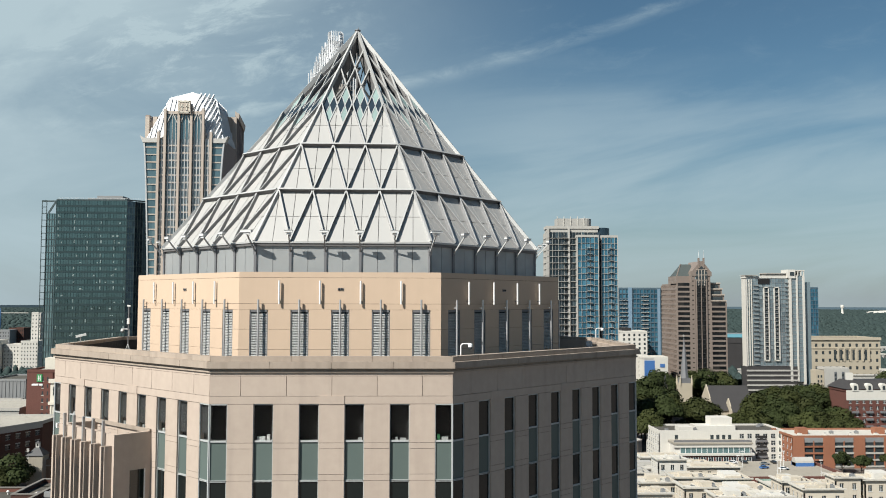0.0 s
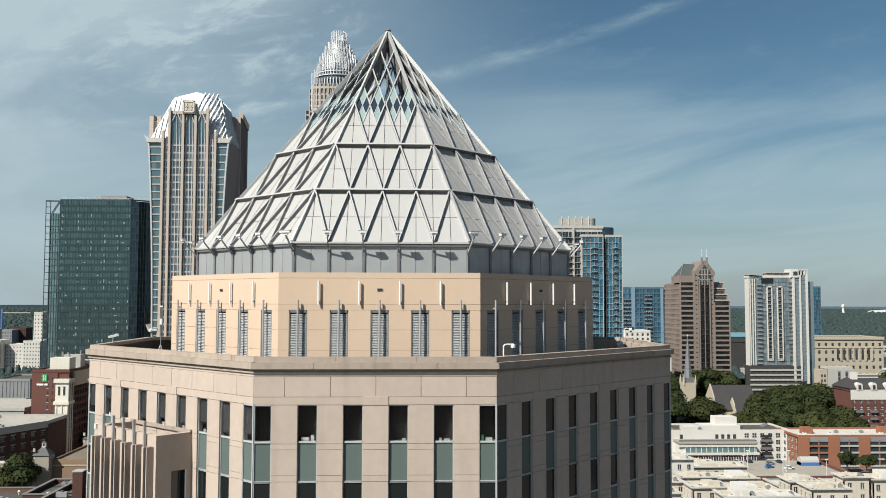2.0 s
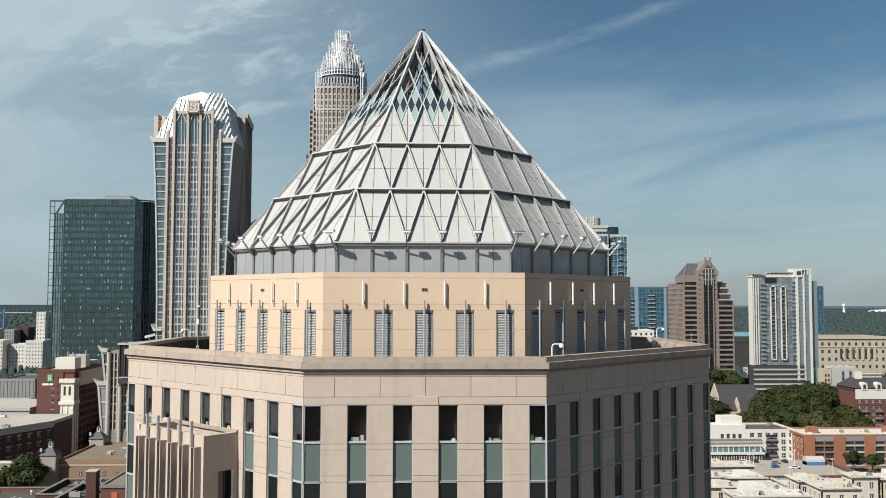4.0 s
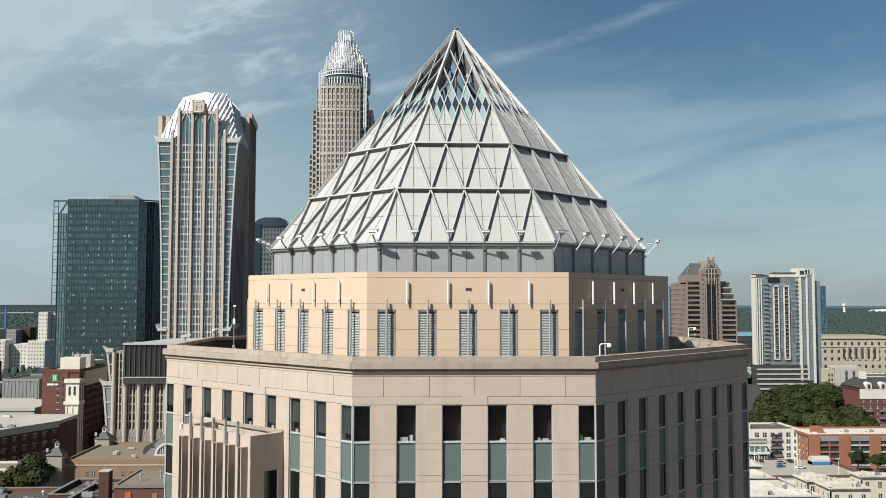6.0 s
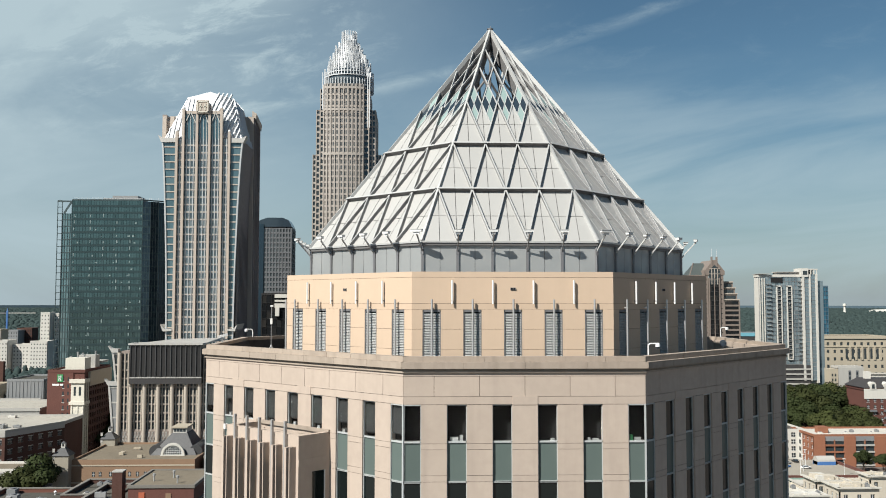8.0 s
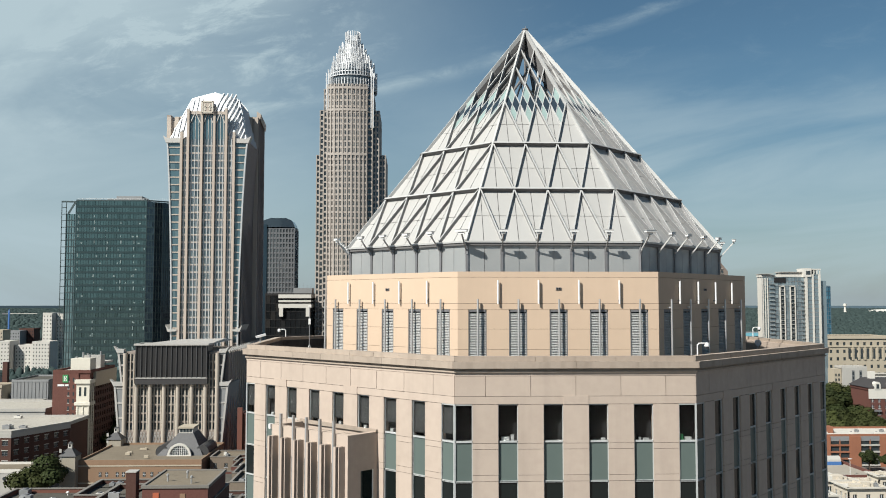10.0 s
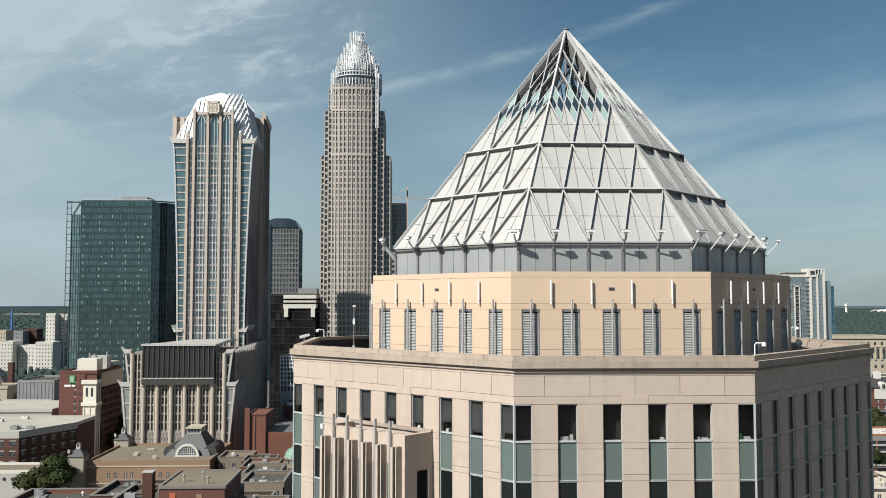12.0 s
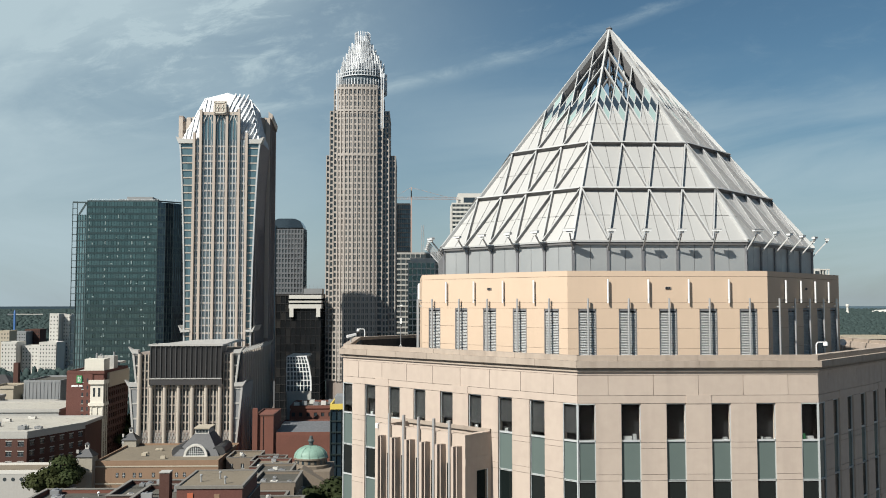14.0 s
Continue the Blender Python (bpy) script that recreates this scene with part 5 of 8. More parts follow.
def crowned_tower():
    """The tallest tower: stepped granite shaft under a crown of upright metal blades."""
    cx, cy = -48.2, 549.0
    b = thing("crowned_skyscraper", "tall stepped rose granite skyscraper with a crown of metal blades", "skyscraper", (cx, cy, 0))
    foot(-74, -22, 520, 580)
    stages = [(-71.7, -25.0, 531, 575, 178.8), (-69.2, -29.3, 528, 572, 208.7), (-66.4, -33.6, 525.5, 568, 222.5)]
    for x0, x1, y0, y1, z in stages:
        part("shaft", MB().box(x0 + 0.6, x1 - 0.6, y0 + 0.6, y1 - 0.6, 0, z - 0.5), M_GRANITE2, b)
        part("setback_roof", MB().box(x0 + 0.2, x1 - 0.2, y0 + 0.2, y1 - 0.2, z - 0.5, z), M_GRANITE2, b)
    kw = dict(m_pier=M_GRANITE2B, m_band=M_GRANITE2B, m_glass=M_TWGREY)
    zb = 28
    # bowed centre of the front, in five flat strips
    xs = [-63.8, -59.0, -53.4, -47.6, -42.2, -37.2]
    ys = [523.6, 522.4, 521.8, 521.8, 522.4, 523.6]
    part("bow_core", MB().prism([(x, y + 0.6) for x, y in zip(xs, ys)] + [(-37.2, 530), (-63.8, 530)], 0, 225), M_GRANITE2, b)
    for i in range(5):
        w = math.hypot(xs[i + 1] - xs[i], ys[i + 1] - ys[i])
        c, s = (xs[i + 1] - xs[i]) / w, (ys[i + 1] - ys[i]) / w
        M = Matrix(((c, -s, 0, xs[i]), (s, c, 0, ys[i]), (0, 0, 1, 0), (0, 0, 0, 1)))
        facade(b, M, w, zb, 225.5, 50, 2, 1.0, 0.45, 1.2, 0.05, edge=0.6, split=2, mull_w=0.3, mullion=M_GRANITE2B, join=True, **kw)
    for x0, x1, y0, z, n in ((-71.7, -69.2, 531, 178.8, 1), (-69.2, -66.4, 528, 208.7, 1), (-66.4, -63.8, 525.5, 222.5, 1), (-37.2, -33.6, 525.5, 222.5, 1), (-33.6, -29.3, 528, 208.7, 2), (-29.3, -25.0, 531, 178.8, 2)):
        fr = side_frames(x0, x1, y0, 575)["front"][0]
        dark = x0 > -38
        facade(b, fr, x1 - x0, zb, z, round((z - zb) / 3.95), n, 0.8, 0.3, 1.2, 0.1, M_GRANITE2B, M_GRANITE2B, M_TWGLASS if not dark else M_CURTDK, edge=0.5, split=2, join=True)
    for x1, y0, y1, z in ((-25.0, 531, 575, 178.8), (-29.3, 528, 572, 208.7), (-33.6, 525.5, 568, 222.5)):
        fr = side_frames(x1 - 20, x1, y0, y1)["right"][0]
        facade(b, fr, y1 - y0, zb if z < 180 else 170, z, round((z - (zb if z < 180 else 170)) / 3.95), 12, 1.4, 0.35, 1.2, 0.1, M_GRANITE2B, M_GRANITE2B, M_TWGLASS, edge=1.0, join=True)
    # crown tiers of blades, each ring shorter and wider than the one within
    tiers = [(5.1, 240, 265.8, 26), (7.4, 238, 259.5, 32), (9.4, 236, 255.8, 38), (11.3, 234, 252.0, 44), (13.2, 231, 248.2, 50), (15.0, 227, 243.6, 46), (16.8, 224, 239.0, 50)]
    rng = random.Random(3)
    for r, z0, z1, n in tiers:
        part("crown_drum", MB().lathe(cx, cy - 8, [(r - 0.8, 224 if r < 17 else 222), (r - 0.8, z1 - 6.5), (r - 1.6, z1 - 6.2)], 40), M_CROWN if r < 14 else M_CROWNGL, b)
        g = MB()
        for i in range(n):
            a = 2 * math.pi * (i + 0.5) / n
            top = z1 - ((5.2, 2.4, 0, 0.3, 2.6, 5.0)[i % 6] if r > 6 else 0) + rng.uniform(-0.3, 0.3)
            if r > 16 and abs(math.cos(a)) < 0.76:
                top = z1 - 8.5
            M = Matrix.Translation((cx + r * math.cos(a), cy - 8 + r * math.sin(a), 0)) @ Matrix.Rotation(a, 4, "Z")
            g.m = M
            g.box(-0.35, 0.3, -0.2, 0.2, z0 - 1, top)
        g.m = None
        for zz in ((z0 + 1.6, z0 + 8.4) if r > 14 else ()):
            g.lathe(cx, cy - 8, [(r - 0.3, zz), (r + 0.1, zz), (r + 0.1, zz + 0.45), (r - 0.3, zz + 0.45)], 40)
        part("crown_tier", g, M_CROWN, b, "ring of bright upright metal blades")
    # belt courses where the shaft steps back
    for zz in (178.8, 208.7, 223.6):
        for i in range(5):
            w = math.hypot(xs[i + 1] - xs[i], ys[i + 1] - ys[i])
            c, s = (xs[i + 1] - xs[i]) / w, (ys[i + 1] - ys[i]) / w
            M = Matrix(((c, -s, 0, xs[i]), (s, c, 0, ys[i]), (0, 0, 1, 0), (0, 0, 0, 1)))
            part("belt_course", MB(M).box(0, w, -0.55, 0.2, zz - 1.5, zz), M_GRANITE2B, b)
            for q in (0.0, 0.5):
                part("pier_head", MB(M).box(w * q - 0.42, w * q + 0.42, -0.6, 0.1, zz - 5, zz + 0.8), M_GRANITE2B, b)
    for x in (-64.6, -63.2, -34.6, -33.2):
        part("corner_blade", MB().box(x - 0.3, x + 0.3, 523.2, 524, 208 if x < -50 else 196, 233), M_CROWN, b)


M_CROWNGL = surface("crown_glass", (0.13, 0.16, 0.18), None, 0.5, 0.4, 0.2, metal=0.3)
M_GRANITE2B = surface("rose_granite_light", (0.44, 0.395, 0.355), (0.39, 0.345, 0.31), 0.4, 0.5, 0.6, vary=0.02)


def podium():
    """The hall in front of the flared tower: dark ribbed box over granite piers, flared ends."""
    x0, x1, y0, y1, z = -139.0, -95.5, 347.0, 400.0, 59.0
    foot(x0 - 5, x1 + 6, y0, y1)
    b = thing("podium_building", "granite hall with a dark ribbed upper box and flared metal ends", "office building", ((x0 + x1) / 2, (y0 + y1) / 2, 0))
    part("body", MB().box(x0 + 0.6, x1 - 0.6, y0 + 0.6, y1, 0, z - 2), M_GRANITE2, b)
    fr = side_frames(x0, x1, y0, y1)["front"][0]
    facade(b, fr, x1 - x0, 21, 56, 9, 7, 1.3, 0.6, 0.7, -0.12, M_PALEGR, M_GRANITE2, M_TWGLASS, edge=1.4, split=4, mullion=M_PALEGR, glass_in=0.4, mull_w=0.5)
    part("base_wall", MB().box(x0, x1, y0 - 0.1, y0 + 1, 0, 21), M_GRANITE2, b)
    for i in range(7):
        c = x0 + (i + 0.5) * (x1 - x0) / 7
        for s in (-1, 1):
            for k in (-1, 0, 1):
                xa_, xb_ = c + k * 1.4 - s * 1.0, c + k * 1.4 + s * 1.0
                part("lattice_strip", MB().beam((max(min(xa_, c + 2.3), c - 2.3), y0 - 0.12, 14.6), (max(min(xb_, c + 2.3), c - 2.3), y0 - 0.12, 20.6), (0, -1, 0), 0.26, 0.16, 0.1), M_CONC, b)
    xa, xb = -133.2, -100.6
    part("ribbed_box", MB().box(xa, xb, y0 - 2.0, y0 + 9, 42.4, 60.0), M_BLACKST, b, "dark ribbed metal box")
    for i in range(15):
        x = xa + 0.4 + i * (xb - xa - 0.8) / 14
        part("rib", MB().box(x - 0.16, x + 0.16, y0 - 2.45, y0 - 2.0, 45.4, 60.0), M_RIB, b)
    part("box_rim", MB().ring([(xa - 0.5, y0 - 2.8), (xb + 0.5, y0 - 2.8), (xb + 0.5, y0 + 9.6), (xa - 0.5, y0 + 9.6)], [(xa + 0.4, y0 - 2), (xb - 0.4, y0 - 2), (xb - 0.4, y0 + 9), (xa + 0.4, y0 + 9)], 60.0, 60.8), M_FLARE, b, "pale metal rim")
    part("box_sill", MB().box(xa, xb, y0 - 2.4, y0 - 2.0, 45.0, 45.5), M_FLARE, b)
    part("box_fascia", MB().box(xa + 0.01, xb - 0.01, y0 - 2.2, y0 - 1.9, 42.4, 45.0), M_SLATE, b)
    part("box_roof", MB().add([(xa, y0 - 2, 60.4), (xb, y0 - 2, 60.4), (xb + 2, y1 - 6, 60.4), (xa + 12, y1 - 6, 60.4), (xa + 12, y1 - 20, 61.4), (xb + 1, y1 - 20, 61.8)], [(0, 1, 5, 4), (1, 2, 5), (2, 3, 4, 5), (3, 0, 4)]), M_FLARE, b, "pale folded metal roof")
    for i in range(8):
        c = x0 + i * (x1 - x0) / 7
        c = min(max(c, x0 + 0.9), x1 - 0.9)
        part("round_pier", MB().rod((c, y0 - 0.5, 12), (c, y0 - 0.5, 42.3 if xa < c < xb else 56.5), 0.95, 12), M_PALEGR, b)
        if xa < c < xb:
            part("pier_head", MB().lathe(c, y0 - 0.5, [(0.95, 41.0), (1.4, 42.0), (1.4, 42.5)], 12), M_PALEGR, b)
    # flared metal ends with horns, in two heights
    for s, xe in ((-1, x0), (1, x1)):
        for (za, zbt, out) in ((8, 42, 3.6), (42, 57, 2.2)):
            part("flare_leg", MB().add([(xe + s * 0.2, y0 - 0.4, za), (xe + s * 1.0, y0 - 0.4, za), (xe + s * (out + 0.6), y0 - 0.4, zbt), (xe + s * (out - 0.3), y0 - 0.4, zbt),
                                        (xe + s * 0.2, y0 + 1, za), (xe + s * 1.0, y0 + 1, za), (xe + s * (out + 0.6), y0 + 1, zbt), (xe + s * (out - 0.3), y0 + 1, zbt)],
                                       [(0, 1, 2, 3), (7, 6, 5, 4), (0, 4, 5, 1), (1, 5, 6, 2), (2, 6, 7, 3), (3, 7, 4, 0)]), M_FLARE, b)
            part("flare_glass", MB().add([(xe, y0, za), (xe + s * 0.9, y0, za), (xe + s * out, y0, zbt), (xe, y0, zbt), (xe, y0 + 30, za), (xe + s * 0.9, y0 + 30, za), (xe + s * out, y0 + 30, zbt), (xe, y0 + 30, zbt)],
                                         [(0, 1, 2, 3), (7, 6, 5, 4), (1, 5, 6, 2), (2, 6, 7, 3)]), M_GREYMET if za == 8 else M_TWGLASS, b)
            nb = 5 if za == 8 else 3
            for j in range(nb):
                zz = za + (zbt - za) * (j + 0.8) / nb
                ww = 0.9 + (out - 0.9) * (zz - za) / (zbt - za)
                part("flare_band", MB().box(min(xe, xe + s * ww), max(xe, xe + s * ww), y0 - 0.25, y0, zz - 0.35, zz + 0.35), M_FLARE, b)
            part("horn", MB().add([(xe - s * 0.2, y0 - 0.8, zbt - 0.5), (xe + s * (out + 0.5), y0 - 0.8, zbt - 0.5), (xe + s * (out + 2.3), y0 - 0.8, zbt + 2.6), (xe + s * (out + 0.5), y0 - 0.8, zbt + 1.4), (xe - s * 0.2, y0 - 0.8, zbt + 1.2),
                                   (xe - s * 0.2, y0 + 2, zbt - 0.5), (xe + s * (out + 0.5), y0 + 2, zbt - 0.5), (xe + s * (out + 2.3), y0 + 2, zbt + 2.6), (xe + s * (out + 0.5), y0 + 2, zbt + 1.4), (xe - s * 0.2, y0 + 2, zbt + 1.2)],
                                  [(0, 1, 2, 3, 4), (9, 8, 7, 6, 5), (0, 5, 6, 1), (1, 6, 7, 2), (2, 7, 8, 3), (3, 8, 9, 4), (4, 9, 5, 0)]), M_FLARE, b)
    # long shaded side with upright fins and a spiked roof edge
    # wall stone carries painted shade
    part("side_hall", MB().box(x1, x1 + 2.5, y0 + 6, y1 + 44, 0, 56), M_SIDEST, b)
    for i in range(16):
        y = y0 + 8 + i * 5.2
        part("side_fin", MB().box(x1 + 2.5, x1 + 3.2, y - 0.5, y + 0.5, 0, 56.5), M_GRANITE, b)
        part("roof_spike", MB().add([(x1 + 1, y - 0.5, 56), (x1 + 2.6, y - 0.5, 56), (x1 + 4.6, y - 0.5, 59.4), (x1 + 1, y + 0.6, 56), (x1 + 2.6, y + 0.6, 56), (x1 + 4.6, y + 0.6, 59.4)],
                                    [(0, 1, 2), (5, 4, 3), (0, 3, 4, 1), (1, 4, 5, 2), (2, 5, 3, 0)]), M_FLARE, b)


M_PALEGR = surface("pale_granite", (0.47, 0.415, 0.35), (0.41, 0.36, 0.305), 0.6, 0.5, 0.65, vary=0.02, streak=0.1)
M_SILVER = surface("silver_mullion", (0.62, 0.63, 0.63), None, 0.6, 0.3, 0.4, metal=0.4)
M_TWSILV = window_glass("silvery_tower_window", (0.08, 0.105, 0.12), (0.2, 0.23, 0.245), 0.3, 0.1, 0.4, 1.6)
M_RIB = surface("dark_grey_rib", (0.09, 0.09, 0.092), None, 1, 0.3, 0.5, metal=0.3)


def plain_tower(name, label, x0, x1, y0, y1, z, floors, bays, m_pier, m_band, m_glass, sides=("front",), zb=0, pier=0.5, band=1.1, pier_out=0.25, band_out=0.12, m_roof=None, split=1, depth_bays=8, edge=None, wide=0, parapet=0.9):
    b = block(name, label, "high-rise", x0, x1, y0, y1, z, m_pier, m_roof or M_ROOFGR, parapet=parapet)
    foot(x0, x1, y0, y1)
    for s, (fr, w) in side_frames(x0, x1, y0, y1).items():
        if s in sides:
            facade(b, fr, w, zb, z - 0.6, floors, bays if s in ("front", "back") else depth_bays, pier, pier_out, band, band_out, m_pier, m_band, m_glass, split=split, edge=edge, wide=wide, join=True)
        else:
            part("plain_wall", MB(fr).box(0, w, 0, 0.44, 0, z - 0.6), m_pier, b)
    return b


def left_background():
    # slim tower with a rounded dark top, between the two skyscrapers
    b = plain_tower("slim_tower", "slim dark gridded tower with a rounded glass top", -129, -99.6, 640, 662, 138, 30, 12, M_SLATEP, M_SLATEP, M_TWGREY, ("front", "right"), 20, 0.8, 1.3)
    prof = [(-129, 138), (-128, 141), (-124, 144.4), (-119, 146.2), (-107, 146.2), (-102.5, 144.4), (-100.4, 141), (-99.6, 138)]
    mb = MB()
    n = len(prof)
    mb.add([(x, y, z) for y in (640, 661) for x, z in prof], [tuple(range(n))[::-1], tuple(range(n, 2 * n))] + [(i, i + 1, n + i + 1, n + i) for i in range(n - 1)])
    part("rounded_top", mb, M_DKGLASS, b)
    part("glass_corner", MB().box(-129.4, -121.5, 639.2, 640, 20, 141), M_CURTDK, b)
    # black low-rise with white bands at its head
    b = plain_tower("banded_office", "black office block with white bands round its top storeys", -103, -73.6, 520, 556, 84.5, 16, 9, M_BLACKST, M_BLACKST, M_NIGHTGL, ("front", "right"), 0, 0.15, 0.4, pier_out=0.02, band_out=0.01)
    for za, zb_ in ((82.2, 84.6), (79.6, 80.9), (75.8, 78.5)):
        part("white_band", MB().ring([(-94.2, 518.5), (-73, 518.5), (-73, 556.4), (-94.2, 556.4)], [(-93.8, 520.2), (-73.7, 520.2), (-73.7, 555.8), (-93.8, 555.8)], za, zb_), M_WHITEC, b)
    for x in (-92.4, -75.0):
        part("white_column", MB().box(x - 1.3, x + 1.3, 518.3, 520.2, 70.2, 75.9), M_WHITEC, b)
    part("plant_room", MB().box(-86, -73.8, 530, 545, 84.4, 89), M_GREYMET, b)
    for i in range(5):
        x = -85 + i * 2.6
        part("aerial", MB().rod((x, 532, 88.9), (x, 532, 90.8 + (i % 3) * 0.6), 0.08, 6), M_MULLION, b)
    # dark tower behind the crowned one, with a crane
    plain_tower("dark_tower", "dark glass tower under construction", -30, -14.9, 700, 740, 164.5, 38, 8, M_BLACKST, M_BLACKST, M_CURTDK, ("front", "right"), 10, 0.35, 0.7)
    c = thing("tower_crane", "orange lattice tower crane with a long level jib", "crane", (-14, 760, 0))
    part("mast", MB().box(-14.5, -13.5, 759.5, 760.5, 0, 184), M_CRANE, c)
    j = MB()
    for z in (176, 178):
        j.box(-32, 30, 759.6, 760.4, z - 0.12, z + 0.12)
    for i in range(30):
        x = -32 + i * 2.066
        j.beam((x, 760, 176), (x + 1.03, 760, 178), (0, -1, 0), 0.14, 0.1, 0.1).beam((x + 1.03, 760, 178), (x + 2.06, 760, 176), (0, -1, 0), 0.14, 0.1, 0.1)
    part("jib", j, M_CRANE, c)
    part("counterweight", MB().box(-32, -28, 759, 761, 172, 176), M_CONC, c)
    part("pendant", MB().rod((-14, 760, 187), (20, 760, 178), 0.12, 6).rod((-14, 760, 187), (-30, 760, 178), 0.12, 6).box(-14.5, -13.5, 759.5, 760.5, 178, 187), M_CRANE, c)
    # white stepped tower and neighbours behind the pyramid
    b = plain_tower("white_stepped_tower", "white tower with a stepped angular top", 24, 62, 760, 800, 172, 40, 10, M_WHITEC, M_WHITEC, M_TWGLASS, ("front",), 10, 0.4, 1.8)
    part("top_block", MB().box(30, 62, 762, 798, 171.9, 182), M_WHITEC, b)
    part("top_cut", MB().box(35, 50, 761.4, 762, 171.9, 178), M_DKGLASS, b)
    b = plain_tower("glass_block", "green glass block with a white frame", -16.5, 2.6, 560, 600, 108, 22, 6, M_WHITEC, M_WHITEC, M_CURTAIN, ("front", "right"), 10, 0.6, 1.0)
    part("crown_frame", MB().box(-15, 3, 561, 570, 108.8, 111), M_WHITEC, b)
    t = thing("lattice_mast", "grey lattice antenna mast on a far roof", "antenna", (-5, 640, 100))
    mb = MB()
    for dx in (-1.2, 1.2):
        for dy in (-1.2, 1.2):
            mb.rod((-5 + dx, 640 + dy, 100), (-5 + dx * 0.6, 640 + dy * 0.6, 141), 0.25, 6)
    for i in range(16):
        z = 102 + i * 2.4
        s = -1 if i % 2 else 1
        mb.rod((-5 - 1.1 * s, 638.8, z), (-5 + 1.1 * s, 638.8, z + 2.4), 0.16, 5)
    part("lattice", mb, M_GALV, t)
    plain_tower("grey_office", "grey office block carrying an antenna mast", -26, 20, 630, 670, 118, 26, 12, M_CONC, M_CONC, M_TWGLASS, ("front",), 10, 0.5, 1.3)
    # far white flats
    for x0, x1, y, z, fl in ((-441, -425, 880, 38, 9), (-424, -404, 890, 33.5, 8), (-402, -392, 905, 67, 16), (-391.5, -383, 915, 66, 16), (-402, -384, 880, 37.5, 9)):
        b = block("apartment_block", "white rendered block of flats with small dark windows", "apartment building", x0, x1, y, y + 22, z, M_WHITEC, M_ROOFWH, group="far flats")
        foot(x0, x1, y, y + 22)
        punched(b, side_frames(x0, x1, y, y + 22)["front"][0], x1 - x0, 2, z - 0.8, M_WHITEC, M_TWGLASS, fl, max(3, round((x1 - x0) / 3.2)), 1.1, 1.5, 1.2, join=True)
        fr, w = side_frames(x0, x1, y, y + 22)["right"]
        part("plain_wall", MB(fr).box(0, w, 0, 0.44, 0, z - 0.6), M_WHITEC, b)
    for x0, x1, y, z, mw, label in ((-471, -455, 930, 48, M_BEIGE, "beige rendered tower block with small windows"), (-492, -471, 1010, 44.5, M_GREYMET, "grey clad block with a flat roof"),
                                    (-481, -463, 1030, 46.5, M_BRICKD, "dark red brick block behind pale flats")):
        b = block("far_block", label, "apartment building", x0, x1, y, y + 20, z, mw, M_ROOFGR)
        foot(x0, x1, y, y + 20)
        punched(b, side_frames(x0, x1, y, y + 20)["front"][0], x1 - x0, 2, z - 0.8, mw, M_TWGLASS, 11, max(3, round((x1 - x0) / 3.2)), 1.2, 1.5, 1.2, join=True)
    c = thing("tower_crane", "slim blue tower crane with a pale level jib", "crane", (-539, 1134, 0), "cranes")
    part("mast", MB().box(-540, -538, 1133, 1135, 0, 66), M_BLUE, c)
    part("jib", MB().box(-541, -502, 1133.4, 1134.6, 63.5, 64.6), M_CONC, c)
    part("apex", MB().prism([(-540, 1133), (-538, 1133), (-538, 1135), (-540, 1135)], 66, 70, [(-539.2, 1133.8), (-538.8, 1133.8), (-538.8, 1134.2), (-539.2, 1134.2)]), M_BLUE, c)
    part("counterweight", MB().box(-548, -541, 1133, 1135, 62.8, 64.8), M_SLATEP, c)


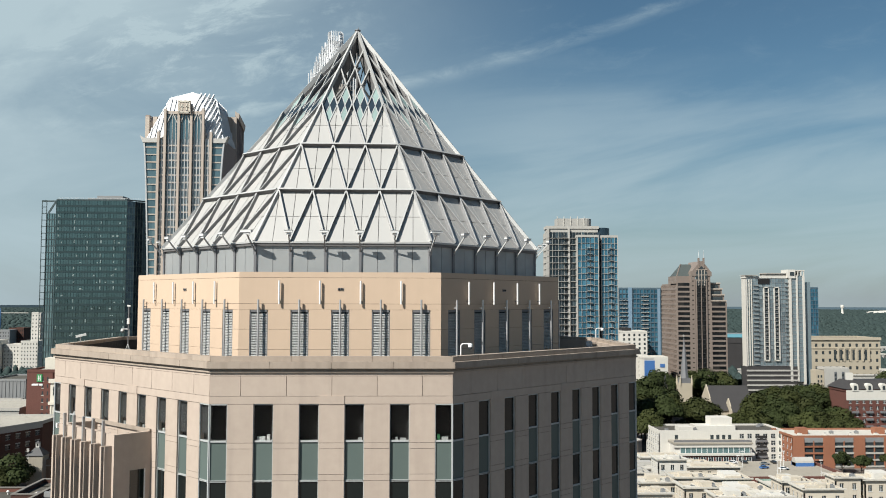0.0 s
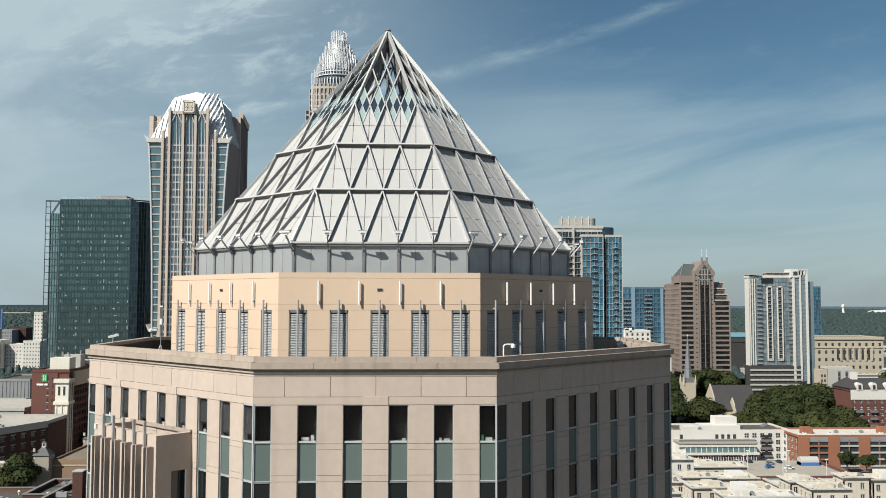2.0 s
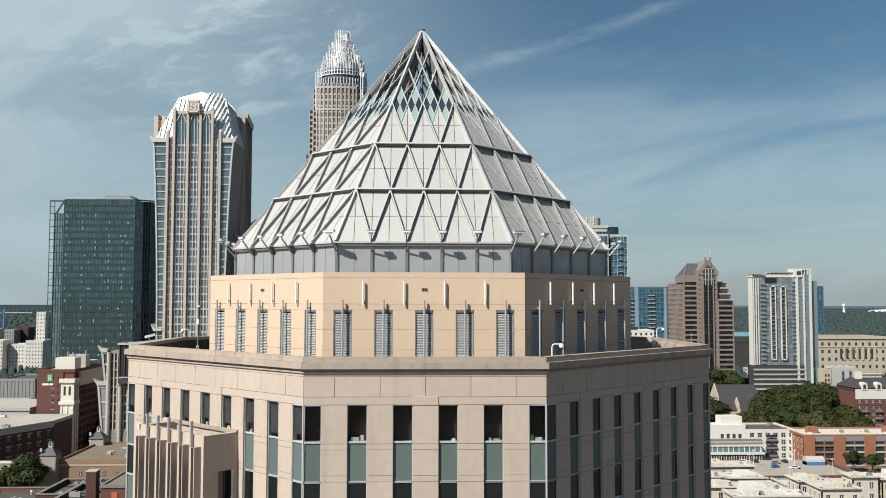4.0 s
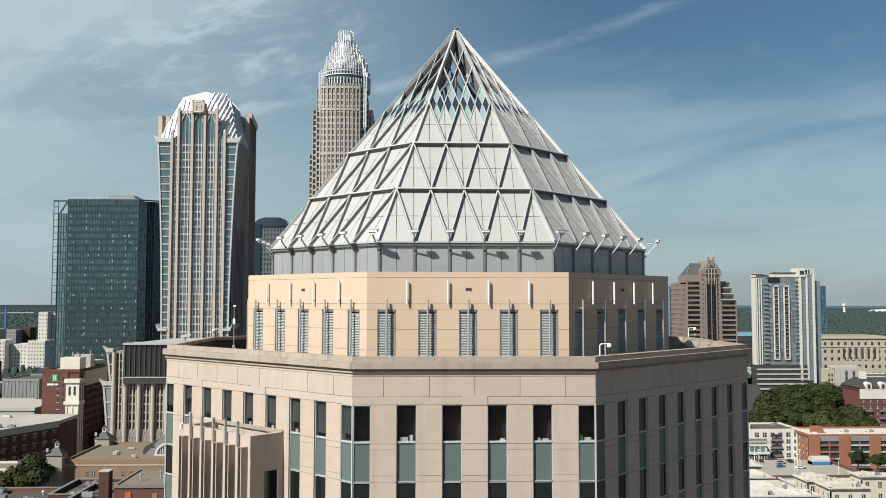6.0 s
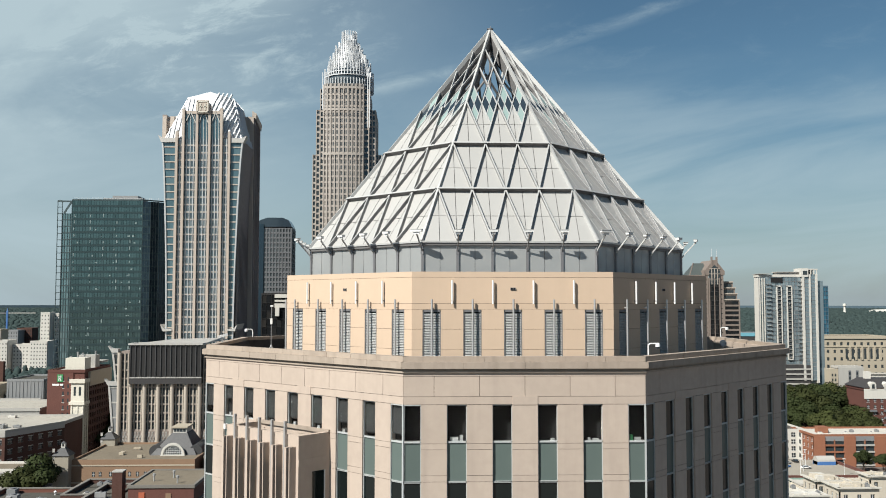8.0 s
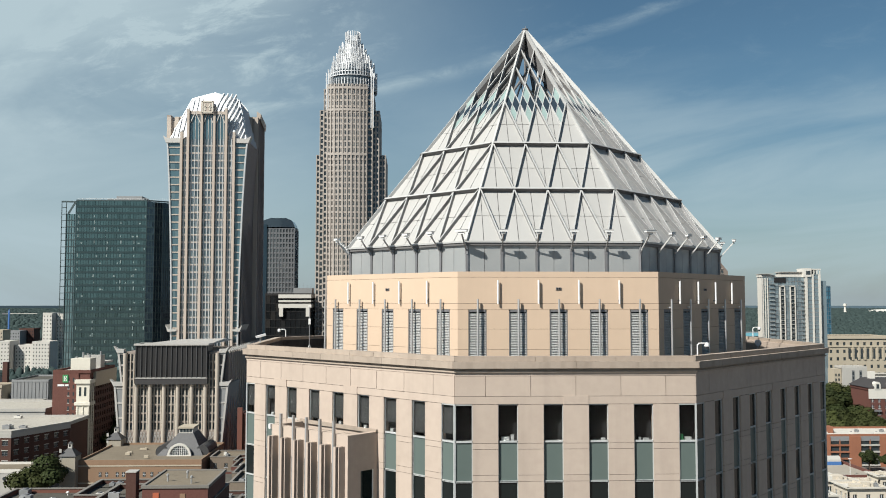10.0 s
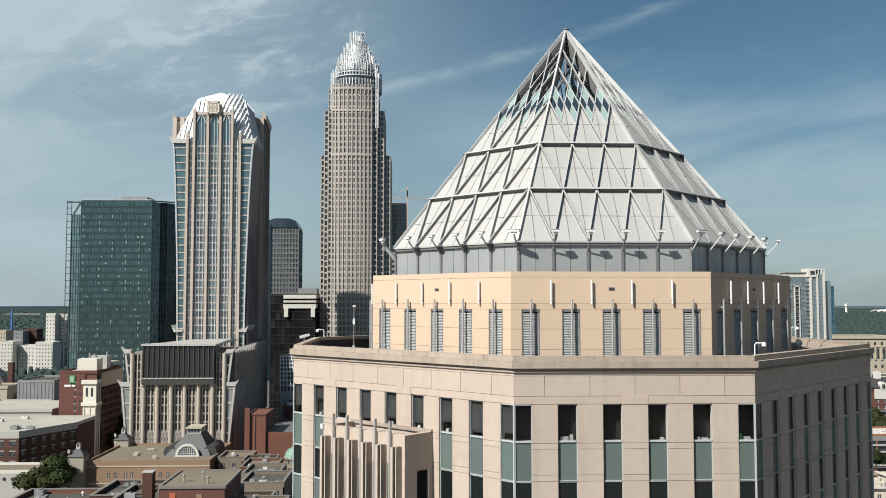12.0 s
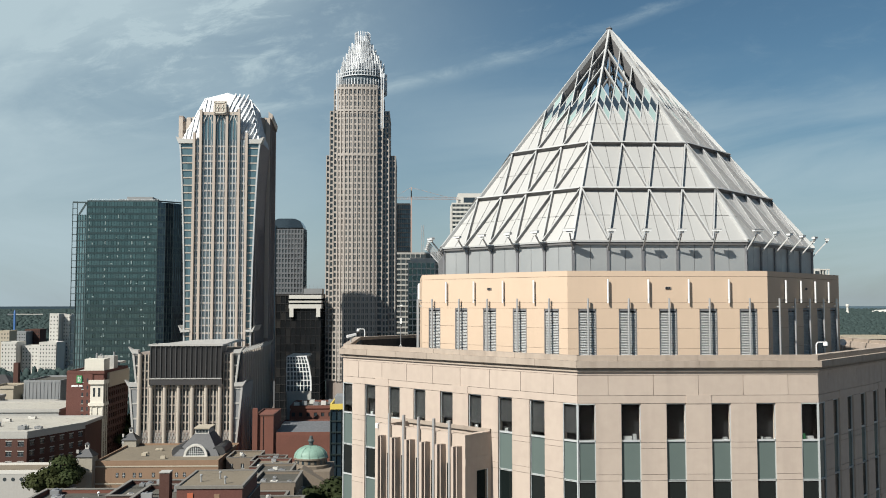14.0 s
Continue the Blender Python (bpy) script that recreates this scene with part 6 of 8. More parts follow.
def brick_hotel():
    x0, x1, y0, y1, z = -180.5, -162.6, 372, 408, 46.0
    foot(x0, x1, y0, y1)
    b = block("brick_hotel", "red brick hotel slab with a white stair tower and roof plant", "hotel", x0, x1, y0, y1, z, M_BRICK, M_ROOFWH)
    fr = side_frames(x0, x1, y0, y1)
    part("front_wall", MB(fr["front"][0]).box(0, 12.3, 0, 0.44, 0, z - 0.5), M_BRICK, b)
    for i in range(12):
        part("window", MB(fr["front"][0]).box(7.2, 8.0, -0.03, 0.1, 4 + i * 3.4, 5.8 + i * 3.4), M_TWGLASS, b)
        part("window_sill", MB(fr["front"][0]).box(7.0, 8.2, -0.1, 0.1, 3.7 + i * 3.4, 4 + i * 3.4), M_CONC, b)
        part("window", MB(fr["front"][0]).box(9.6, 10.3, -0.03, 0.1, 4 + i * 3.4, 5.8 + i * 3.4), M_TWGLASS, b)
    sign = part("sign", MB(fr["front"][0]).box(4.8, 7.4, -0.3, 0.0, 41.0, 44.6), M_GREEN, b, "green sign plate with pale shapes")
    part("sign_shape", MB(fr["front"][0]).box(5.4, 5.8, -0.36, -0.3, 41.6, 44.0).box(6.3, 6.7, -0.36, -0.3, 41.6, 44.0).box(5.4, 6.7, -0.36, -0.3, 42.6, 43.0), M_WHITE, sign)
    part("sign_bars", MB(fr["front"][0]).box(2.4, 5.6, -0.14, -0.02, 39.2, 40.1).box(6.0, 7.6, -0.14, -0.02, 39.2, 40.1), M_WHITE, b)
    # white stair tower
    part("stair_tower", MB().box(-168.6, -162.4, y0 - 1.5, y0 + 5, 0, 41.5), M_CREAM, b, "cream rendered stair tower")
    part("tower_arcade", MB().box(-169.3, -161.9, y0 - 2.2, y0 + 5.4, 30.2, 31.6).box(-169.3, -161.9, y0 - 2.2, y0 + 5.4, 40.6, 42.4), M_CREAM, b)
    for x in (-166.8, -164.4):
        part("arcade_window", MB().box(x - 0.5, x + 0.5, y0 - 1.6, y0 - 1.45, 34.6, 38.8), M_TWGLASS, b)
    for i in range(3):
        part("tower_rib", MB().box(-168.2 + i * 2.6, -167.7 + i * 2.6, y0 - 1.8, y0 - 1.5, 0, 30), M_CREAM, b)
    part("cornice", MB().box(-163, x1 + 0.8, y0 + 5, y1, 38.6, 45.6), M_BEIGE, b, "pale cornice band")
    facade(b, fr["right"][0], y1 - y0, 4, 43, 11, 11, 1.2, 0.2, 1.3, 0.1, M_BRICKD, M_BRICKD, M_TWGLASS)
    part("penthouse", MB().box(-172.5, -163.2, y0 + 1, y0 + 9, z - 0.1, 52.4), M_CREAM, b)
    part("plant_screen", MB().box(-172, -163.4, y0 + 16, y0 + 22, z - 0.1, 53), M_CONC, b)
    part("plant_frame", MB().box(-170, -163, y0 + 24, y0 + 34, 48.6, 49.6), M_CONC, b)
    for i in range(6):
        part("flue", MB().rod((-172 + i * 1.6, y0 + 7 + (i % 2) * 11, 45.9), (-172 + i * 1.6, y0 + 7 + (i % 2) * 11, 53 + (i % 3)), 0.5, 8), M_GREYMET, b)


def brick_school():
    """Long dark brick block with a flat white roof."""
    z = 25.0
    plan = [(-250, 316), (-175, 316), (-161.5, 345), (-161.5, 369), (-250, 369)]
    foot(-250, -161, 316, 370)
    b = thing("brick_block", "dark brick block with a bent front and flat white roof", "office building", (-210, 340, 0))
    part("body", MB().prism([(-249.5, 316.6), (-175.4, 316.6), (-162.1, 345.2), (-162.1, 368.5), (-249.5, 368.5)], 0, z - 0.3), M_BRICKD, b)
    part("roof", MB().prism([(-249.6, 316.4), (-175.3, 316.4), (-161.9, 345.1), (-161.9, 368.7), (-249.6, 368.7)], z - 0.3, z), M_ROOFPALE, b)
    inner = [(-249.4, 316.6), (-175.5, 316.6), (-162.2, 345.2), (-162.2, 368.4), (-249.4, 368.4)]
    part("parapet", MB().ring(plan, inner, z - 0.6, z + 0.9), M_CONC, b, "pale capped parapet")
    for (ax, ay), (bx, by) in zip(plan[:2], plan[1:3]):
        w = math.hypot(bx - ax, by - ay)
        c, s = (bx - ax) / w, (by - ay) / w
        fr = Matrix(((c, -s, 0, ax), (s, c, 0, ay), (0, 0, 1, 0), (0, 0, 0, 1)))
        punched(b, fr, w, 2, 23, M_BRICKD, M_TWGLASS, 5, round(w / 5.0), 2.4, 1.9, 1.1, m_frame=M_MULLION, lintel=M_CONC)
        part("stone_cap", MB(fr).box(0, w, -0.15, 0.5, 23.0, 24.9), M_CONC, b)
    rng = random.Random(8)
    for i in range(16):
        roof_unit(rng.uniform(-235, -175), rng.uniform(322, 366), z, rng.uniform(1.5, 3.5), rng.uniform(1.5, 3), rng.uniform(1, 2), M_GREYMET if i % 2 else M_WHITEC)
    b = block("white_roof_block", "low block with a broad white roof", "office building", -256, -184, 373, 412, 27.5, M_CONC, M_ROOFPALE)
    foot(-256, -184, 373, 412)
    b = block("grey_shed", "grey ribbed metal shed", "shed", -228, -208, 436, 470, 36, M_GREYMET, M_ROOFGR)
    for i in range(10):
        x = -227 + i * 2
        part("rib", MB().box(x - 0.1, x + 0.1, 435.8, 436.5, 0, 35.6), M_GREYMET, b)
    part("front_wall", MB().box(-228, -208, 436, 436.45, 0, 35.6), M_GREYMET, b)
    foot(-228, -208, 436, 470)
    b = block("tan_shed", "tan plant building with a flat roof", "shed", -248, -235, 440, 460, 32.5, M_BEIGE, M_ROOFTAN)
    foot(-248, -235, 440, 460)
    for k, (xa, xb, ya, zz) in enumerate(((-262, -250, 424, 28.5), (-234, -229, 448, 27.5), (-262, -206, 418, 26.2), (-250, -236, 421, 29))):
        block("low_roof_block", "low pale flat-roofed block with roof plant", "building", xa, xb, ya, ya + 12, zz, M_CONC, M_ROOFTAN if k == 2 else M_ROOFGR, group="low roofs")
        foot(xa, xb, ya, ya + 12)
    b = block("low_brick_house", "low dark brick house with a slate hipped roof", "house", -300, -262, 500, 525, 26, M_BRICKD, M_SLATE)
    part("hip_roof", MB().prism([(-301, 499), (-261, 499), (-261, 526), (-301, 526)], 26, 34, [(-290, 512), (-272, 512), (-272, 513), (-290, 513)]), M_SLATE, b)
    part("chimney", MB().box(-264, -261, 505, 508, 26, 42), M_BRICKD, b)
    # low white-walled block with oval windows at the near edge
    b = block("white_service_block", "white rendered low block with small oval windows", "service building", -225, -158, 289, 306, 14, M_WHITEC, M_ROOFTAN)
    fr, w = side_frames(-225, -158, 289, 306)["front"]
    part("front_wall", MB(fr).box(0, w, 0, 0.44, 0, 13.5), M_CONC, b)
    fr2, w2 = side_frames(-225, -158, 289, 306)["right"]
    part("side_wall", MB(fr2).box(0, w2, 0, 0.44, 0, 13.5), M_CONC, b)
    for i in range(20):
        x = 2 + i * 3.2
        part("oval_window", MB(fr).rod((x, -0.05, 11.4), (x, 0.1, 11.4), 0.75, 10), M_TWGLASS, b)
    foot(-225, -158, 289, 306)


def tan_hall():
    """Tan brick theatre with corner turrets and a lead pavilion roof."""
    x0, x1, y0, y1, z = -137.7, -90, 290, 333, 17.3
    foot(x0 - 6, x1 + 4, y0 - 4, y1)
    b = block("tan_hall", "tan brick hall with corner turrets and a gravel roof", "theatre", x0, x1, y0, y1, z, M_BRICKT, M_ROOFTAN, parapet=0.8)
    fr, w = side_frames(x0, x1, y0, y1)["front"]
    part("front_wall", MB(fr).box(0, w, 0, 0.44, 0, z - 0.6), M_BRICKT, b)
    for zz in (15.6, 9.0):
        part("stone_course", MB(fr).box(0, w, -0.15, 0.1, zz, zz + 0.5), M_BEIGE, b)
    for x in (8, 10.6, 14.6, 17, 22, 25, 28, 31, 34, 38, 41):
        g = part("window", MB(fr).box(x, x + 1.1, -0.04, 0.1, 11.6, 13.4), M_TWGLASS, b)
        part("glazing_bars", MB(fr).box(x + 0.5, x + 0.6, -0.08, -0.03, 11.6, 13.4).box(x, x + 1.1, -0.08, -0.03, 12.45, 12.55), M_FRAME, g)
        part("window", MB(fr).box(x, x + 1.1, -0.04, 0.1, 4.5, 6.2), M_TWGLASS, b)
    for x, y in ((-140.6, 289.5), (-136.5, 331)):
        t = part("turret", MB().box(x - 3, x + 3, y - 3, y + 3, 0, 20.2), M_TURRET, b, "pale stone corner turret")
        part("turret_roof", MB().prism([(x - 3.4, y - 3.4), (x + 3.4, y - 3.4), (x + 3.4, y + 3.4), (x - 3.4, y + 3.4)], 20.2, 23.0, [(x - 0.8, y - 0.8), (x + 0.8, y - 0.8), (x + 0.8, y + 0.8), (x - 0.8, y + 0.8)]), M_LEADROOF, t)
        part("turret_lantern", MB().box(x - 0.7, x + 0.7, y - 0.7, y + 0.7, 23.0, 24.8), M_WHITEC, t)
        part("lantern_opening", MB().box(x - 0.35, x + 0.35, y - 0.74, y + 0.74, 23.5, 24.5), M_BLACK, t)
        part("lantern_cap", MB().prism([(x - 0.9, y - 0.9), (x + 0.9, y - 0.9), (x + 0.9, y + 0.9), (x - 0.9, y + 0.9)], 24.8, 25.5, [(x - 0.1, y - 0.1), (x + 0.1, y - 0.1), (x + 0.1, y + 0.1), (x - 0.1, y + 0.1)]), M_LEADROOF, t)
        for k in range(8):
            part("quoin", MB().box(x - 3.1, x - 2.2, y - 3.08, y - 2.9, 2 + k * 2.8, 3.4 + k * 2.8), M_CONC, t)
    # pavilion roof with a round-arched window
    cx, y = -102.0, 303.5
    p = part("pavilion_roof", MB().prism([(cx - 9.5, y), (cx + 9.5, y), (cx + 9.5, y + 20), (cx - 9.5, y + 20)], z - 0.3, 25.6, [(cx - 2.0, y + 6), (cx + 4.0, y + 6), (cx + 4.0, y + 16), (cx - 2.0, y + 16)]), M_LEADROOF, b, "grey lead pavilion roof")
    part("pavilion_lantern", MB().box(cx - 1.8, cx + 3.8, y + 6, y + 15, 25.6, 27.5), M_WHITEC, p)
    part("lantern_cap", MB().box(cx - 2.3, cx + 4.3, y + 5.4, y + 15.6, 27.5, 28.1), M_BEIGE, p)
    for i in range(4):
        part("lantern_window", MB().box(cx - 1.4 + i * 1.25, cx - 0.4 + i * 1.25, y + 5.9, y + 6.05, 26.0, 27.2), M_TWGLASS, p)
    n, r = 14, 4.3
    arc = [(cx + r * math.cos(math.pi * i / n), z + 0.3 + r * math.sin(math.pi * i / n)) for i in range(n + 1)]
    part("arched_glass", MB().quad(*[(x, y - 0.35, zz) for x, zz in arc]), M_TWGLASS, p)
    ring = MB()
    for i in range(n):
        (xa, za), (xb, zb) = arc[i], arc[i + 1]
        ring.beam((xa, y - 0.5, za), (xb, y - 0.5, zb), (0, -1, 0), 0.9, 0.3, 0.8)
    ring.box(cx - r - 0.6, cx + r + 0.6, y - 0.9, y + 1, z - 0.3, z + 0.4)
    part("arch_surround", ring, M_WHITEC, p, "white arched window surround")
    bars = MB()
    for i in range(1, 10):
        x = cx - r + i * r * 0.2
        hh = math.sqrt(max(r * r - (x - cx) ** 2, 0.01))
        bars.box(x - 0.08, x + 0.08, y - 0.5, y - 0.36, z + 0.3, z + 0.3 + hh)
    for i in range(1, 5):
        hh = math.sqrt(r * r - 0.81 * i * i)
        bars.box(cx - hh, cx + hh, y - 0.5, y - 0.36, z + 0.3 + 0.9 * i - 0.06, z + 0.3 + 0.9 * i + 0.06)
    part("arch_bars", bars, M_FRAME, p)
    for s, xx in ((1, cx + 8.6), (-1, cx - 7.6)):
        part("vault", MB().rod((xx, y + 2, z + 1.2), (xx, y + 18, z + 1.2), 2.7, 16), M_LEADROOF, p, smooth=False)
    rng = random.Random(12)
    for i in range(6):
        roof_unit(rng.uniform(-130, -112), rng.uniform(296, 330), z, rng.uniform(1, 2), rng.uniform(1, 2), rng.uniform(0.8, 1.4), M_BEIGE, False)


def foreground_roofs():
    """Low brick buildings with gravel roofs at the foot of the view."""
    rng = random.Random(21)
    spec = [(-92.5, -69.5, 92, 130, 39.2, M_BRICKO, M_ROOFGR), (-76, -63.5, 118, 134, 40.2, M_BRICKD, M_ROOFGR), (-69, -46.2, 96, 124, 41.2, M_BRICKD, M_ROOFGR), (-45.8, -38, 108, 134, 36.5, M_TANST, M_ROOFGR),
            (-66, -54, 228, 246, 23.6, M_TANST, M_ROOFGR), (-73, -60, 262, 280, 19.5, M_BRICK, M_ROOFTAN), (-89, -76, 300, 316, 16.5, M_TANST, M_ROOFTAN), (-77, -64, 286, 299, 17.5, M_BRICKD, M_ROOFGR),
            (-62, -49, 204, 222, 25.5, M_TANST, M_ROOFGR), (-58, -46, 152, 168, 30.5, M_BRICKD, M_ROOFGR), (-76, -64, 236, 256, 19, M_BRICK, M_ROOFGR), (-86, -72, 318, 328, 13, M_BRICKT, M_ROOFTAN)]
    for x0, x1, y0, y1, z, mw, mr in spec:
        foot(x0, x1, y0, y1)
        b = block("low_brick_building", "low flat-roofed shop building with a stone-capped parapet", "shop building", x0, x1, y0, y1, z, mw, mr, parapet=0.8, group="low town buildings")
        o, n = [(x0 - 0.1, y0 - 0.1), (x1 + 0.1, y0 - 0.1), (x1 + 0.1, y1 + 0.1), (x0 - 0.1, y1 + 0.1)], [(x0 + 0.6, y0 + 0.6), (x1 - 0.6, y0 + 0.6), (x1 - 0.6, y1 - 0.6), (x0 + 0.6, y1 - 0.6)]
        part("stone_coping", MB().ring(o, n, z + 0.8, z + 1.0), M_COPDK, b)
        for s in ("front", "right"):
            fr, w = side_frames(x0, x1, y0, y1)[s]
            fl = max(2, round(z / 4))
            punched(b, fr, w, 0.3, z - 0.6, mw, M_TWGLASS, fl, max(2, round(w / 4.2)), 1.3, 1.8, 1.1, m_frame=M_FRAME, join=True)
        for i in range(int((x1 - x0) * (y1 - y0) / 70) + 1):
            roof_unit(rng.uniform(x0 + 2, x1 - 2), rng.uniform(y0 + 2, y1 - 2), z, rng.uniform(0.8, 2.2), rng.uniform(0.8, 2.2), rng.uniform(0.6, 1.5), rng.choice((M_GREYMET, M_WHITEC, M_GALV)))
    # brick stair head and chimney on the nearest roofs
    b = thing("stair_head", "dark brick stair head with an orange door on a flat roof", "stair head", (-52.4, 112, 41.2))
    part("body", MB().box(-58.6, -46.4, 105, 121, 41.2, 45.1), M_BRICK, b)
    part("roof", MB().box(-58.3, -46.7, 105.3, 120.7, 45.1, 45.3), M_ROOFTAN, b)
    part("rim", MB().ring([(-58.8, 104.8), (-46.2, 104.8), (-46.2, 121.2), (-58.8, 121.2)], [(-58.3, 105.3), (-46.7, 105.3), (-46.7, 120.7), (-58.3, 120.7)], 45.0, 45.55), M_COPDK, b)
    part("door", MB().box(-56.6, -55.5, 104.86, 105.02, 41.6, 44.2), M_DOORRED, b, "orange boarded door")
    part("second_door", MB().box(-51.6, -50.6, 104.9, 105.02, 41.6, 44.0), M_BRICKT, b)
    for x, y in ((-55.2, 110), (-52.2, 113), (-50.2, 108)):
        part("flue", MB().lathe(x, y, [(0.16, 45.25), (0.16, 46.3), (0.28, 46.35), (0.28, 46.7), (0.05, 46.8)], 10), M_GALV, b)
    c = thing("brick_chimney", "stout dark brick chimney with a pale cap", "chimney", (-62, 112, 41.2))
    part("shaft", MB().box(-63.2, -61.3, 110, 112.2, 41.2, 47.0), M_BRICKD, c)
    part("cap", MB().box(-63.3, -61.2, 109.9, 112.3, 47.0, 47.2), M_CONC, c)
    for i, (x, y) in enumerate(((-66, 99), (-62.6, 99.5), (-59.4, 99), (-63, 104), (-89, 110), (-84, 104), (-80, 118), (-87, 122), (-76, 108))):
        roof_unit(x, y, 39.2 if x < -69.5 else 41.2, 2.2, 1.6, 1.2, M_GREYMET if i % 2 else M_GALV)
    for i in range(16):
        x, y = -90.5 + (i * 17) % 19, 97 + (i * 11) % 31
        v = thing("roof_vent", "small white mushroom vent on a gravel roof", "vent", (x, y, 39.2), "roof vents")
        part("stem", MB().lathe(x, y, [(0.14, 39.2), (0.14, 39.8)], 8), M_WHITE, v)
        part("hood", MB().lathe(x, y, [(0.3, 39.7), (0.34, 39.85), (0.1, 40.1)], 8), M_WHITE, v)


def mid_left():
    """Red brick blocks, the domed church and small glass blocks between the towers and the office tower."""
    b = block("brick_store", "red brick store with a tall end bay and a grey roof", "warehouse", -76, -46, 330, 372, 22.4, M_BRICKO, M_SLATEP, parapet=0.6)
    foot(-84, -46, 330, 372)
    fr, w = side_frames(-76, -46, 330, 372)["front"]
    part("front_wall", MB(fr).box(0, w, 0, 0.44, 0, 21.8), M_BRICKO, b)
    part("tall_end", MB().box(-82.6, -74.6, 329, 352, 0, 30.3), M_BRICKO, b)
    part("end_coping", MB().ring([(-82.8, 328.8), (-74.4, 328.8), (-74.4, 352.2), (-82.8, 352.2)], [(-82.2, 329.4), (-75, 329.4), (-75, 351.6), (-82.2, 351.6)], 30.3, 30.8), M_BRICKD, b)
    part("end_pilaster", MB().box(-83.6, -81.4, 328, 330, 0, 33.6), M_BRICKO, b)
    part("downpipe", MB().rod((-79, 328.9, 8), (-79, 328.9, 30), 0.15, 6), M_BLACKST, b)
    part("low_annex", MB().box(-83.5, -73, 324, 329, 0, 13.5), M_BRICKD, b)
    b = block("brick_offices", "red brick offices with roof plant", "office building", -76, -50, 392, 418, 26.5, M_BRICKO, M_ROOFGR)
    foot(-76, -50, 392, 418)
    punched(b, side_frames(-76, -50, 392, 418)["front"][0], 26, 1, 25, M_BRICKO, M_TWGLASS, 6, 7, 1.6, 2.0)
    for i in range(7):
        roof_unit(-73 + i * 3.3, 396 + (i % 3) * 6, 26.5, 2.5, 2.5, 2.2, M_GREYMET if i % 2 else M_WHITEC)
    b = plain_tower("yellow_banded_block", "dark glass block with a yellow band along its roof", -47.2, -34, 300, 322, 36.4, 8, 6, M_CURTDK2, M_CURTDK2, M_CURTDK, ("front", "left"), 0, 0.15, 0.6)
    part("yellow_band", MB().ring([(-47.4, 299.6), (-33.8, 299.6), (-33.8, 322.2), (-47.4, 322.2)], [(-46.8, 300.4), (-34.4, 300.4), (-34.4, 321.6), (-46.8, 321.6)], 36.4, 38.6), M_YELLOW, b)
    part("roof_plant", MB().box(-46, -36, 305, 318, 36.3, 41), M_GREYMET, b)
    # low curved glass front
    b = thing("curved_glass_hall", "low hall with a curved white-framed glass front", "hall", (-75, 430, 0))
    foot(-83, -66, 419, 450)
    xl = -81.6
    xs = [(xl, -71.4, 50.5), (xl, -70.2, 46.8), (xl, -69.3, 42.3), (xl, -68.7, 37.7), (xl, -68.6, 31.8)]
    g, w = MB(), MB()
    for (xa, xb, za), (xc, xd, zc) in zip(xs[:-1], xs[1:]):
        for i in range(7):
            a0, a1, c0, c1 = (xa + (xb - xa) * i / 7, xa + (xb - xa) * (i + 1) / 7, xc + (xd - xc) * i / 7, xc + (xd - xc) * (i + 1) / 7)
            g.quad((c0, 421, zc), (c1, 421, zc), (a1, 421, za), (a0, 421, za))
        w.box(xa, xb, 420.6, 421.1, za - 0.25, za + 0.25)
        w.box(xa, (xb + xd) / 2, 420.7, 421.05, (za + zc) / 2 - 0.16, (za + zc) / 2 + 0.16)
    for i in range(8):
        for (xa, xb, za), (xc, xd, zc) in zip(xs[:-1], xs[1:]):
            w.beam((xa + (xb - xa) * i / 7, 420.8, za), (xc + (xd - xc) * i / 7, 420.8, zc), (0, -1, 0), 0.4 if i < 7 else 0.9, 0.2, 0.2)
    part("window_panes", g, M_CURTDK, b, kind="stuff")
    part("frame", w, M_WHITE, b)
    part("roof", MB().box(xl, -71, 421.2, 446, 50.0, 50.8), M_ROOFWH, b)
    part("hall_body", MB().box(xl + 0.2, -71.6, 421.6, 446, 0, 50.0), M_BLACKST, b)
    part("lower_wall", MB().box(xl, -68.4, 421, 422, 0, 31.8), M_CONC, b)
    # domed church
    cx, cy = -50.4, 258.0
    b = thing("domed_church", "domed church with a green copper dome and a tan gabled front", "church", (cx, cy, 0))
    foot(cx - 9, cx + 9, 240, 270)
    part("nave", MB().box(cx - 7.6, cx + 7.6, 248, 268, 0, 21.2), M_TANST, b)
    part("crossing", MB().lathe(cx, cy, [(6.9, 17.8), (6.9, 22.2), (6.4, 22.4)], 16), M_TANST, b)
    part("drum", MB().lathe(cx, cy, [(5.7, 22.2), (5.7, 24.1), (6.2, 24.2), (6.2, 24.7), (5.8, 24.8)], 32), M_TANST, b)
    for i in range(16):
        M = Matrix.Translation((cx, cy, 0)) @ Matrix.Rotation(2 * math.pi * i / 16, 4, "Z")
        part("drum_window", MB(M).box(5.6, 5.76, -0.4, 0.4, 22.7, 23.9), M_TWGLASS, b)
    prof = [(6.1, 24.7)] + [(5.9 * math.cos(radians(t)), 24.8 + 3.9 * math.sin(radians(t))) for t in range(0, 85, 9)] + [(0.5, 28.7)]
    part("dome", MB().lathe(cx, cy, prof, 32), M_COPPER, b, "green copper dome", smooth=True)
    for i in range(12):
        M = Matrix.Translation((cx, cy, 0)) @ Matrix.Rotation(2 * math.pi * i / 12, 4, "Z")
        rib = MB(M)
        for a, c in zip(prof[1:-2], prof[2:-1]):
            rib.beam((a[0] + 0.02, 0, a[1] + 0.02), (c[0] + 0.02, 0, c[1] + 0.02), Vector((c[1] - a[1], 0, a[0] - c[0])).normalized(), 0.16, 0.07, 0.02)
        part("dome_rib", rib, M_COPPER, b)
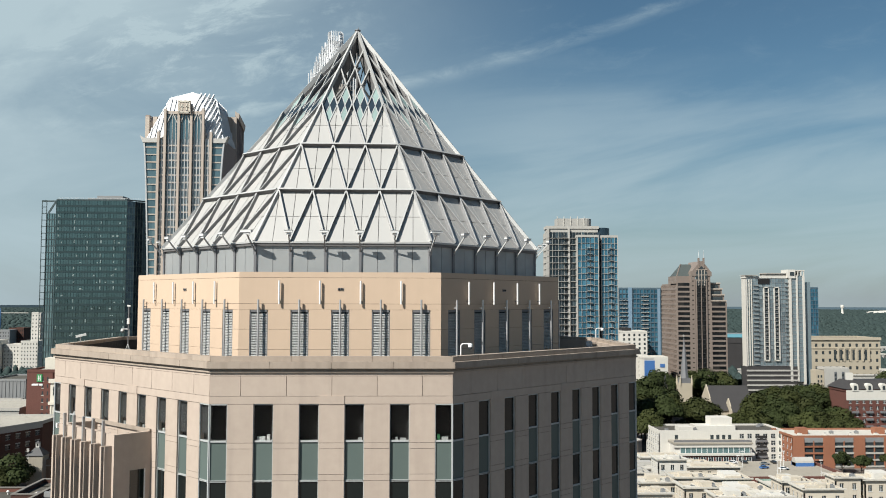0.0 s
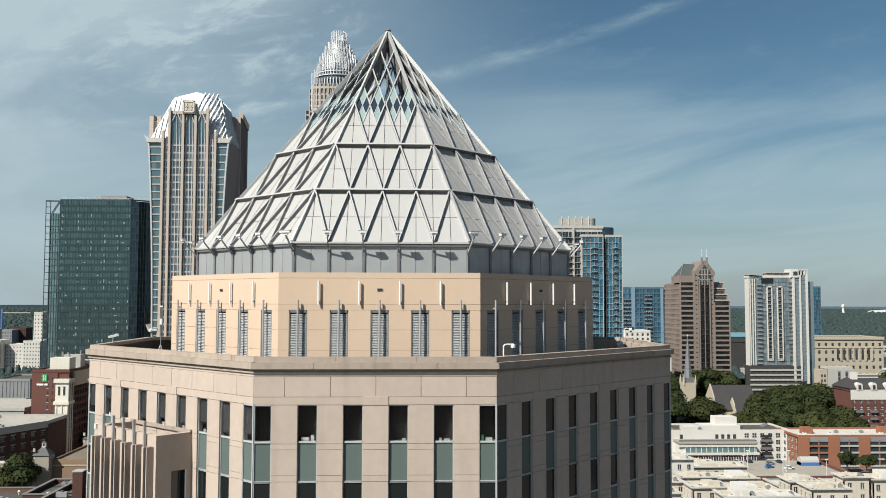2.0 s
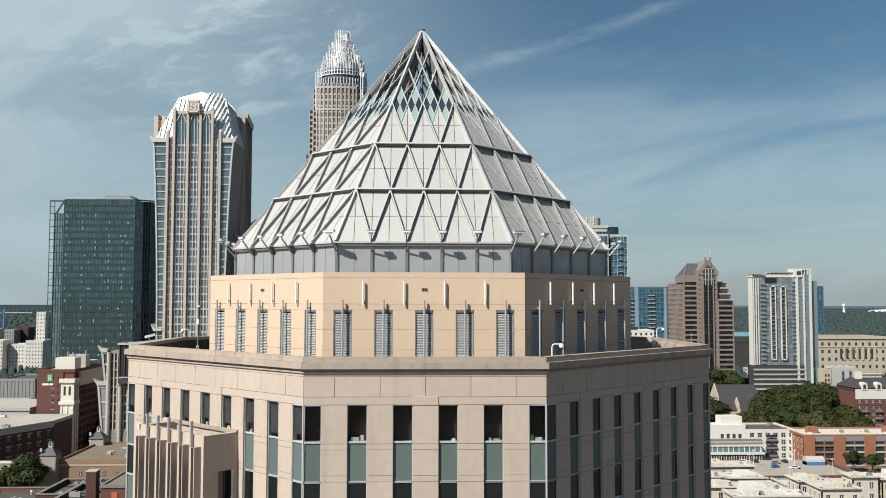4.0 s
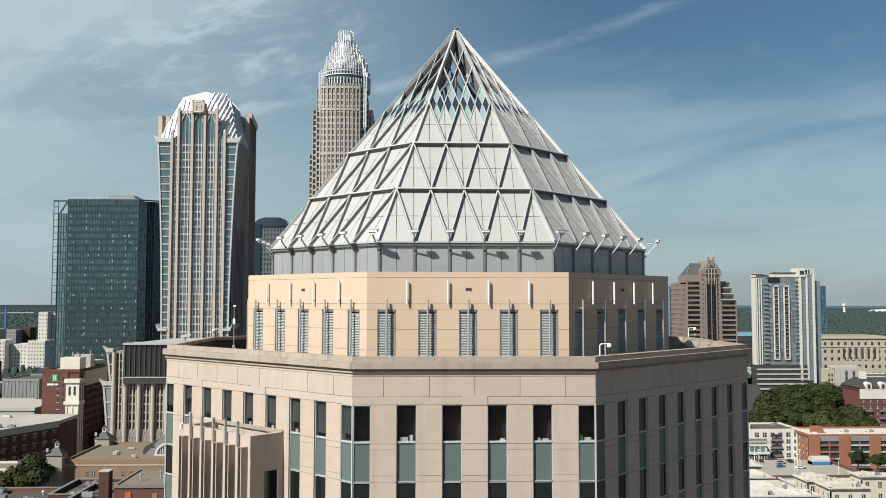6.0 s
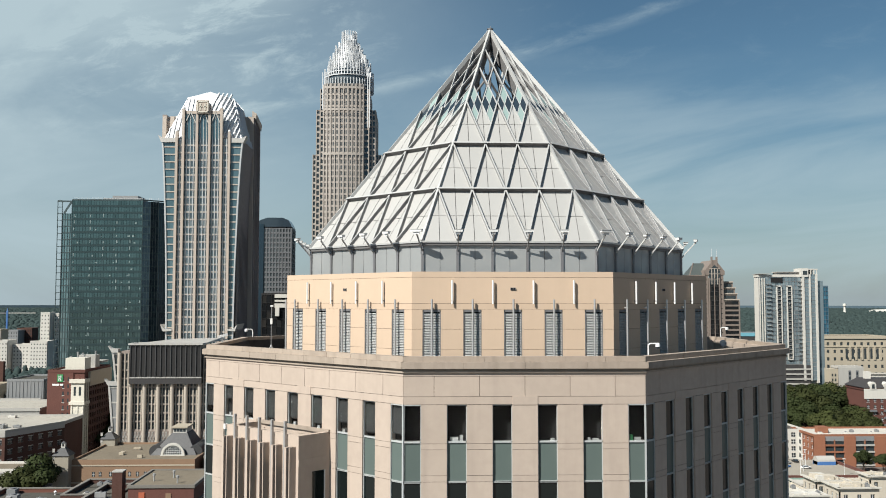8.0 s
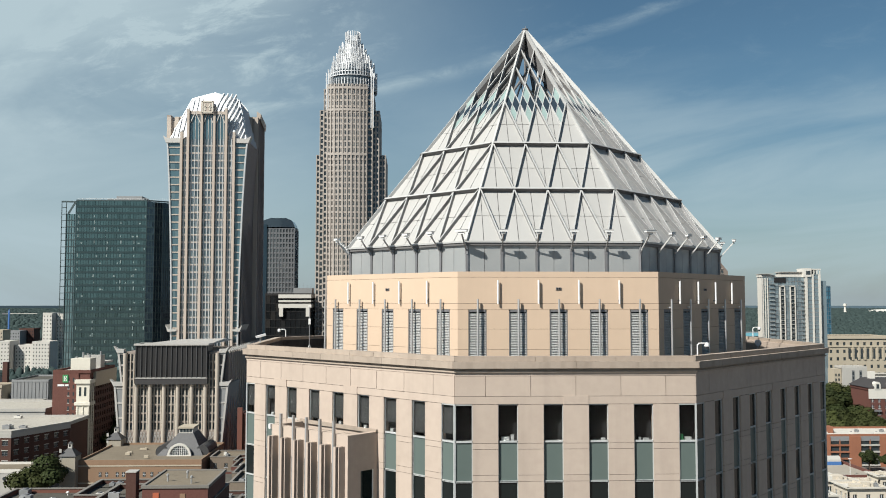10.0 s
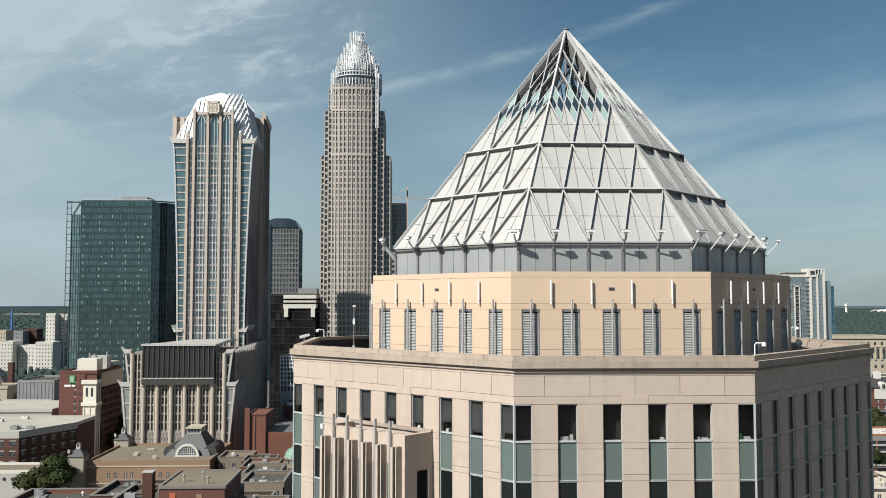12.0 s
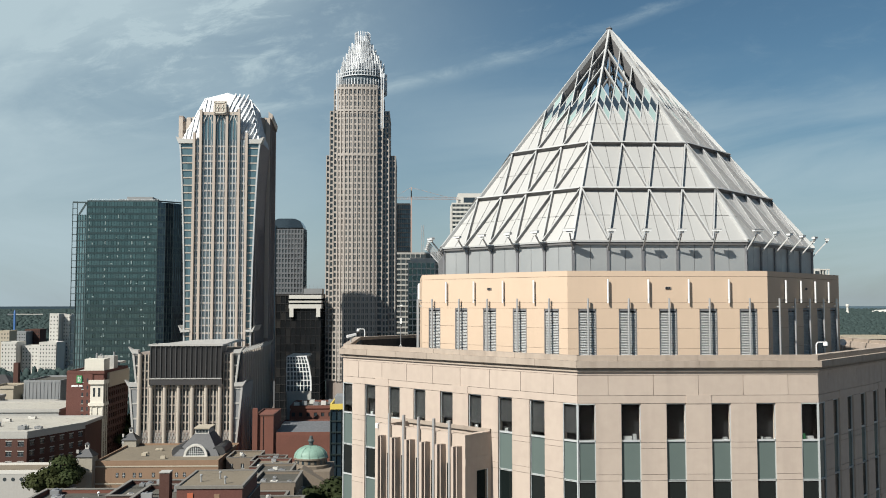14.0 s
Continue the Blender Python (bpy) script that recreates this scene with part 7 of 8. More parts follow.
    part("lantern", MB().lathe(cx, cy, [(0.8, 28.4), (0.8, 30.0), (1.2, 30.1), (1.2, 30.4), (0.7, 30.9), (0.5, 32.0)], 12), M_COPPERDK, b)
    part("gable_front", MB().add([(cx - 8.8, 243, 0), (cx + 6.2, 243, 0), (cx + 6.2, 243, 18.6), (cx - 1.5, 243, 23.2), (cx - 8.8, 243, 18.6),
                                  (cx - 8.8, 250, 0), (cx + 6.2, 250, 0), (cx + 6.2, 250, 18.6), (cx - 1.5, 250, 23.2), (cx - 8.8, 250, 18.6)],
                                 [(0, 1, 2, 3, 4), (9, 8, 7, 6, 5), (1, 6, 7, 2), (2, 7, 8, 3), (3, 8, 9, 4), (4, 9, 5, 0)]), M_TANST, b)
    part("arched_window", MB().quad(*[(cx - 1.5 + 2.6 * math.cos(math.pi * i / 12), 242.9, 14.6 + 2.8 * math.sin(math.pi * i / 12)) for i in range(13)]), M_WHITEC, b)
    part("front_step", MB().box(cx - 9.4, cx + 6.8, 241.6, 243, 0, 14.2), M_CONC, b)


M_TANST = surface("tan_sandstone", (0.205, 0.165, 0.125), (0.16, 0.128, 0.10), 1, 0.5, 0.85, streak=0.15)
M_SLATEP = surface("slate_grey_cladding", (0.15, 0.155, 0.165), None, 0.5, 0.4, 0.5)
M_TWGREY = window_glass("grey_tower_window", (0.07, 0.08, 0.085), (0.16, 0.17, 0.17), 0.2, 0.1, 0.2, 1.6)
M_NIGHTGL = window_glass("black_office_glass", (0.008, 0.009, 0.010), (0.03, 0.028, 0.026), 0.2, 0.15, 0.0, 1.4)
M_TURRET = surface("weathered_pale_stone", (0.36, 0.325, 0.265), (0.29, 0.26, 0.21), 1.0, 0.6, 0.85, streak=0.25)
M_CURTDK2 = surface("black_green_frame", (0.02, 0.03, 0.03), None, 1, 0.3, 0.4)


# ---- the other side of the town ----
def condo_balconies(parent, fr, u0, u1, z0, floors, fh, depth=1.5, m=None):
    for j in range(floors):
        z = z0 + j * fh
        part("balcony", MB(fr).box(u0, u1, -depth, 0.2, z, z + 0.2), m or M_CONC, parent)
        rail = MB(fr).box(u0, u1, -depth, -depth + 0.06, z + 1.05, z + 1.15)
        n = max(2, round((u1 - u0) / 0.8))
        for i in range(n + 1):
            x = u0 + (u1 - u0) * i / n
            rail.box(x - 0.03, x + 0.03, -depth, -depth + 0.06, z + 0.25, z + 1.1)
        part("balcony_rail", rail, M_MULLION, parent)


def blue_tower():
    x0, x1, y0, y1 = 76.2, 104, 399, 410
    foot(x0, 114, 390, 440)
    b = block("blue_glass_tower", "blue glass apartment tower with concrete slab edges and balconies", "apartment building", x0, x1, y0, y1, 119.5, M_CONC, M_ROOFGR)
    fr, w = side_frames(x0, x1, y0, y1)["front"]
    facade(b, fr, w, 6, 117, 34, 9, 0.12, 0.15, 0.2, 0.3, M_CONC, M_CONC, M_CONDODK, edge=0.8, split=2, mullion=M_MULLION)
    part("corner_column", MB(fr).box(0, 1.3, -0.3, 0.6, 0, 119), M_CONC, b)
    part("white_column", MB(fr).box(11.2, 12.2, -0.7, 0.5, 0, 119), M_CONC, b)
    condo_balconies(b, fr, 8.2, 11.0, 6, 34, 3.265, 1.6)
    condo_balconies(b, fr, 14.8, 17.6, 6, 34, 3.265, 1.4)
    fr2, w2 = side_frames(x0, x1, y0, y1)["left"]
    facade(b, fr2, w2, 6, 117, 34, 3, 0.22, 0.2, 0.45, 0.3, M_CONC, M_CONC, M_CONDODK, edge=0.8)
    part("plant_room", MB().box(82, 97, 401, 409, 119, 124.5), M_CONC, b)
    part("plant_drum", MB().lathe(97, 405, [(4, 119), (4, 124.5), (3.6, 124.7)], 20), M_CONC, b)
    for i in range(5):
        part("plant_rib", MB().box(82 + i * 3.6, 82.3 + i * 3.6, 400.7, 401, 119, 125.6), M_WHITEC, b)
    # bluer wing in front, with a dark recess
    for xa, xb, ya, z in ((91.4, 102.8, 394, 114.6), (104.4, 113.4, 396, 114.6)):
        part("wing_body", MB().box(xa + 0.3, xb - 0.3, ya + 0.5, 410, 0, z - 0.4), M_CONC, b)
        fr, w = side_frames(xa, xb, ya, 438)["front"]
        facade(b, fr, w, 6, z - 0.5, 34, 5, 0.09, 0.1, 0.15, 0.12, M_CONC, M_CONC, M_BLUEGL, edge=0.35)
        condo_balconies(b, fr, w * 0.45, w * 0.7, 6, 33, 3.2, 0.8)
        part("wing_roof", MB().box(xa, xb, ya, 410, z - 0.5, z + 0.7), M_CONC, b)
    part("recess", MB().box(102.8, 104.4, 397.5, 409, 0, 117), M_DKGLASS, b)
    part("upper_glass_drum", MB().lathe(106, 404, [(4.6, 113), (4.6, 119.4), (4.3, 119.6)], 20), M_CURTDK, b)


M_CONDODK = window_glass("shaded_condo_glass", (0.012, 0.02, 0.025), (0.08, 0.12, 0.14), 0.25, 0.1, 0.1, 1.5)


def right_background():
    # blue-grey block
    b = plain_tower("blue_grey_block", "blue-grey glass block with white balcony strips", 171.4, 205.7, 640, 675, 91, 22, 12, M_BLUEGREY, M_BLUEGREY, M_BLUEGL, ("front",), 6, 0.5, 1.0)
    fr, w = side_frames(171.4, 205.7, 640, 675)["front"]
    part("pale_strip", MB(fr).box(7.6, 10.6, -0.6, 0.3, 6, 92), M_PALEBLUE, b)
    part("pale_strip", MB(fr).box(31.2, 33.4, -0.6, 0.3, 6, 91), M_PALEBLUE, b)
    condo_balconies(b, fr, 18, 24, 8, 25, 3.2, 1.2, M_WHITEC)
    condo_balconies(b, fr, 0.5, 7, 8, 24, 3.2, 1.2, M_WHITEC)
    # small white block and blue-panelled block
    b = block("white_hotel", "white rendered hotel block with dark windows", "hotel", 166.7, 186.6, 612, 634, 57.4, M_WHITEC, M_ROOFWH)
    foot(166.7, 186.6, 612, 634)
    punched(b, side_frames(166.7, 186.6, 612, 634)["front"][0], 19.9, 2, 56.6, M_WHITEC, M_TWGLASS, 16, 5, 1.6, 1.9)
    part("roof_plant", MB().box(167.5, 175, 615, 630, 57, 60.5), M_BLACKST, b)
    b = block("blue_panelled_block", "white block with blue wall panels", "school", 178, 196, 590, 606, 39, M_WHITEC, M_ROOFWH)
    foot(178, 196, 590, 606)
    part("blue_panel", MB().box(178.4, 186, 589.6, 590.4, 0, 37), M_BLUE, b)
    part("white_wall", MB().box(186, 196, 589.7, 590.4, 0, 38.6), M_WHITEC, b)
    part("blue_patch", MB().box(190, 193.5, 589.5, 589.7, 32, 34.5), M_BLUE, b)
    # brown gabled tower
    x0, x1, y0, y1 = 205.9, 245.4, 600, 640
    foot(194, 246, 590, 640)
    b = thing("gabled_tower", "brown granite office tower with a gabled copper roof", "office building", (222, 615, 0))
    part("body", MB().box(206.4, 231.5, y0 + 0.6, y1, 0, 94.5), M_BROWN, b)
    part("rear_body", MB().box(207, 240, 612, 641, 0, 93.4), M_BROWN, b)
    for xa, xb, z, n, nb in ((206.2, 217.2, 95, 24, 1), (217.2, 220.4, 104, 27, 1), (220.6, 229.4, 98, 26, 2), (229.4, 232.2, 104, 27, 1), (232.2, 244.6, 80, 20, 1)):
        fr = side_frames(xa, xb, y0 if xa != 220.6 else y0 - 0.8, y1)["front"][0]
        facade(b, fr, xb - xa, 6, z, n, nb, 0.5, 0.3, 0.35 if nb == 2 else 2.9 if xb - xa < 4 else 1.35, 0.2, M_BROWN, M_BLACKST if nb == 2 else M_BROWN, M_NIGHTGL, edge=0.9, split=2, join=True)
        part("bay_core", MB().box(xa + 0.2, xb - 0.2, y0 + 0.4, y0 + 16, 0, z - 0.3), M_BROWN, b)
    for k, (xb, z) in enumerate(((244.6, 81), (243.4, 85.5), (242.2, 90), (241, 94.5))):
        part("terrace_step", MB().box(232, xb, y0 + 1 + k * 1.1, y1, 60, z), M_BROWN, b)
        part("terrace_windows", MB().box(233, xb - 1.2, y0 + 0.8 + k * 1.1, y0 + 1.1 + k * 1.1, z - 3.4, z - 1.2), M_TWGLASS, b)
        part("terrace_edge", MB().box(232, xb + 0.3, y0 + 0.3 + k * 1.1, y0 + 2 + k * 1.1, z, z + 0.9), M_GRANITE, b)
    fr, w = side_frames(206.0, 232, 600, 641)["left"]
    facade(b, fr, w, 6, 93.5, 23, 14, 0.45, 0.12, 1.5, 0.1, M_BROWN, M_BROWN, M_BRONZEGL, edge=0.7)
    # gable head with its steep roof
    gx0, gx1, gm = 219.0, 231.6, 225.3
    part("gable", MB().add([(gx0, y0 - 0.6, 100), (gx1 + 1.5, y0 - 0.6, 100), (gx1 + 1.5, y0 - 0.6, 103), (gm + 1, y0 - 0.6, 111.5), (gm - 1, y0 - 0.6, 111.5), (gx0 - 1.5, y0 - 0.6, 103),
                            (gx0, y0 + 26, 100), (gx1 + 1.5, y0 + 26, 100), (gx1 + 1.5, y0 + 26, 103), (gm + 1, y0 + 26, 111.5), (gm - 1, y0 + 26, 111.5), (gx0 - 1.5, y0 + 26, 103)],
                           [(0, 1, 2, 3, 4, 5), (11, 10, 9, 8, 7, 6), (1, 7, 8, 2), (2, 8, 9, 3), (3, 9, 10, 4), (4, 10, 11, 5), (5, 11, 6, 0)]), M_BROWN, b)
    part("gable_window", MB().quad((221, y0 - 0.8, 93), (229.6, y0 - 0.8, 93), (229.6, y0 - 0.8, 103), (225.3, y0 - 0.8, 108), (221, y0 - 0.8, 103)), M_TWGLASS, b)
    for x in (223.1, 225.3, 227.5):
        part("gable_bar", MB().box(x - 0.25, x + 0.25, y0 - 1.0, y0 - 0.75, 93, 105), M_GRANITE, b)
    for z in (97, 101, 105):
        part("gable_bar", MB().box(221, 229.6, y0 - 1.0, y0 - 0.75, z - 0.2, z + 0.2), M_GRANITE, b)
    for x in (223.4, 227.2):
        part("gable_pinnacle", MB().box(x - 0.5, x + 0.5, y0 - 1, y0 + 1, 106, 114), M_BROWN, b)
        part("mast", MB().rod((x, y0, 114), (x, y0, 120), 0.12, 6), M_FRAME, b)
    part("steep_roof", MB().add([(207.5, y0 + 4, 100), (221, y0 + 4, 100), (221, y0 + 12, 109.5), (213, y0 + 12, 109.5), (207.5, y0 + 22, 100), (221, y0 + 22, 100)], [(0, 1, 2, 3), (0, 3, 4), (3, 2, 5, 4), (1, 5, 2)]), M_COPPERDK, b, "dark green copper roof slope")
    part("roof_base", MB().box(207, 221, y0 + 3, y0 + 24, 94.4, 100.2), M_BROWN, b)
    part("slope_rib", MB().beam((207.4, y0 + 3.8, 99.6), (213, y0 + 11.8, 109.8), (0, -1, 0), 0.6, 0.3, 0.3), M_BROWN, b)
    # white condominium
    foot(258, 308, 604, 650)
    b = block("white_condominium", "white apartment tower with blue glass and balcony strips", "apartment building", 261.5, 307, 606, 616, 99.5, M_WHITEC, M_ROOFWH)
    fr, w = side_frames(261.5, 307, 605.2, 616)["front"]
    facade(b, fr, w, 32, 98.5, 21, 18, 0.1, 0.05, 0.22, 0.06, M_GREYMET, M_GREYMET, M_CONDOGL, edge=0.6)
    for a, c in ((0.4, 1.6), (2.2, 3.2), (4.0, 5.2)):
        part("white_stripe", MB(fr).box(a, a + 0.5, -0.7, 0.5, 32, 98), M_WHITEC, b)
    part("dark_strip", MB(fr).box(5.2, 9.6, 0.0, 0.22, 33, 97), M_CONDOGL, b)
    condo_balconies(b, fr, 5.4, 9.4, 33, 20, 3.17, 1.2, M_CONC)
    for c in (15.6, 23.6):
        part("strip_frame", MB(fr).box(c - 2.1, c - 1.5, -0.9, 0.4, 36, 92).box(c + 1.5, c + 2.1, -0.9, 0.4, 36, 92).box(c - 2.1, c + 2.1, -0.9, 0.4, 91.4, 92.2).box(c - 2.1, c + 2.1, -0.9, 0.4, 35.6, 36.4), M_WHITEC, b)
        condo_balconies(b, fr, c - 1.5, c + 1.5, 37, 17, 3.17, 0.8, M_WHITEC)
        part("glass_strip", MB(fr).box(c - 1.5, c + 1.5, 0.0, 0.22, 36.4, 91.4), M_CONDODK, b)
    condo_balconies(b, fr, 30.5, 34, 36, 20, 3.1, 1.0, M_MULLION)
    part("white_shaft", MB().box(294.6, 296.3, 603.4, 616, 20, 104.5).box(300.0, 301.2, 603.4, 606, 20, 101).box(305.0, 306.6, 603.4, 616, 18, 101), M_WHITEC, b)
    part("shaft_head", MB().box(293.6, 299.4, 603.2, 616, 99, 105.5), M_WHITEC, b)
    part("head_recess", MB().box(295.2, 298.6, 603.1, 603.4, 100.6, 103.6), M_TWGLASS, b)
    part("head_slab", MB().box(299.4, 306.8, 603.4, 616, 104.4, 105.2), M_WHITEC, b)
    for x in (301.6, 304.0, 306.2):
        part("head_column", MB().box(x - 0.3, x + 0.3, 603.5, 604.2, 100.8, 104.5), M_WHITEC, b)
    part("head_room", MB().box(299.4, 305, 608, 615, 100, 104.4), M_CONC, b)
    part("shaft_glass", MB().box(296.2, 305.1, 604.2, 605, 20, 101), M_CONDOGL, b)
    for i in range(24):
        part("shaft_slab", MB().box(296.2, 305.1, 604.0, 604.4, 24 + i * 3.17, 24.3 + i * 3.17), M_GREYMET, b)
    part("side_glass", MB().box(307, 312, 606, 616, 14, 96), M_CONDOGL, b)
    part("roof_canopy", MB().box(277, 293.6, 607, 616, 99, 102.4).box(276, 293.6, 606, 616, 102.4, 103).box(261, 271, 604.6, 616, 100.9, 101.4).box(262.4, 268, 607, 616, 99.4, 101), M_CONC, b)
    part("roof_void", MB().box(271, 280, 604.9, 605.5, 94.5, 98.4), M_BLACK, b)
    part("garage", MB().box(261, 300, 603.8, 616, 0, 31.6), M_SLATE, b)
    for j in range(8):
        part("garage_band", MB().box(260.6, 300.4, 603.2, 604, 2 + j * 3.7, 3.2 + j * 3.7), M_CONC, b)
    # glass block behind
    plain_tower("glass_annex", "blue-grey glass tower behind a white one", 383.8, 404, 790, 830, 94.7, 22, 8, M_BLUEGREY, M_BLUEGREY, M_BLUEGL, ("front", "left"), 6, 0.25, 0.6)
    # beige public building
    x0, x1, y0, y1, z = 343.6, 408.4, 685, 725, 49.5
    foot(x0, x1, y0, y1)
    b = block("limestone_building", "beige limestone public building with a pillared upper gallery", "public building", x0, x1, y0, y1, z, M_BEIGE, M_ROOFTAN)
    fr, w = side_frames(x0, x1, y0, y1)["front"]
    punched(b, fr, w, 2, 47, M_BEIGE, M_TWGLASS, 7, 11, 2.2, 2.8, 1.9)
    part("cornice", MB(fr).box(-0.6, w + 0.6, -0.9, 0.5, 48.2, 50.6).box(-0.3, w + 0.3, -0.5, 0.4, 41.0, 41.9), M_BEIGE, b)
    for i in range(6):
        x = 25 + i * 5.4
        part("gallery_void", MB(fr).box(x - 1.0, x + 1.0, -0.05, 0.2, 31, 40), M_TWGLASS, b)
        part("gallery_column", MB(fr).box(x + 2.0, x + 3.4, -0.6, 0.2, 30, 41), M_BEIGE, b)
    fr, w = side_frames(x0, x1, y0, y1)["left"]
    punched(b, fr, w, 2, 47, M_BEIGE, M_TWGLASS, 7, 8, 2.0, 2.8, 1.9)
    # smaller blocks under it
    b = block("slab_end", "pale windowless slab end with two dark window strips", "office building", 300, 318, 560, 572, 33, M_CONC, M_ROOFWH)
    foot(294, 318, 560, 572)
    part("front_wall", MB().box(300, 318, 559.6, 560.4, 0, 33), M_CONC, b)
    part("tan_side", MB().box(294.4, 300, 561, 570, 0, 32), M_BEIGE, b)
    for i in range(16):
        part("tan_window", MB().box(295.4 + (i % 2) * 2.2, 296.4 + (i % 2) * 2.2, 560.8, 561.1, 3 + (i // 2) * 3.4, 4.8 + (i // 2) * 3.4), M_TWGLASS, b)
    for x in (307.2, 312.6):
        part("strip", MB().box(x - 0.3, x + 1.5, 559.4, 559.7, 2, 31), M_SLATEP, b)
        for i in range(9):
            part("window", MB().box(x, x + 1.1, 559.3, 559.5, 3 + i * 3.1, 5 + i * 3.1), M_TWGLASS, b)
    for x0, x1, y0, y1, z in ((322, 366, 560, 590, 26), (372, 420, 590, 620, 28)):
        b = block("white_low_block", "low white block with grey roofs", "office building", x0, x1, y0, y1, z, M_WHITEC, M_ROOFGR, group="low white blocks")
        foot(x0, x1, y0, y1)
        punched(b, side_frames(x0, x1, y0, y1)["front"][0], x1 - x0, 1, z - 0.7, M_WHITEC, M_TWGLASS, max(2, round(z / 4)), round((x1 - x0) / 4), 1.4, 1.8, join=True)
    # brick and white flats seen over the trees
    b = block("brick_terrace", "red brick flats with a white top storey and dark balconies", "apartment building", 251, 310, 430, 452, 30.5, M_BRICK, M_SLATE)
    foot(251, 310, 430, 452)
    fr, w = side_frames(251, 310, 430, 452)["front"]
    punched(b, fr, w, 1, 29.6, M_BRICK, M_TWGLASS, 8, 15, 1.6, 2.0, m_frame=M_FRAME)
    part("white_storey", MB(fr).box(-0.3, w + 0.3, -0.3, 0.0, 25.2, 30.8), M_WHITEC, b)
    for i in range(7):
        x = 3 + i * 8.2
        part("dormer", MB(fr).box(x, x + 3.6, -0.6, 3, 30.4, 33.0), M_WHITEC, b)
        part("dormer_arch", MB(fr).rod((x + 1.8, -0.7, 33.0), (x + 1.8, 3, 33.0), 1.7, 12), M_WHITEC, b)
        part("dormer_window", MB(fr).box(x + 1.0, x + 2.6, -0.75, -0.6, 31.0, 33.4), M_TWGLASS, b)
        for j in range(5):
            part("balcony", MB(fr).box(x - 0.4, x + 3.4, -1.3, 0, 2 + j * 4, 3.1 + j * 4), M_MULLION, b)
    part("slate_slope", MB().prism([(250.4, 429.4), (310.6, 429.4), (310.6, 452.6), (250.4, 452.6)], 31.4, 36, [(255, 436), (306, 436), (306, 446), (255, 446)]), M_SLATE, b)
    part("white_chimney", MB().box(255, 258, 436, 439, 31, 40), M_WHITEC, b)
    # stadium edge far off, sheds
    s = thing("stadium", "far stadium bowl with pale blue seats", "stadium", (330, 900, 0))
    foot(270, 420, 880, 960)
    part("bowl", MB().box(285, 400, 900, 940, 0, 36), M_SLATE, s)
    part("seats", MB().add([(285, 899, 42), (400, 899, 42), (400, 915, 45.2), (285, 915, 45.2)], [(0, 1, 2, 3)]), M_CYAN, s)
    part("upper_rim", MB().box(285, 400, 915, 940, 40, 45.6), M_GREYMET, s)
    part("seat_deck", MB().box(285, 400, 899.5, 915, 36, 41.9), M_SLATE, s)
    for x0, y0, w_, z in ((330, 780, 40, 14), (420, 800, 50, 14), (560, 1050, 60, 14), (660, 1180, 70, 16), (470, 940, 40, 12), (740, 1500, 90, 17), (790, 1300, 45, 18), (640, 1320, 50, 15)):
        h0 = rise_at(math.hypot(x0, y0))
        b = block("far_shed", "far pale flat-roofed building among trees", "building", x0, x0 + w_, y0, y0 + 30, h0 + z, M_CONC, M_ROOFWH, group="far buildings")
        foot(x0, x0 + w_, y0, y0 + 30)
        punched(b, side_frames(x0, x0 + w_, y0, y0 + 30)["front"][0], w_, h0 + 1, h0 + z - 0.7, M_CONC, M_TWGLASS, 5, round(w_ / 6), 3, 1.9, join=True)
    for x, y, h in ((1420, 3200, 42), (1720, 3400, 34)):
        g = rise_at(math.hypot(x, y))
        t = thing("water_tower", "white far-off water tower above the trees", "water tower", (x, y, g), "water towers")
        part("stem", MB().lathe(x, y, [(8, g), (4.5, g + 14), (3.5, g + h)], 12), M_WHITEC, t)
        part("tank", MB().lathe(x, y, [(3.5, g + h - 5), (6.5, g + h - 2), (6.5, g + h + 6), (4, g + h + 8)], 16), M_WHITEC, t)
    a = thing("arena", "far white domed arena roof", "arena", (1990, 3480, 20))
    part("dome", MB().lathe(1990, 3480, [(130, 20), (128, 42), (100, 47), (50, 50), (2, 52)], 24), M_WHITEC, a)


M_BLUEGREY = surface("blue_grey_panel", (0.085, 0.135, 0.175), None, 0.5, 0.4, 0.5, vary=0.03)
M_PALEBLUE = surface("pale_blue_panel", (0.19, 0.29, 0.39), None, 0.5, 0.4, 0.5)
M_BRONZEGL = window_glass("bronze_window", (0.11, 0.085, 0.07), (0.18, 0.14, 0.115), 0.3, 0.12, 0.4, 1.6)
M_CONDOGL = window_glass("grey_blue_condo_glass", (0.14, 0.18, 0.20), (0.30, 0.36, 0.38), 0.4, 0.1, 0.4, 1.6)


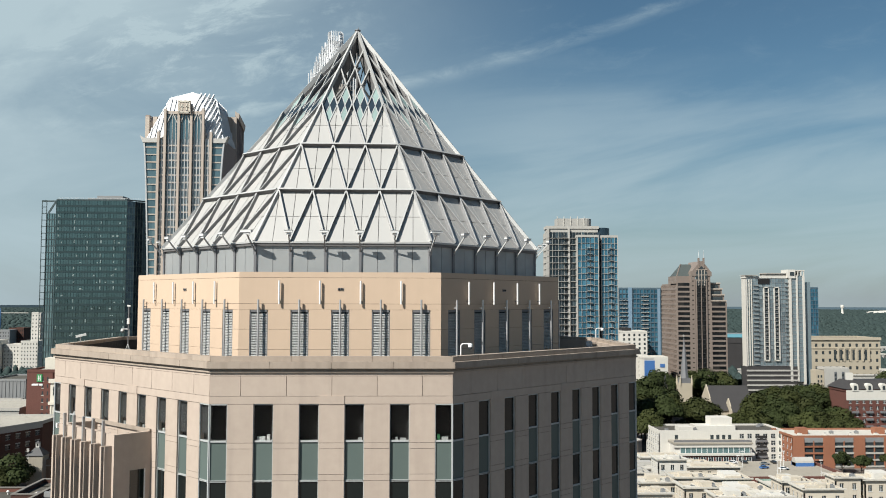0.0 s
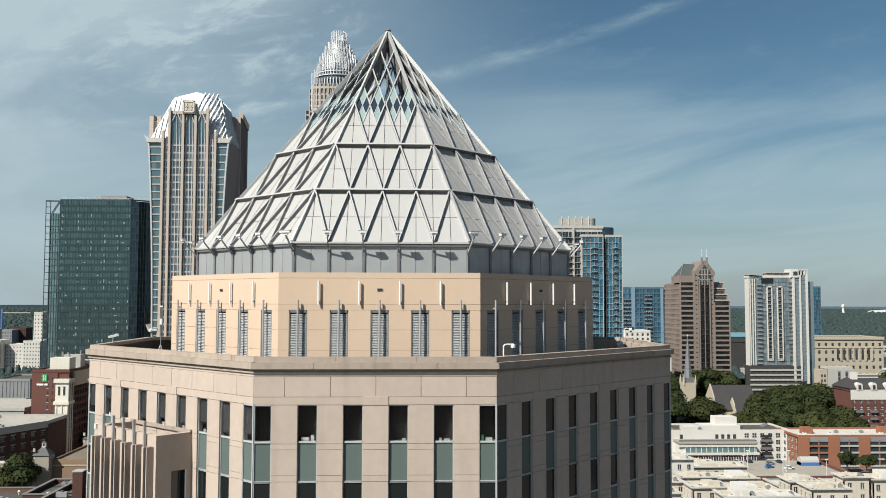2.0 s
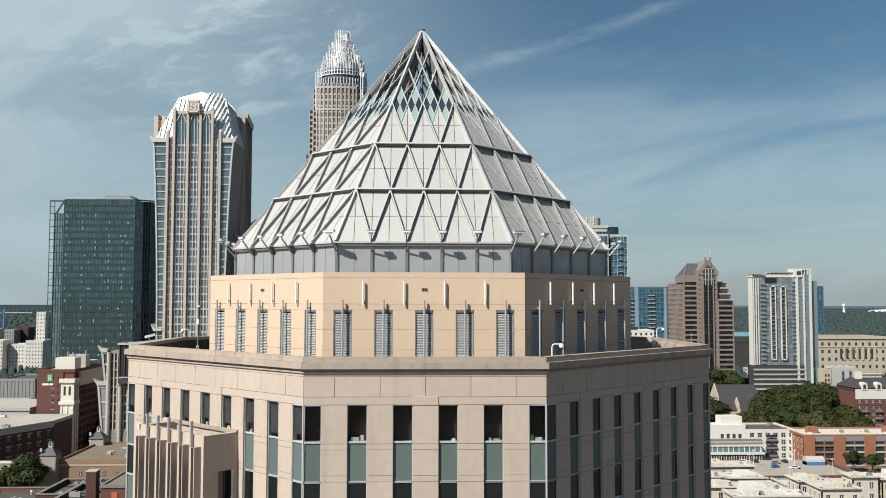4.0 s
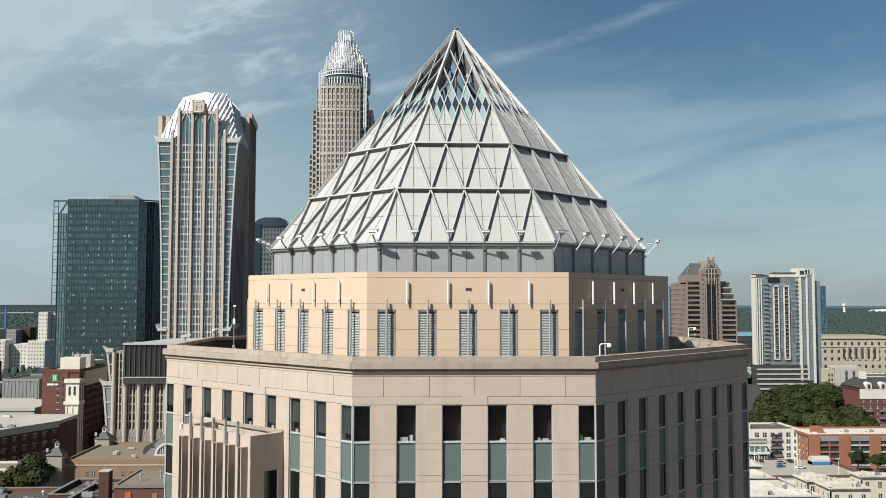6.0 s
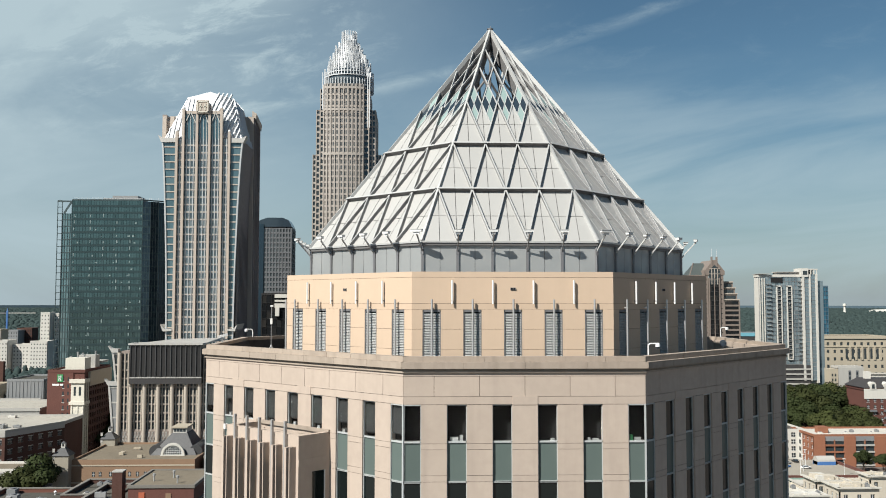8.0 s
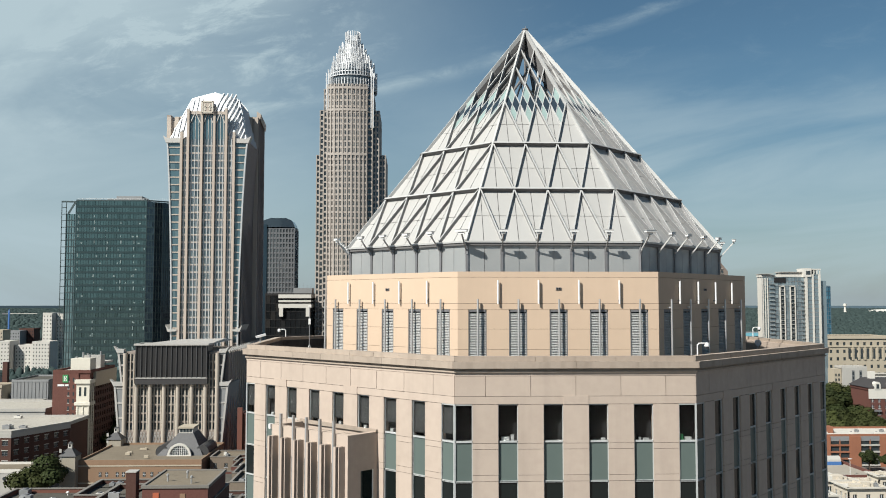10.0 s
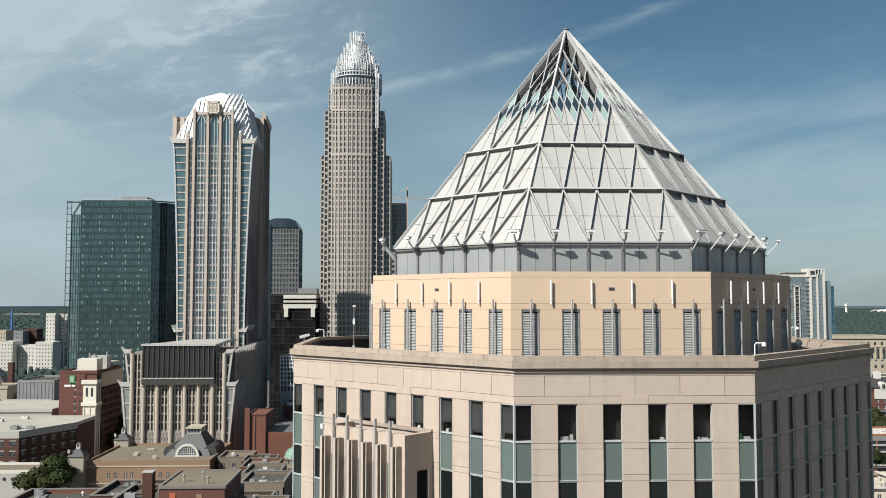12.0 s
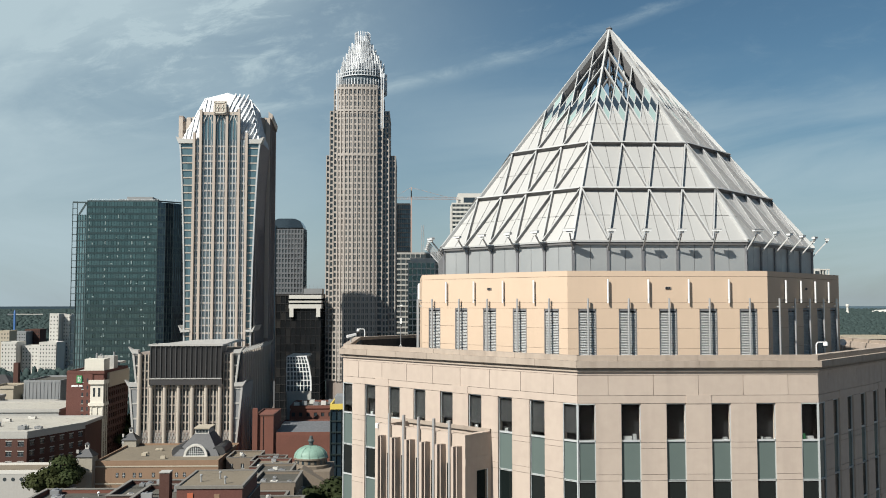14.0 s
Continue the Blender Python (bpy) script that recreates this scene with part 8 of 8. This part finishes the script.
def church():
    cx, y = 194.5, 546.0
    b = thing("stone_church", "pale stone church with a tall grey spire and slate roofs", "church", (cx, y, 0))
    foot(176, 226, 486, 556)
    part("tower", MB().box(cx - 4.2, cx + 4.2, y - 4, y + 4.4, 0, 24.5), M_BEIGE, b)
    part("belfry", MB().box(cx - 3.4, cx + 3.4, y - 3.2, y + 3.6, 24.5, 28), M_MULLION, b)
    part("spire", MB().lathe(cx, y, [(3.0, 28), (2.2, 34), (2.35, 34.2), (1.4, 43), (1.5, 43.2), (0.12, 56)], 8), M_MULLION, b, "grey metal spire")
    part("spire_cross", MB().box(cx - 0.12, cx + 0.12, y - 0.1, y + 0.1, 55.9, 57.8).box(cx - 0.6, cx + 0.6, y - 0.1, y + 0.1, 56.8, 57.1), M_FRAME, b)
    for dx in (-4, 4):
        for dy in (-3.8, 4.2):
            part("pinnacle", MB().lathe(cx + dx, y + dy, [(0.7, 23), (0.7, 26), (0.1, 30)], 6), M_BEIGE, b)
    part("side_tower", MB().box(179.5, 182.5, y - 2, y + 1, 0, 22), M_BEIGE, b)
    part("side_spire", MB().lathe(181, y - 0.5, [(1.6, 22), (0.2, 30)], 6), M_LEADROOF, b)
    for xa, xb, ya, yb, ze, zr in ((196.5, 222, 491, 520, 12, 26.5), (206, 216, 484, 500, 11, 19)):
        part("gabled_wall", MB().add([(xa, ya, 0), (xb, ya, 0), (xb, ya, ze), (xa, ya, ze), (xa, yb, 0), (xb, yb, 0), (xb, yb, ze), (xa, yb, ze)], [(0, 1, 2, 3), (7, 6, 5, 4), (0, 4, 5, 1), (1, 5, 6, 2), (2, 6, 7, 3), (3, 7, 4, 0)]), M_BEIGE, b)
        ym = (ya + yb) / 2
        part("slate_roof", MB().add([(xa - 0.5, ya - 0.8, ze), (xb + 0.5, ya - 0.8, ze), (xb + 0.5, ym, zr), (xa - 0.5, ym, zr), (xa - 0.5, yb + 0.8, ze), (xb + 0.5, yb + 0.8, ze)], [(0, 1, 2, 3), (3, 2, 5, 4), (0, 3, 4), (1, 5, 2), (0, 4, 5, 1)]), M_SLATE, b)
        part("stone_gable", MB().add([(xa - 0.7, ya - 1, ze - 1), (xa - 0.7, yb + 1, ze - 1), (xa - 0.7, ym, zr + 0.8), (xa - 0.1, ya - 1, ze - 1), (xa - 0.1, yb + 1, ze - 1), (xa - 0.1, ym, zr + 0.8)], [(0, 1, 2), (5, 4, 3), (0, 2, 5, 3), (1, 4, 5, 2)]), M_BEIGE, b)


def white_flats():
    """White four-storey flats over a brick ground floor, beside brick flats."""
    b = block("white_flats", "white rendered flats with a brick ground floor and roof terraces", "apartment building", 129, 193, 378, 402, 15.2, M_WHITEC, M_ROOFGR)
    foot(128, 194, 366, 402)
    fr, w = side_frames(129, 193, 378, 402)["front"]
    part("upper_wall", MB(fr).box(0, 40, 0, 0.44, 0, 14.6), M_WHITEC, b)
    for x in (8, 26, 29, 32, 35):
        part("window", MB(fr).box(x, x + 1.6, -0.04, 0.1, 11.2, 13.8), M_TWGLASS, b)
    punched(b, fr, 24, 1, 14.6, M_WHITEC, M_TWGLASS, 4, 6, 2.2, 2.2, m_frame=M_FRAME, u0=40)
    for j in range(3):
        # black box on the wall face paints the shade of a recessed balcony
        part("balcony_recess", MB(fr).box(49.4, 54.6, -0.06, 0.2, 2.6 + 3.9 * j, 5.6 + 3.9 * j), M_BLACKST, b)
        part("balcony_rail", MB(fr).box(49.2, 54.8, -0.7, -0.1, 2.4 + 3.9 * j, 3.4 + 3.9 * j), M_MULLION, b)
    fr2, w2 = side_frames(129, 193, 378, 402)["left"]
    punched(b, fr2, w2, 1, 14.6, M_WHITEC, M_TWGLASS, 4, 6, 2.0, 2.0, m_frame=M_FRAME)
    part("lift_tower", MB().box(150, 170, 384, 394, 15.1, 17.4).box(158, 169, 386, 394, 15.1, 21.4), M_WHITEC, b)
    part("stair_house", MB().box(140, 147, 380, 388, 15.1, 17.4), M_WHITEC, b)
    # projecting lower wing
    part("wing", MB().box(134, 172, 368, 378.4, 0, 11), M_WHITEC, b)
    part("wing_glazing", MB().box(136.5, 171, 367.7, 368.2, 6.6, 9.2), M_CURTAIN2, b)
    for i in range(14):
        x = 136.5 + i * 2.65
        part("wing_mullion", MB().box(x - 0.12, x + 0.12, 367.5, 367.9, 6.4, 9.4), M_FRAME, b)
    part("wing_roof", MB().box(133.4, 172.6, 367.2, 378.6, 10.8, 11.6), M_DECK, b)
    part("terrace_rail", MB().box(134, 172, 369.2, 369.3, 11.6, 12.6), M_MULLION, b, "dark terrace railing")
    part("wing_cornice", MB().box(133, 173, 366.8, 368.4, 5.4, 6.5).box(133.2, 172.8, 367.2, 368.3, 9.3, 10.2), M_WHITEC, b)
    part("brick_base", MB().box(134, 172, 367.6, 368.3, 0, 5.4), M_BRICK, b)
    for i in range(10):
        x = 135.4 + i * 3.75
        part("base_window", MB().box(x, x + 2.3, 367.4, 367.8, 1.0, 4.4), M_TWGLASS, b)
        part("window_frame", MB().box(x - 0.2, x, 367.3, 367.8, 0.8, 4.6).box(x + 2.3, x + 2.5, 367.3, 367.8, 0.8, 4.6).box(x + 1.05, x + 1.25, 367.3, 367.8, 0.8, 4.6), M_FRAME, b)
    for i in range(14):
        roof_unit(134 + (i * 37) % 56, 382 + (i * 11) % 17, 15.2, 1.6, 1.6, 1.2, M_GREYMET)
    # brick flats
    b = block("brick_flats", "orange brick flats with recessed dark balconies", "apartment building", 190, 262, 362, 388, 14.8, M_BRICKF, M_ROOFWH)
    foot(189, 263, 358, 390)
    fr, w = side_frames(190, 262, 362, 388)["front"]
    for i in range(5):
        x = i * 15
        part("brick_pier", MB(fr).box(x, x + 5.5, -0.5, 0.46, 0, 14.6), M_BRICKF, b)
        part("balcony_void", MB(fr).box(x + 5.5, x + 15, 0.3, 0.46, 0, 13.6), M_TWGLASS, b)
        part("grey_dormer", MB(fr).box(x + 5.6, x + 14.9, -0.1, 0.42, 12.4, 14.7), M_GREYMET, b)
        for j in range(4):
            part("balcony_front", MB(fr).box(x + 5.5, x + 15, -0.3, 0.2, 0.4 + j * 3.2, 1.2 + j * 3.2), M_CONC if i in (1, 2) else M_BRICKF, b)
            part("balcony_post", MB(fr).box(x + 10, x + 10.5, -0.2, 0.2, 1.2 + j * 3.2, 3.6 + j * 3.2), M_BRICKF, b)
    fr, w = side_frames(190, 262, 362, 388)["left"]
    punched(b, fr, w, 1, 14.6, M_BRICKF, M_TWGLASS, 4, 6, 1.5, 1.9, m_frame=M_FRAME)
    part("white_strip", MB(fr).box(9.5, 13.5, -0.3, 0.0, 0, 14.4), M_WHITEC, b)
    for j in range(4):
        part("strip_window", MB(fr).box(10.4, 12.6, -0.36, -0.28, 2.2 + j * 3.4, 4.2 + j * 3.4), M_TWGLASS, b)
    for x in (197, 236):
        part("brick_chimney", MB().box(x, x + 5, 372, 376, 14.6, 18), M_BRICKF, b)
    for i in range(10):
        roof_unit(196 + i * 6.4, 368 + (i * 7) % 14, 14.8, 1.8, 1.5, 1.2, M_GREYMET if i % 2 else M_WHITEC)


M_DECK = surface("tan_concrete_deck", (0.36, 0.325, 0.27), (0.29, 0.26, 0.22), 1, 0.5, 0.9, patches=0.2)
M_TEALW = surface("sage_green_render", (0.20, 0.30, 0.26), None, 0.6, 0.4, 0.8, streak=0.1)
M_STUCCO = surface("pale_stucco", (0.58, 0.52, 0.43), (0.50, 0.45, 0.375), 0.7, 0.5, 0.8, vary=0.05, streak=0.1)
HOUSES = [(89.8, 99.7, 240, 12, 25.6, M_WHITEC, 0), (104.7, 124, 255, 14, 20.2, M_STUCCO, 0), (90.2, 102, 223, 12, 22.8, M_STUCCO, 0), (105.8, 120.3, 235, 14, 20.0, M_STUCCO, 1.6), (86.5, 98.2, 200, 13, 24.3, M_STUCCO, 0),
          (100.8, 115.7, 205, 15, 22.2, M_STUCCO, 1.4), (90.4, 100.9, 183, 12, 25.2, M_STUCCO, 1.8), (66, 76.9, 180, 10, 27.0, M_STUCCO, 0), (118.4, 128, 205, 12, 24.9, M_STUCCO, 1.5), (117.8, 129.6, 189, 12, 26.0, M_STUCCO, 0),
          (130, 137.6, 195, 9, 28.1, M_STUCCO, 0), (138.8, 152, 195, 12, 27.4, M_STUCCO, 2.0), (103, 114.5, 188, 12, 24.1, M_WHITEC, 0), (76, 88, 212, 14, 23.5, M_STUCCO, 0), (74, 86, 236, 16, 22, M_CONC, 0), (122, 138, 222, 16, 20, M_TEALW, 1.5),
          (142, 158, 224, 16, 19.5, M_STUCCO, 0), (78, 100, 262, 20, 18.5, M_CONC, 0), (104, 122, 278, 14, 17, M_STUCCO, 1.4), (100, 118, 302, 16, 15.5, M_STUCCO, 0), (154, 170, 196, 14, 26, M_STUCCO, 1.5)]


def townhouses():
    """White-roofed stepped town houses at the foot of the view."""
    rng = random.Random(31)
    # near row high up, back rows lower
    units = HOUSES
    for k, (x, x1, y, d, h, m, top) in enumerate(units):
        w, d = x1 - x, d * 0.74
        b = block("town_house", "pale rendered flat block with a flat white roof", "house", x, x1, y, y + d, h, m, M_ROOFWH, parapet=0.5, group="white-roofed houses")
        foot(x, x1, y, y + d)
        for s in ("front", "left"):
            fr, ww = side_frames(x, x1, y, y + d)[s]
            punched(b, fr, ww, 0.3, h - 0.6, m, M_TWGLASS, max(3, round(h / 3.5)), max(2, round(ww / 3.4)), 1.2, 1.8, m_frame=M_FRAME, join=True)
            part("cornice", MB(fr).box(-0.5, ww + 0.5, -0.7, 0.3, h + 0.2, h + 0.6), M_ROOFWH, b)
        for q in range(2):
            sx, sy = x + w * (0.3 + 0.35 * q), y + d * rng.uniform(0.3, 0.7)
            sk = part("skylight", MB().box(sx - 0.8, sx + 0.8, sy - 0.6, sy + 0.6, h, h + 0.35), M_WHITEC, b)
            part("skylight_glass", MB().box(sx - 0.65, sx + 0.65, sy - 0.45, sy + 0.45, h + 0.35, h + 0.4), M_DKGLASS, sk)
        for q in range(3):
            a, f = x + w * rng.uniform(0.02, 0.6), y + d * rng.uniform(0.02, 0.6)
            hh = rng.uniform(0.5, 1.9)
            st = part("raised_roof", MB().box(a, a + w * rng.uniform(0.2, 0.38), f, f + d * rng.uniform(0.2, 0.38), h - 0.1, h + hh), m, b)
        part("party_wall", MB().box(x + w * 0.5 - 0.2, x + w * 0.5 + 0.2, y, y + d, h - 0.1, h + 0.9), m, b)
        if top:
            a = x + w * rng.uniform(0.05, 0.4)
            part("stair_house", MB().box(a, a + w * 0.4, y + 1.5, y + d - 1.5, h - 0.1, h + top), M_WHITEC, b)
        roof_unit(x + w * 0.82, y + d * 0.35, h, 1.2, 1.2, 1.0, M_GREYMET)
    t = thing("water_tank", "brown steel water tank with a pale lid", "tank", (101.5, 330, 0))
    part("drum", MB().lathe(101.5, 330, [(6, 0), (6, 18.6), (6.2, 18.7), (6.2, 19.2)], 32), M_BROWN, t)
    part("lid", MB().lathe(101.5, 330, [(5.6, 18.9), (5.5, 19.25), (0.1, 19.6)], 32), M_ROOFWH, t)
    foot(94, 109, 323, 337)
    # car deck with a brick edge and a small vaulted glass kiosk
    b = thing("parking_deck", "concrete parking deck with a brick edge", "parking deck", (180, 342, 0))
    part("deck", MB().box(140, 196, 318, 362, 0, 3.6), M_DECK, b)
    part("brick_edge", MB().box(140, 196.5, 317.4, 318.2, 0, 4.8).box(196, 196.8, 317.6, 362, 0, 4.8), M_BRICK, b)
    foot(140, 197, 317, 362)
    k = thing("vaulted_kiosk", "small glass kiosk with a blue base and vaulted roof", "kiosk", (189, 350, 3.6))
    part("base", MB().box(185, 193.6, 347.4, 352.6, 3.6, 5.2), M_BLUE, k)
    part("vault", MB().rod((185, 350, 5.2), (193.6, 350, 5.2), 2.4, 16), M_CONC, k)


def car(x, y, z, turn, mat):
    c = thing("parked_car", "parked car on a roof deck", "car", (x, y, z), "parked cars")
    M = Matrix.Translation((x, y, z)) @ Matrix.Rotation(radians(turn), 4, "Z")
    part("body", MB(M).add([(-2.2, -0.9, 0.3), (2.2, -0.9, 0.3), (2.2, 0.9, 0.3), (-2.2, 0.9, 0.3), (-2.15, -0.88, 0.9), (2.15, -0.88, 0.8), (2.15, 0.88, 0.8), (-2.15, 0.88, 0.9)],
                         [(0, 3, 2, 1), (4, 5, 6, 7), (0, 1, 5, 4), (1, 2, 6, 5), (2, 3, 7, 6), (3, 0, 4, 7)]), mat, c)
    cab = part("cabin", MB(M).add([(-1.7, -0.82, 0.88), (1.1, -0.82, 0.84), (1.1, 0.82, 0.84), (-1.7, 0.82, 0.88), (-1.2, -0.68, 1.42), (0.4, -0.68, 1.42), (0.4, 0.68, 1.42), (-1.2, 0.68, 1.42)],
                                [(0, 1, 5, 4), (1, 2, 6, 5), (2, 3, 7, 6), (3, 0, 4, 7)]), M_DKGLASS, c)
    part("roof_skin", MB(M).box(-1.15, 0.36, -0.66, 0.66, 1.41, 1.46), mat, cab)
    for wx in (-1.35, 1.35):
        for wy in (-0.85, 0.85):
            part("wheel", MB(M).rod((wx, wy - 0.1, 0.33), (wx, wy + 0.1, 0.33), 0.33, 12), M_BLACK, c)


# ---- trees ----
def leafy_tree(seed, height, spread, mat):
    """A tree at the origin: tapered trunk, limbs, and a crown of small leaf clumps in uneven lobes."""
    rng = random.Random(seed)
    t = thing("tree", "broad leafy green tree", "tree", (0, 0, 0), "town trees")
    w = MB().rod((0, 0, 0), (0.1, 0.05, height * 0.45), 0.035 * height * 0.6, 8, 0.02 * height * 0.6)
    tips = []
    for i in range(6):
        a = 2 * math.pi * i / 6 + rng.uniform(-0.4, 0.4)
        r = spread * rng.uniform(0.35, 0.7)
        p = (r * math.cos(a), r * math.sin(a), height * rng.uniform(0.5, 0.78))
        w.rod((0.05, 0, height * rng.uniform(0.28, 0.45)), p, 0.011 * height, 6, 0.004 * height)
        tips.append((p, spread * rng.uniform(0.38, 0.55)))
    tips.append(((rng.uniform(-0.5, 0.5), rng.uniform(-0.5, 0.5), height * 0.84), spread * 0.5))
    part("trunk", w, M_BARK, t)
    c = MB()
    for p, r in tips:
        for _ in range(540):
            d = Vector((rng.gauss(0, 1), rng.gauss(0, 1), rng.gauss(0, 1))).normalized()
            if d.z < -0.5:
                d.z *= -0.5
            q = Vector(p) + Vector((d.x, d.y, d.z * 0.75)) * r * rng.uniform(0.72, 1.1)
            s = rng.uniform(0.3, 0.58)
            n = (d * 1.5 + Vector((rng.uniform(-.5, .5), rng.uniform(-.5, .5), rng.uniform(-.2, .7)))).normalized()
            a = n.orthogonal().normalized() * s
            b = n.cross(a)
            c.quad(q - a, q - b * 0.8, q + a * 0.9 + n * 0.1, q + b)
    part("crown", c, mat, t, kind="stuff")
    return t


def plant_trees():
    rng = random.Random(17)
    kinds = [leafy_tree(1, 15, 7.5, M_LEAF), leafy_tree(2, 18, 8.5, M_LEAF2), leafy_tree(3, 13, 6.5, M_LEAF), leafy_tree(4, 16, 7, M_LEAF2)]
    spots = []

    def free(x, y, gap):
        if any(a - 3 < x < b + 3 and c - 3 < y < d + 3 for a, b, c, d in FOOTPRINTS):
            return False
        return all((x - u) ** 2 + (y - v) ** 2 > gap * gap for u, v in spots)

    zones = [(120, 330, 405, 480, 120), (120, 360, 480, 700, 110), (-330, -262, 470, 560, 12), (-160, -146, 372, 440, 5), (196, 262, 335, 357, 12), (-50, -42, 214, 236, 2), (-88, -70, 374, 400, 3)]
    for x0, x1, y0, y1, n in zones:
        k = tries = 0
        while k < n and tries < 4000:
            tries += 1
            y = y0 + (y1 - y0) * rng.random() ** 0.8
            x = rng.uniform(x0, x1)
            if x0 == 120 and (x < 0.30 * y + 2 or x > 0.66 * y + 40):
                continue
            r = (x - 4) / (y + 66)
            if x0 == 120 and y < 486 and (0.286 < r < 0.322 or 0.335 < r < 0.388) and rng.random() < 0.8:
                continue
            if free(x, y, 10.5 if 400 < y < 470 and x > 0 else 7.2 if y < 470 else 11):
                spots.append((x, y))
                k += 1
    spots += [(-40, 230), (-149, 274), (-146, 279), (172, 578), (182, 574), (207, 572), (218, 569), (232, 574)]
    for i, (x, y) in enumerate(spots):
        s = rng.uniform(1.8, 2.0) if 568 < y < 580 and 170 < x < 235 else rng.uniform(1.2, 1.75) if 400 < y < 560 and x > 0 else rng.uniform(0.5, 0.65) if 330 < y < 360 and x > 0 else 1.5 if -42 < x < -38 and 228 < y < 232 else 1.2 if x < -140 and 260 < y < 290 else rng.uniform(0.85, 1.2)
        m = Matrix.Translation((x, y, 0)) @ Matrix.Rotation(rng.uniform(0, 6.28), 4, "Z")
        src = kinds[i % 4]
        if i < 4:
            src.location, src.rotation_euler = (x, y, 0), (0, 0, rng.uniform(0, 6.28))
            continue
        r = (x - 4) / (y + 66)
        if 400 < y < 486 and (0.286 < r < 0.322 or 0.33 < r < 0.39 or r > 0.5):
            s = rng.uniform(0.6, 0.8)
        t = copy_thing(src, m)
        t.scale = (s, s, s * rng.uniform(0.9, 1.1))


glass_tower()
flared_tower()
crowned_tower()
podium()
left_background()
brick_hotel()
brick_school()
tan_hall()
foreground_roofs()
mid_left()
blue_tower()
right_background()
church()
white_flats()
townhouses()
for i in range(7):
    x, y = 146 + i * 6.5, 322 + (i % 3) * 12
    lp = thing("lamp_post", "slim white car park lamp post", "street lamp", (x, y, 3.6), "car park lamps")
    part("pole", MB().rod((x, y, 3.6), (x, y, 11), 0.1, 8, 0.07), M_WHITE, lp)
    part("lamp_head", MB().box(x - 0.7, x + 0.7, y - 0.2, y + 0.2, 10.9, 11.15), M_WHITE, lp)
for cx_, cy_, ct_, cm_ in ((158, 356, 10, M_WHITE), (164, 357, 95, M_BLACKST), (172, 352, 5, M_GREYMET), (178, 356, 90, M_BLACKST), (168, 343, 20, M_BLUE), (176, 340, 0, M_WHITE)):
    car(cx_, cy_, 3.6, ct_, cm_)
plant_trees()
far_woods()
single("backdrop", MB().add([(4880 * math.cos(radians(a)), 4880 * math.sin(radians(a)), z) for z in (20, 59) for a in range(0, 361, 5)], [(i, i + 1, 73 + i + 1, 73 + i) for i in range(72)]), M_RIDGE, (0, 0, 0), "far wooded ridge on the skyline, blue haze in its colour", "ridge", kind="structure")
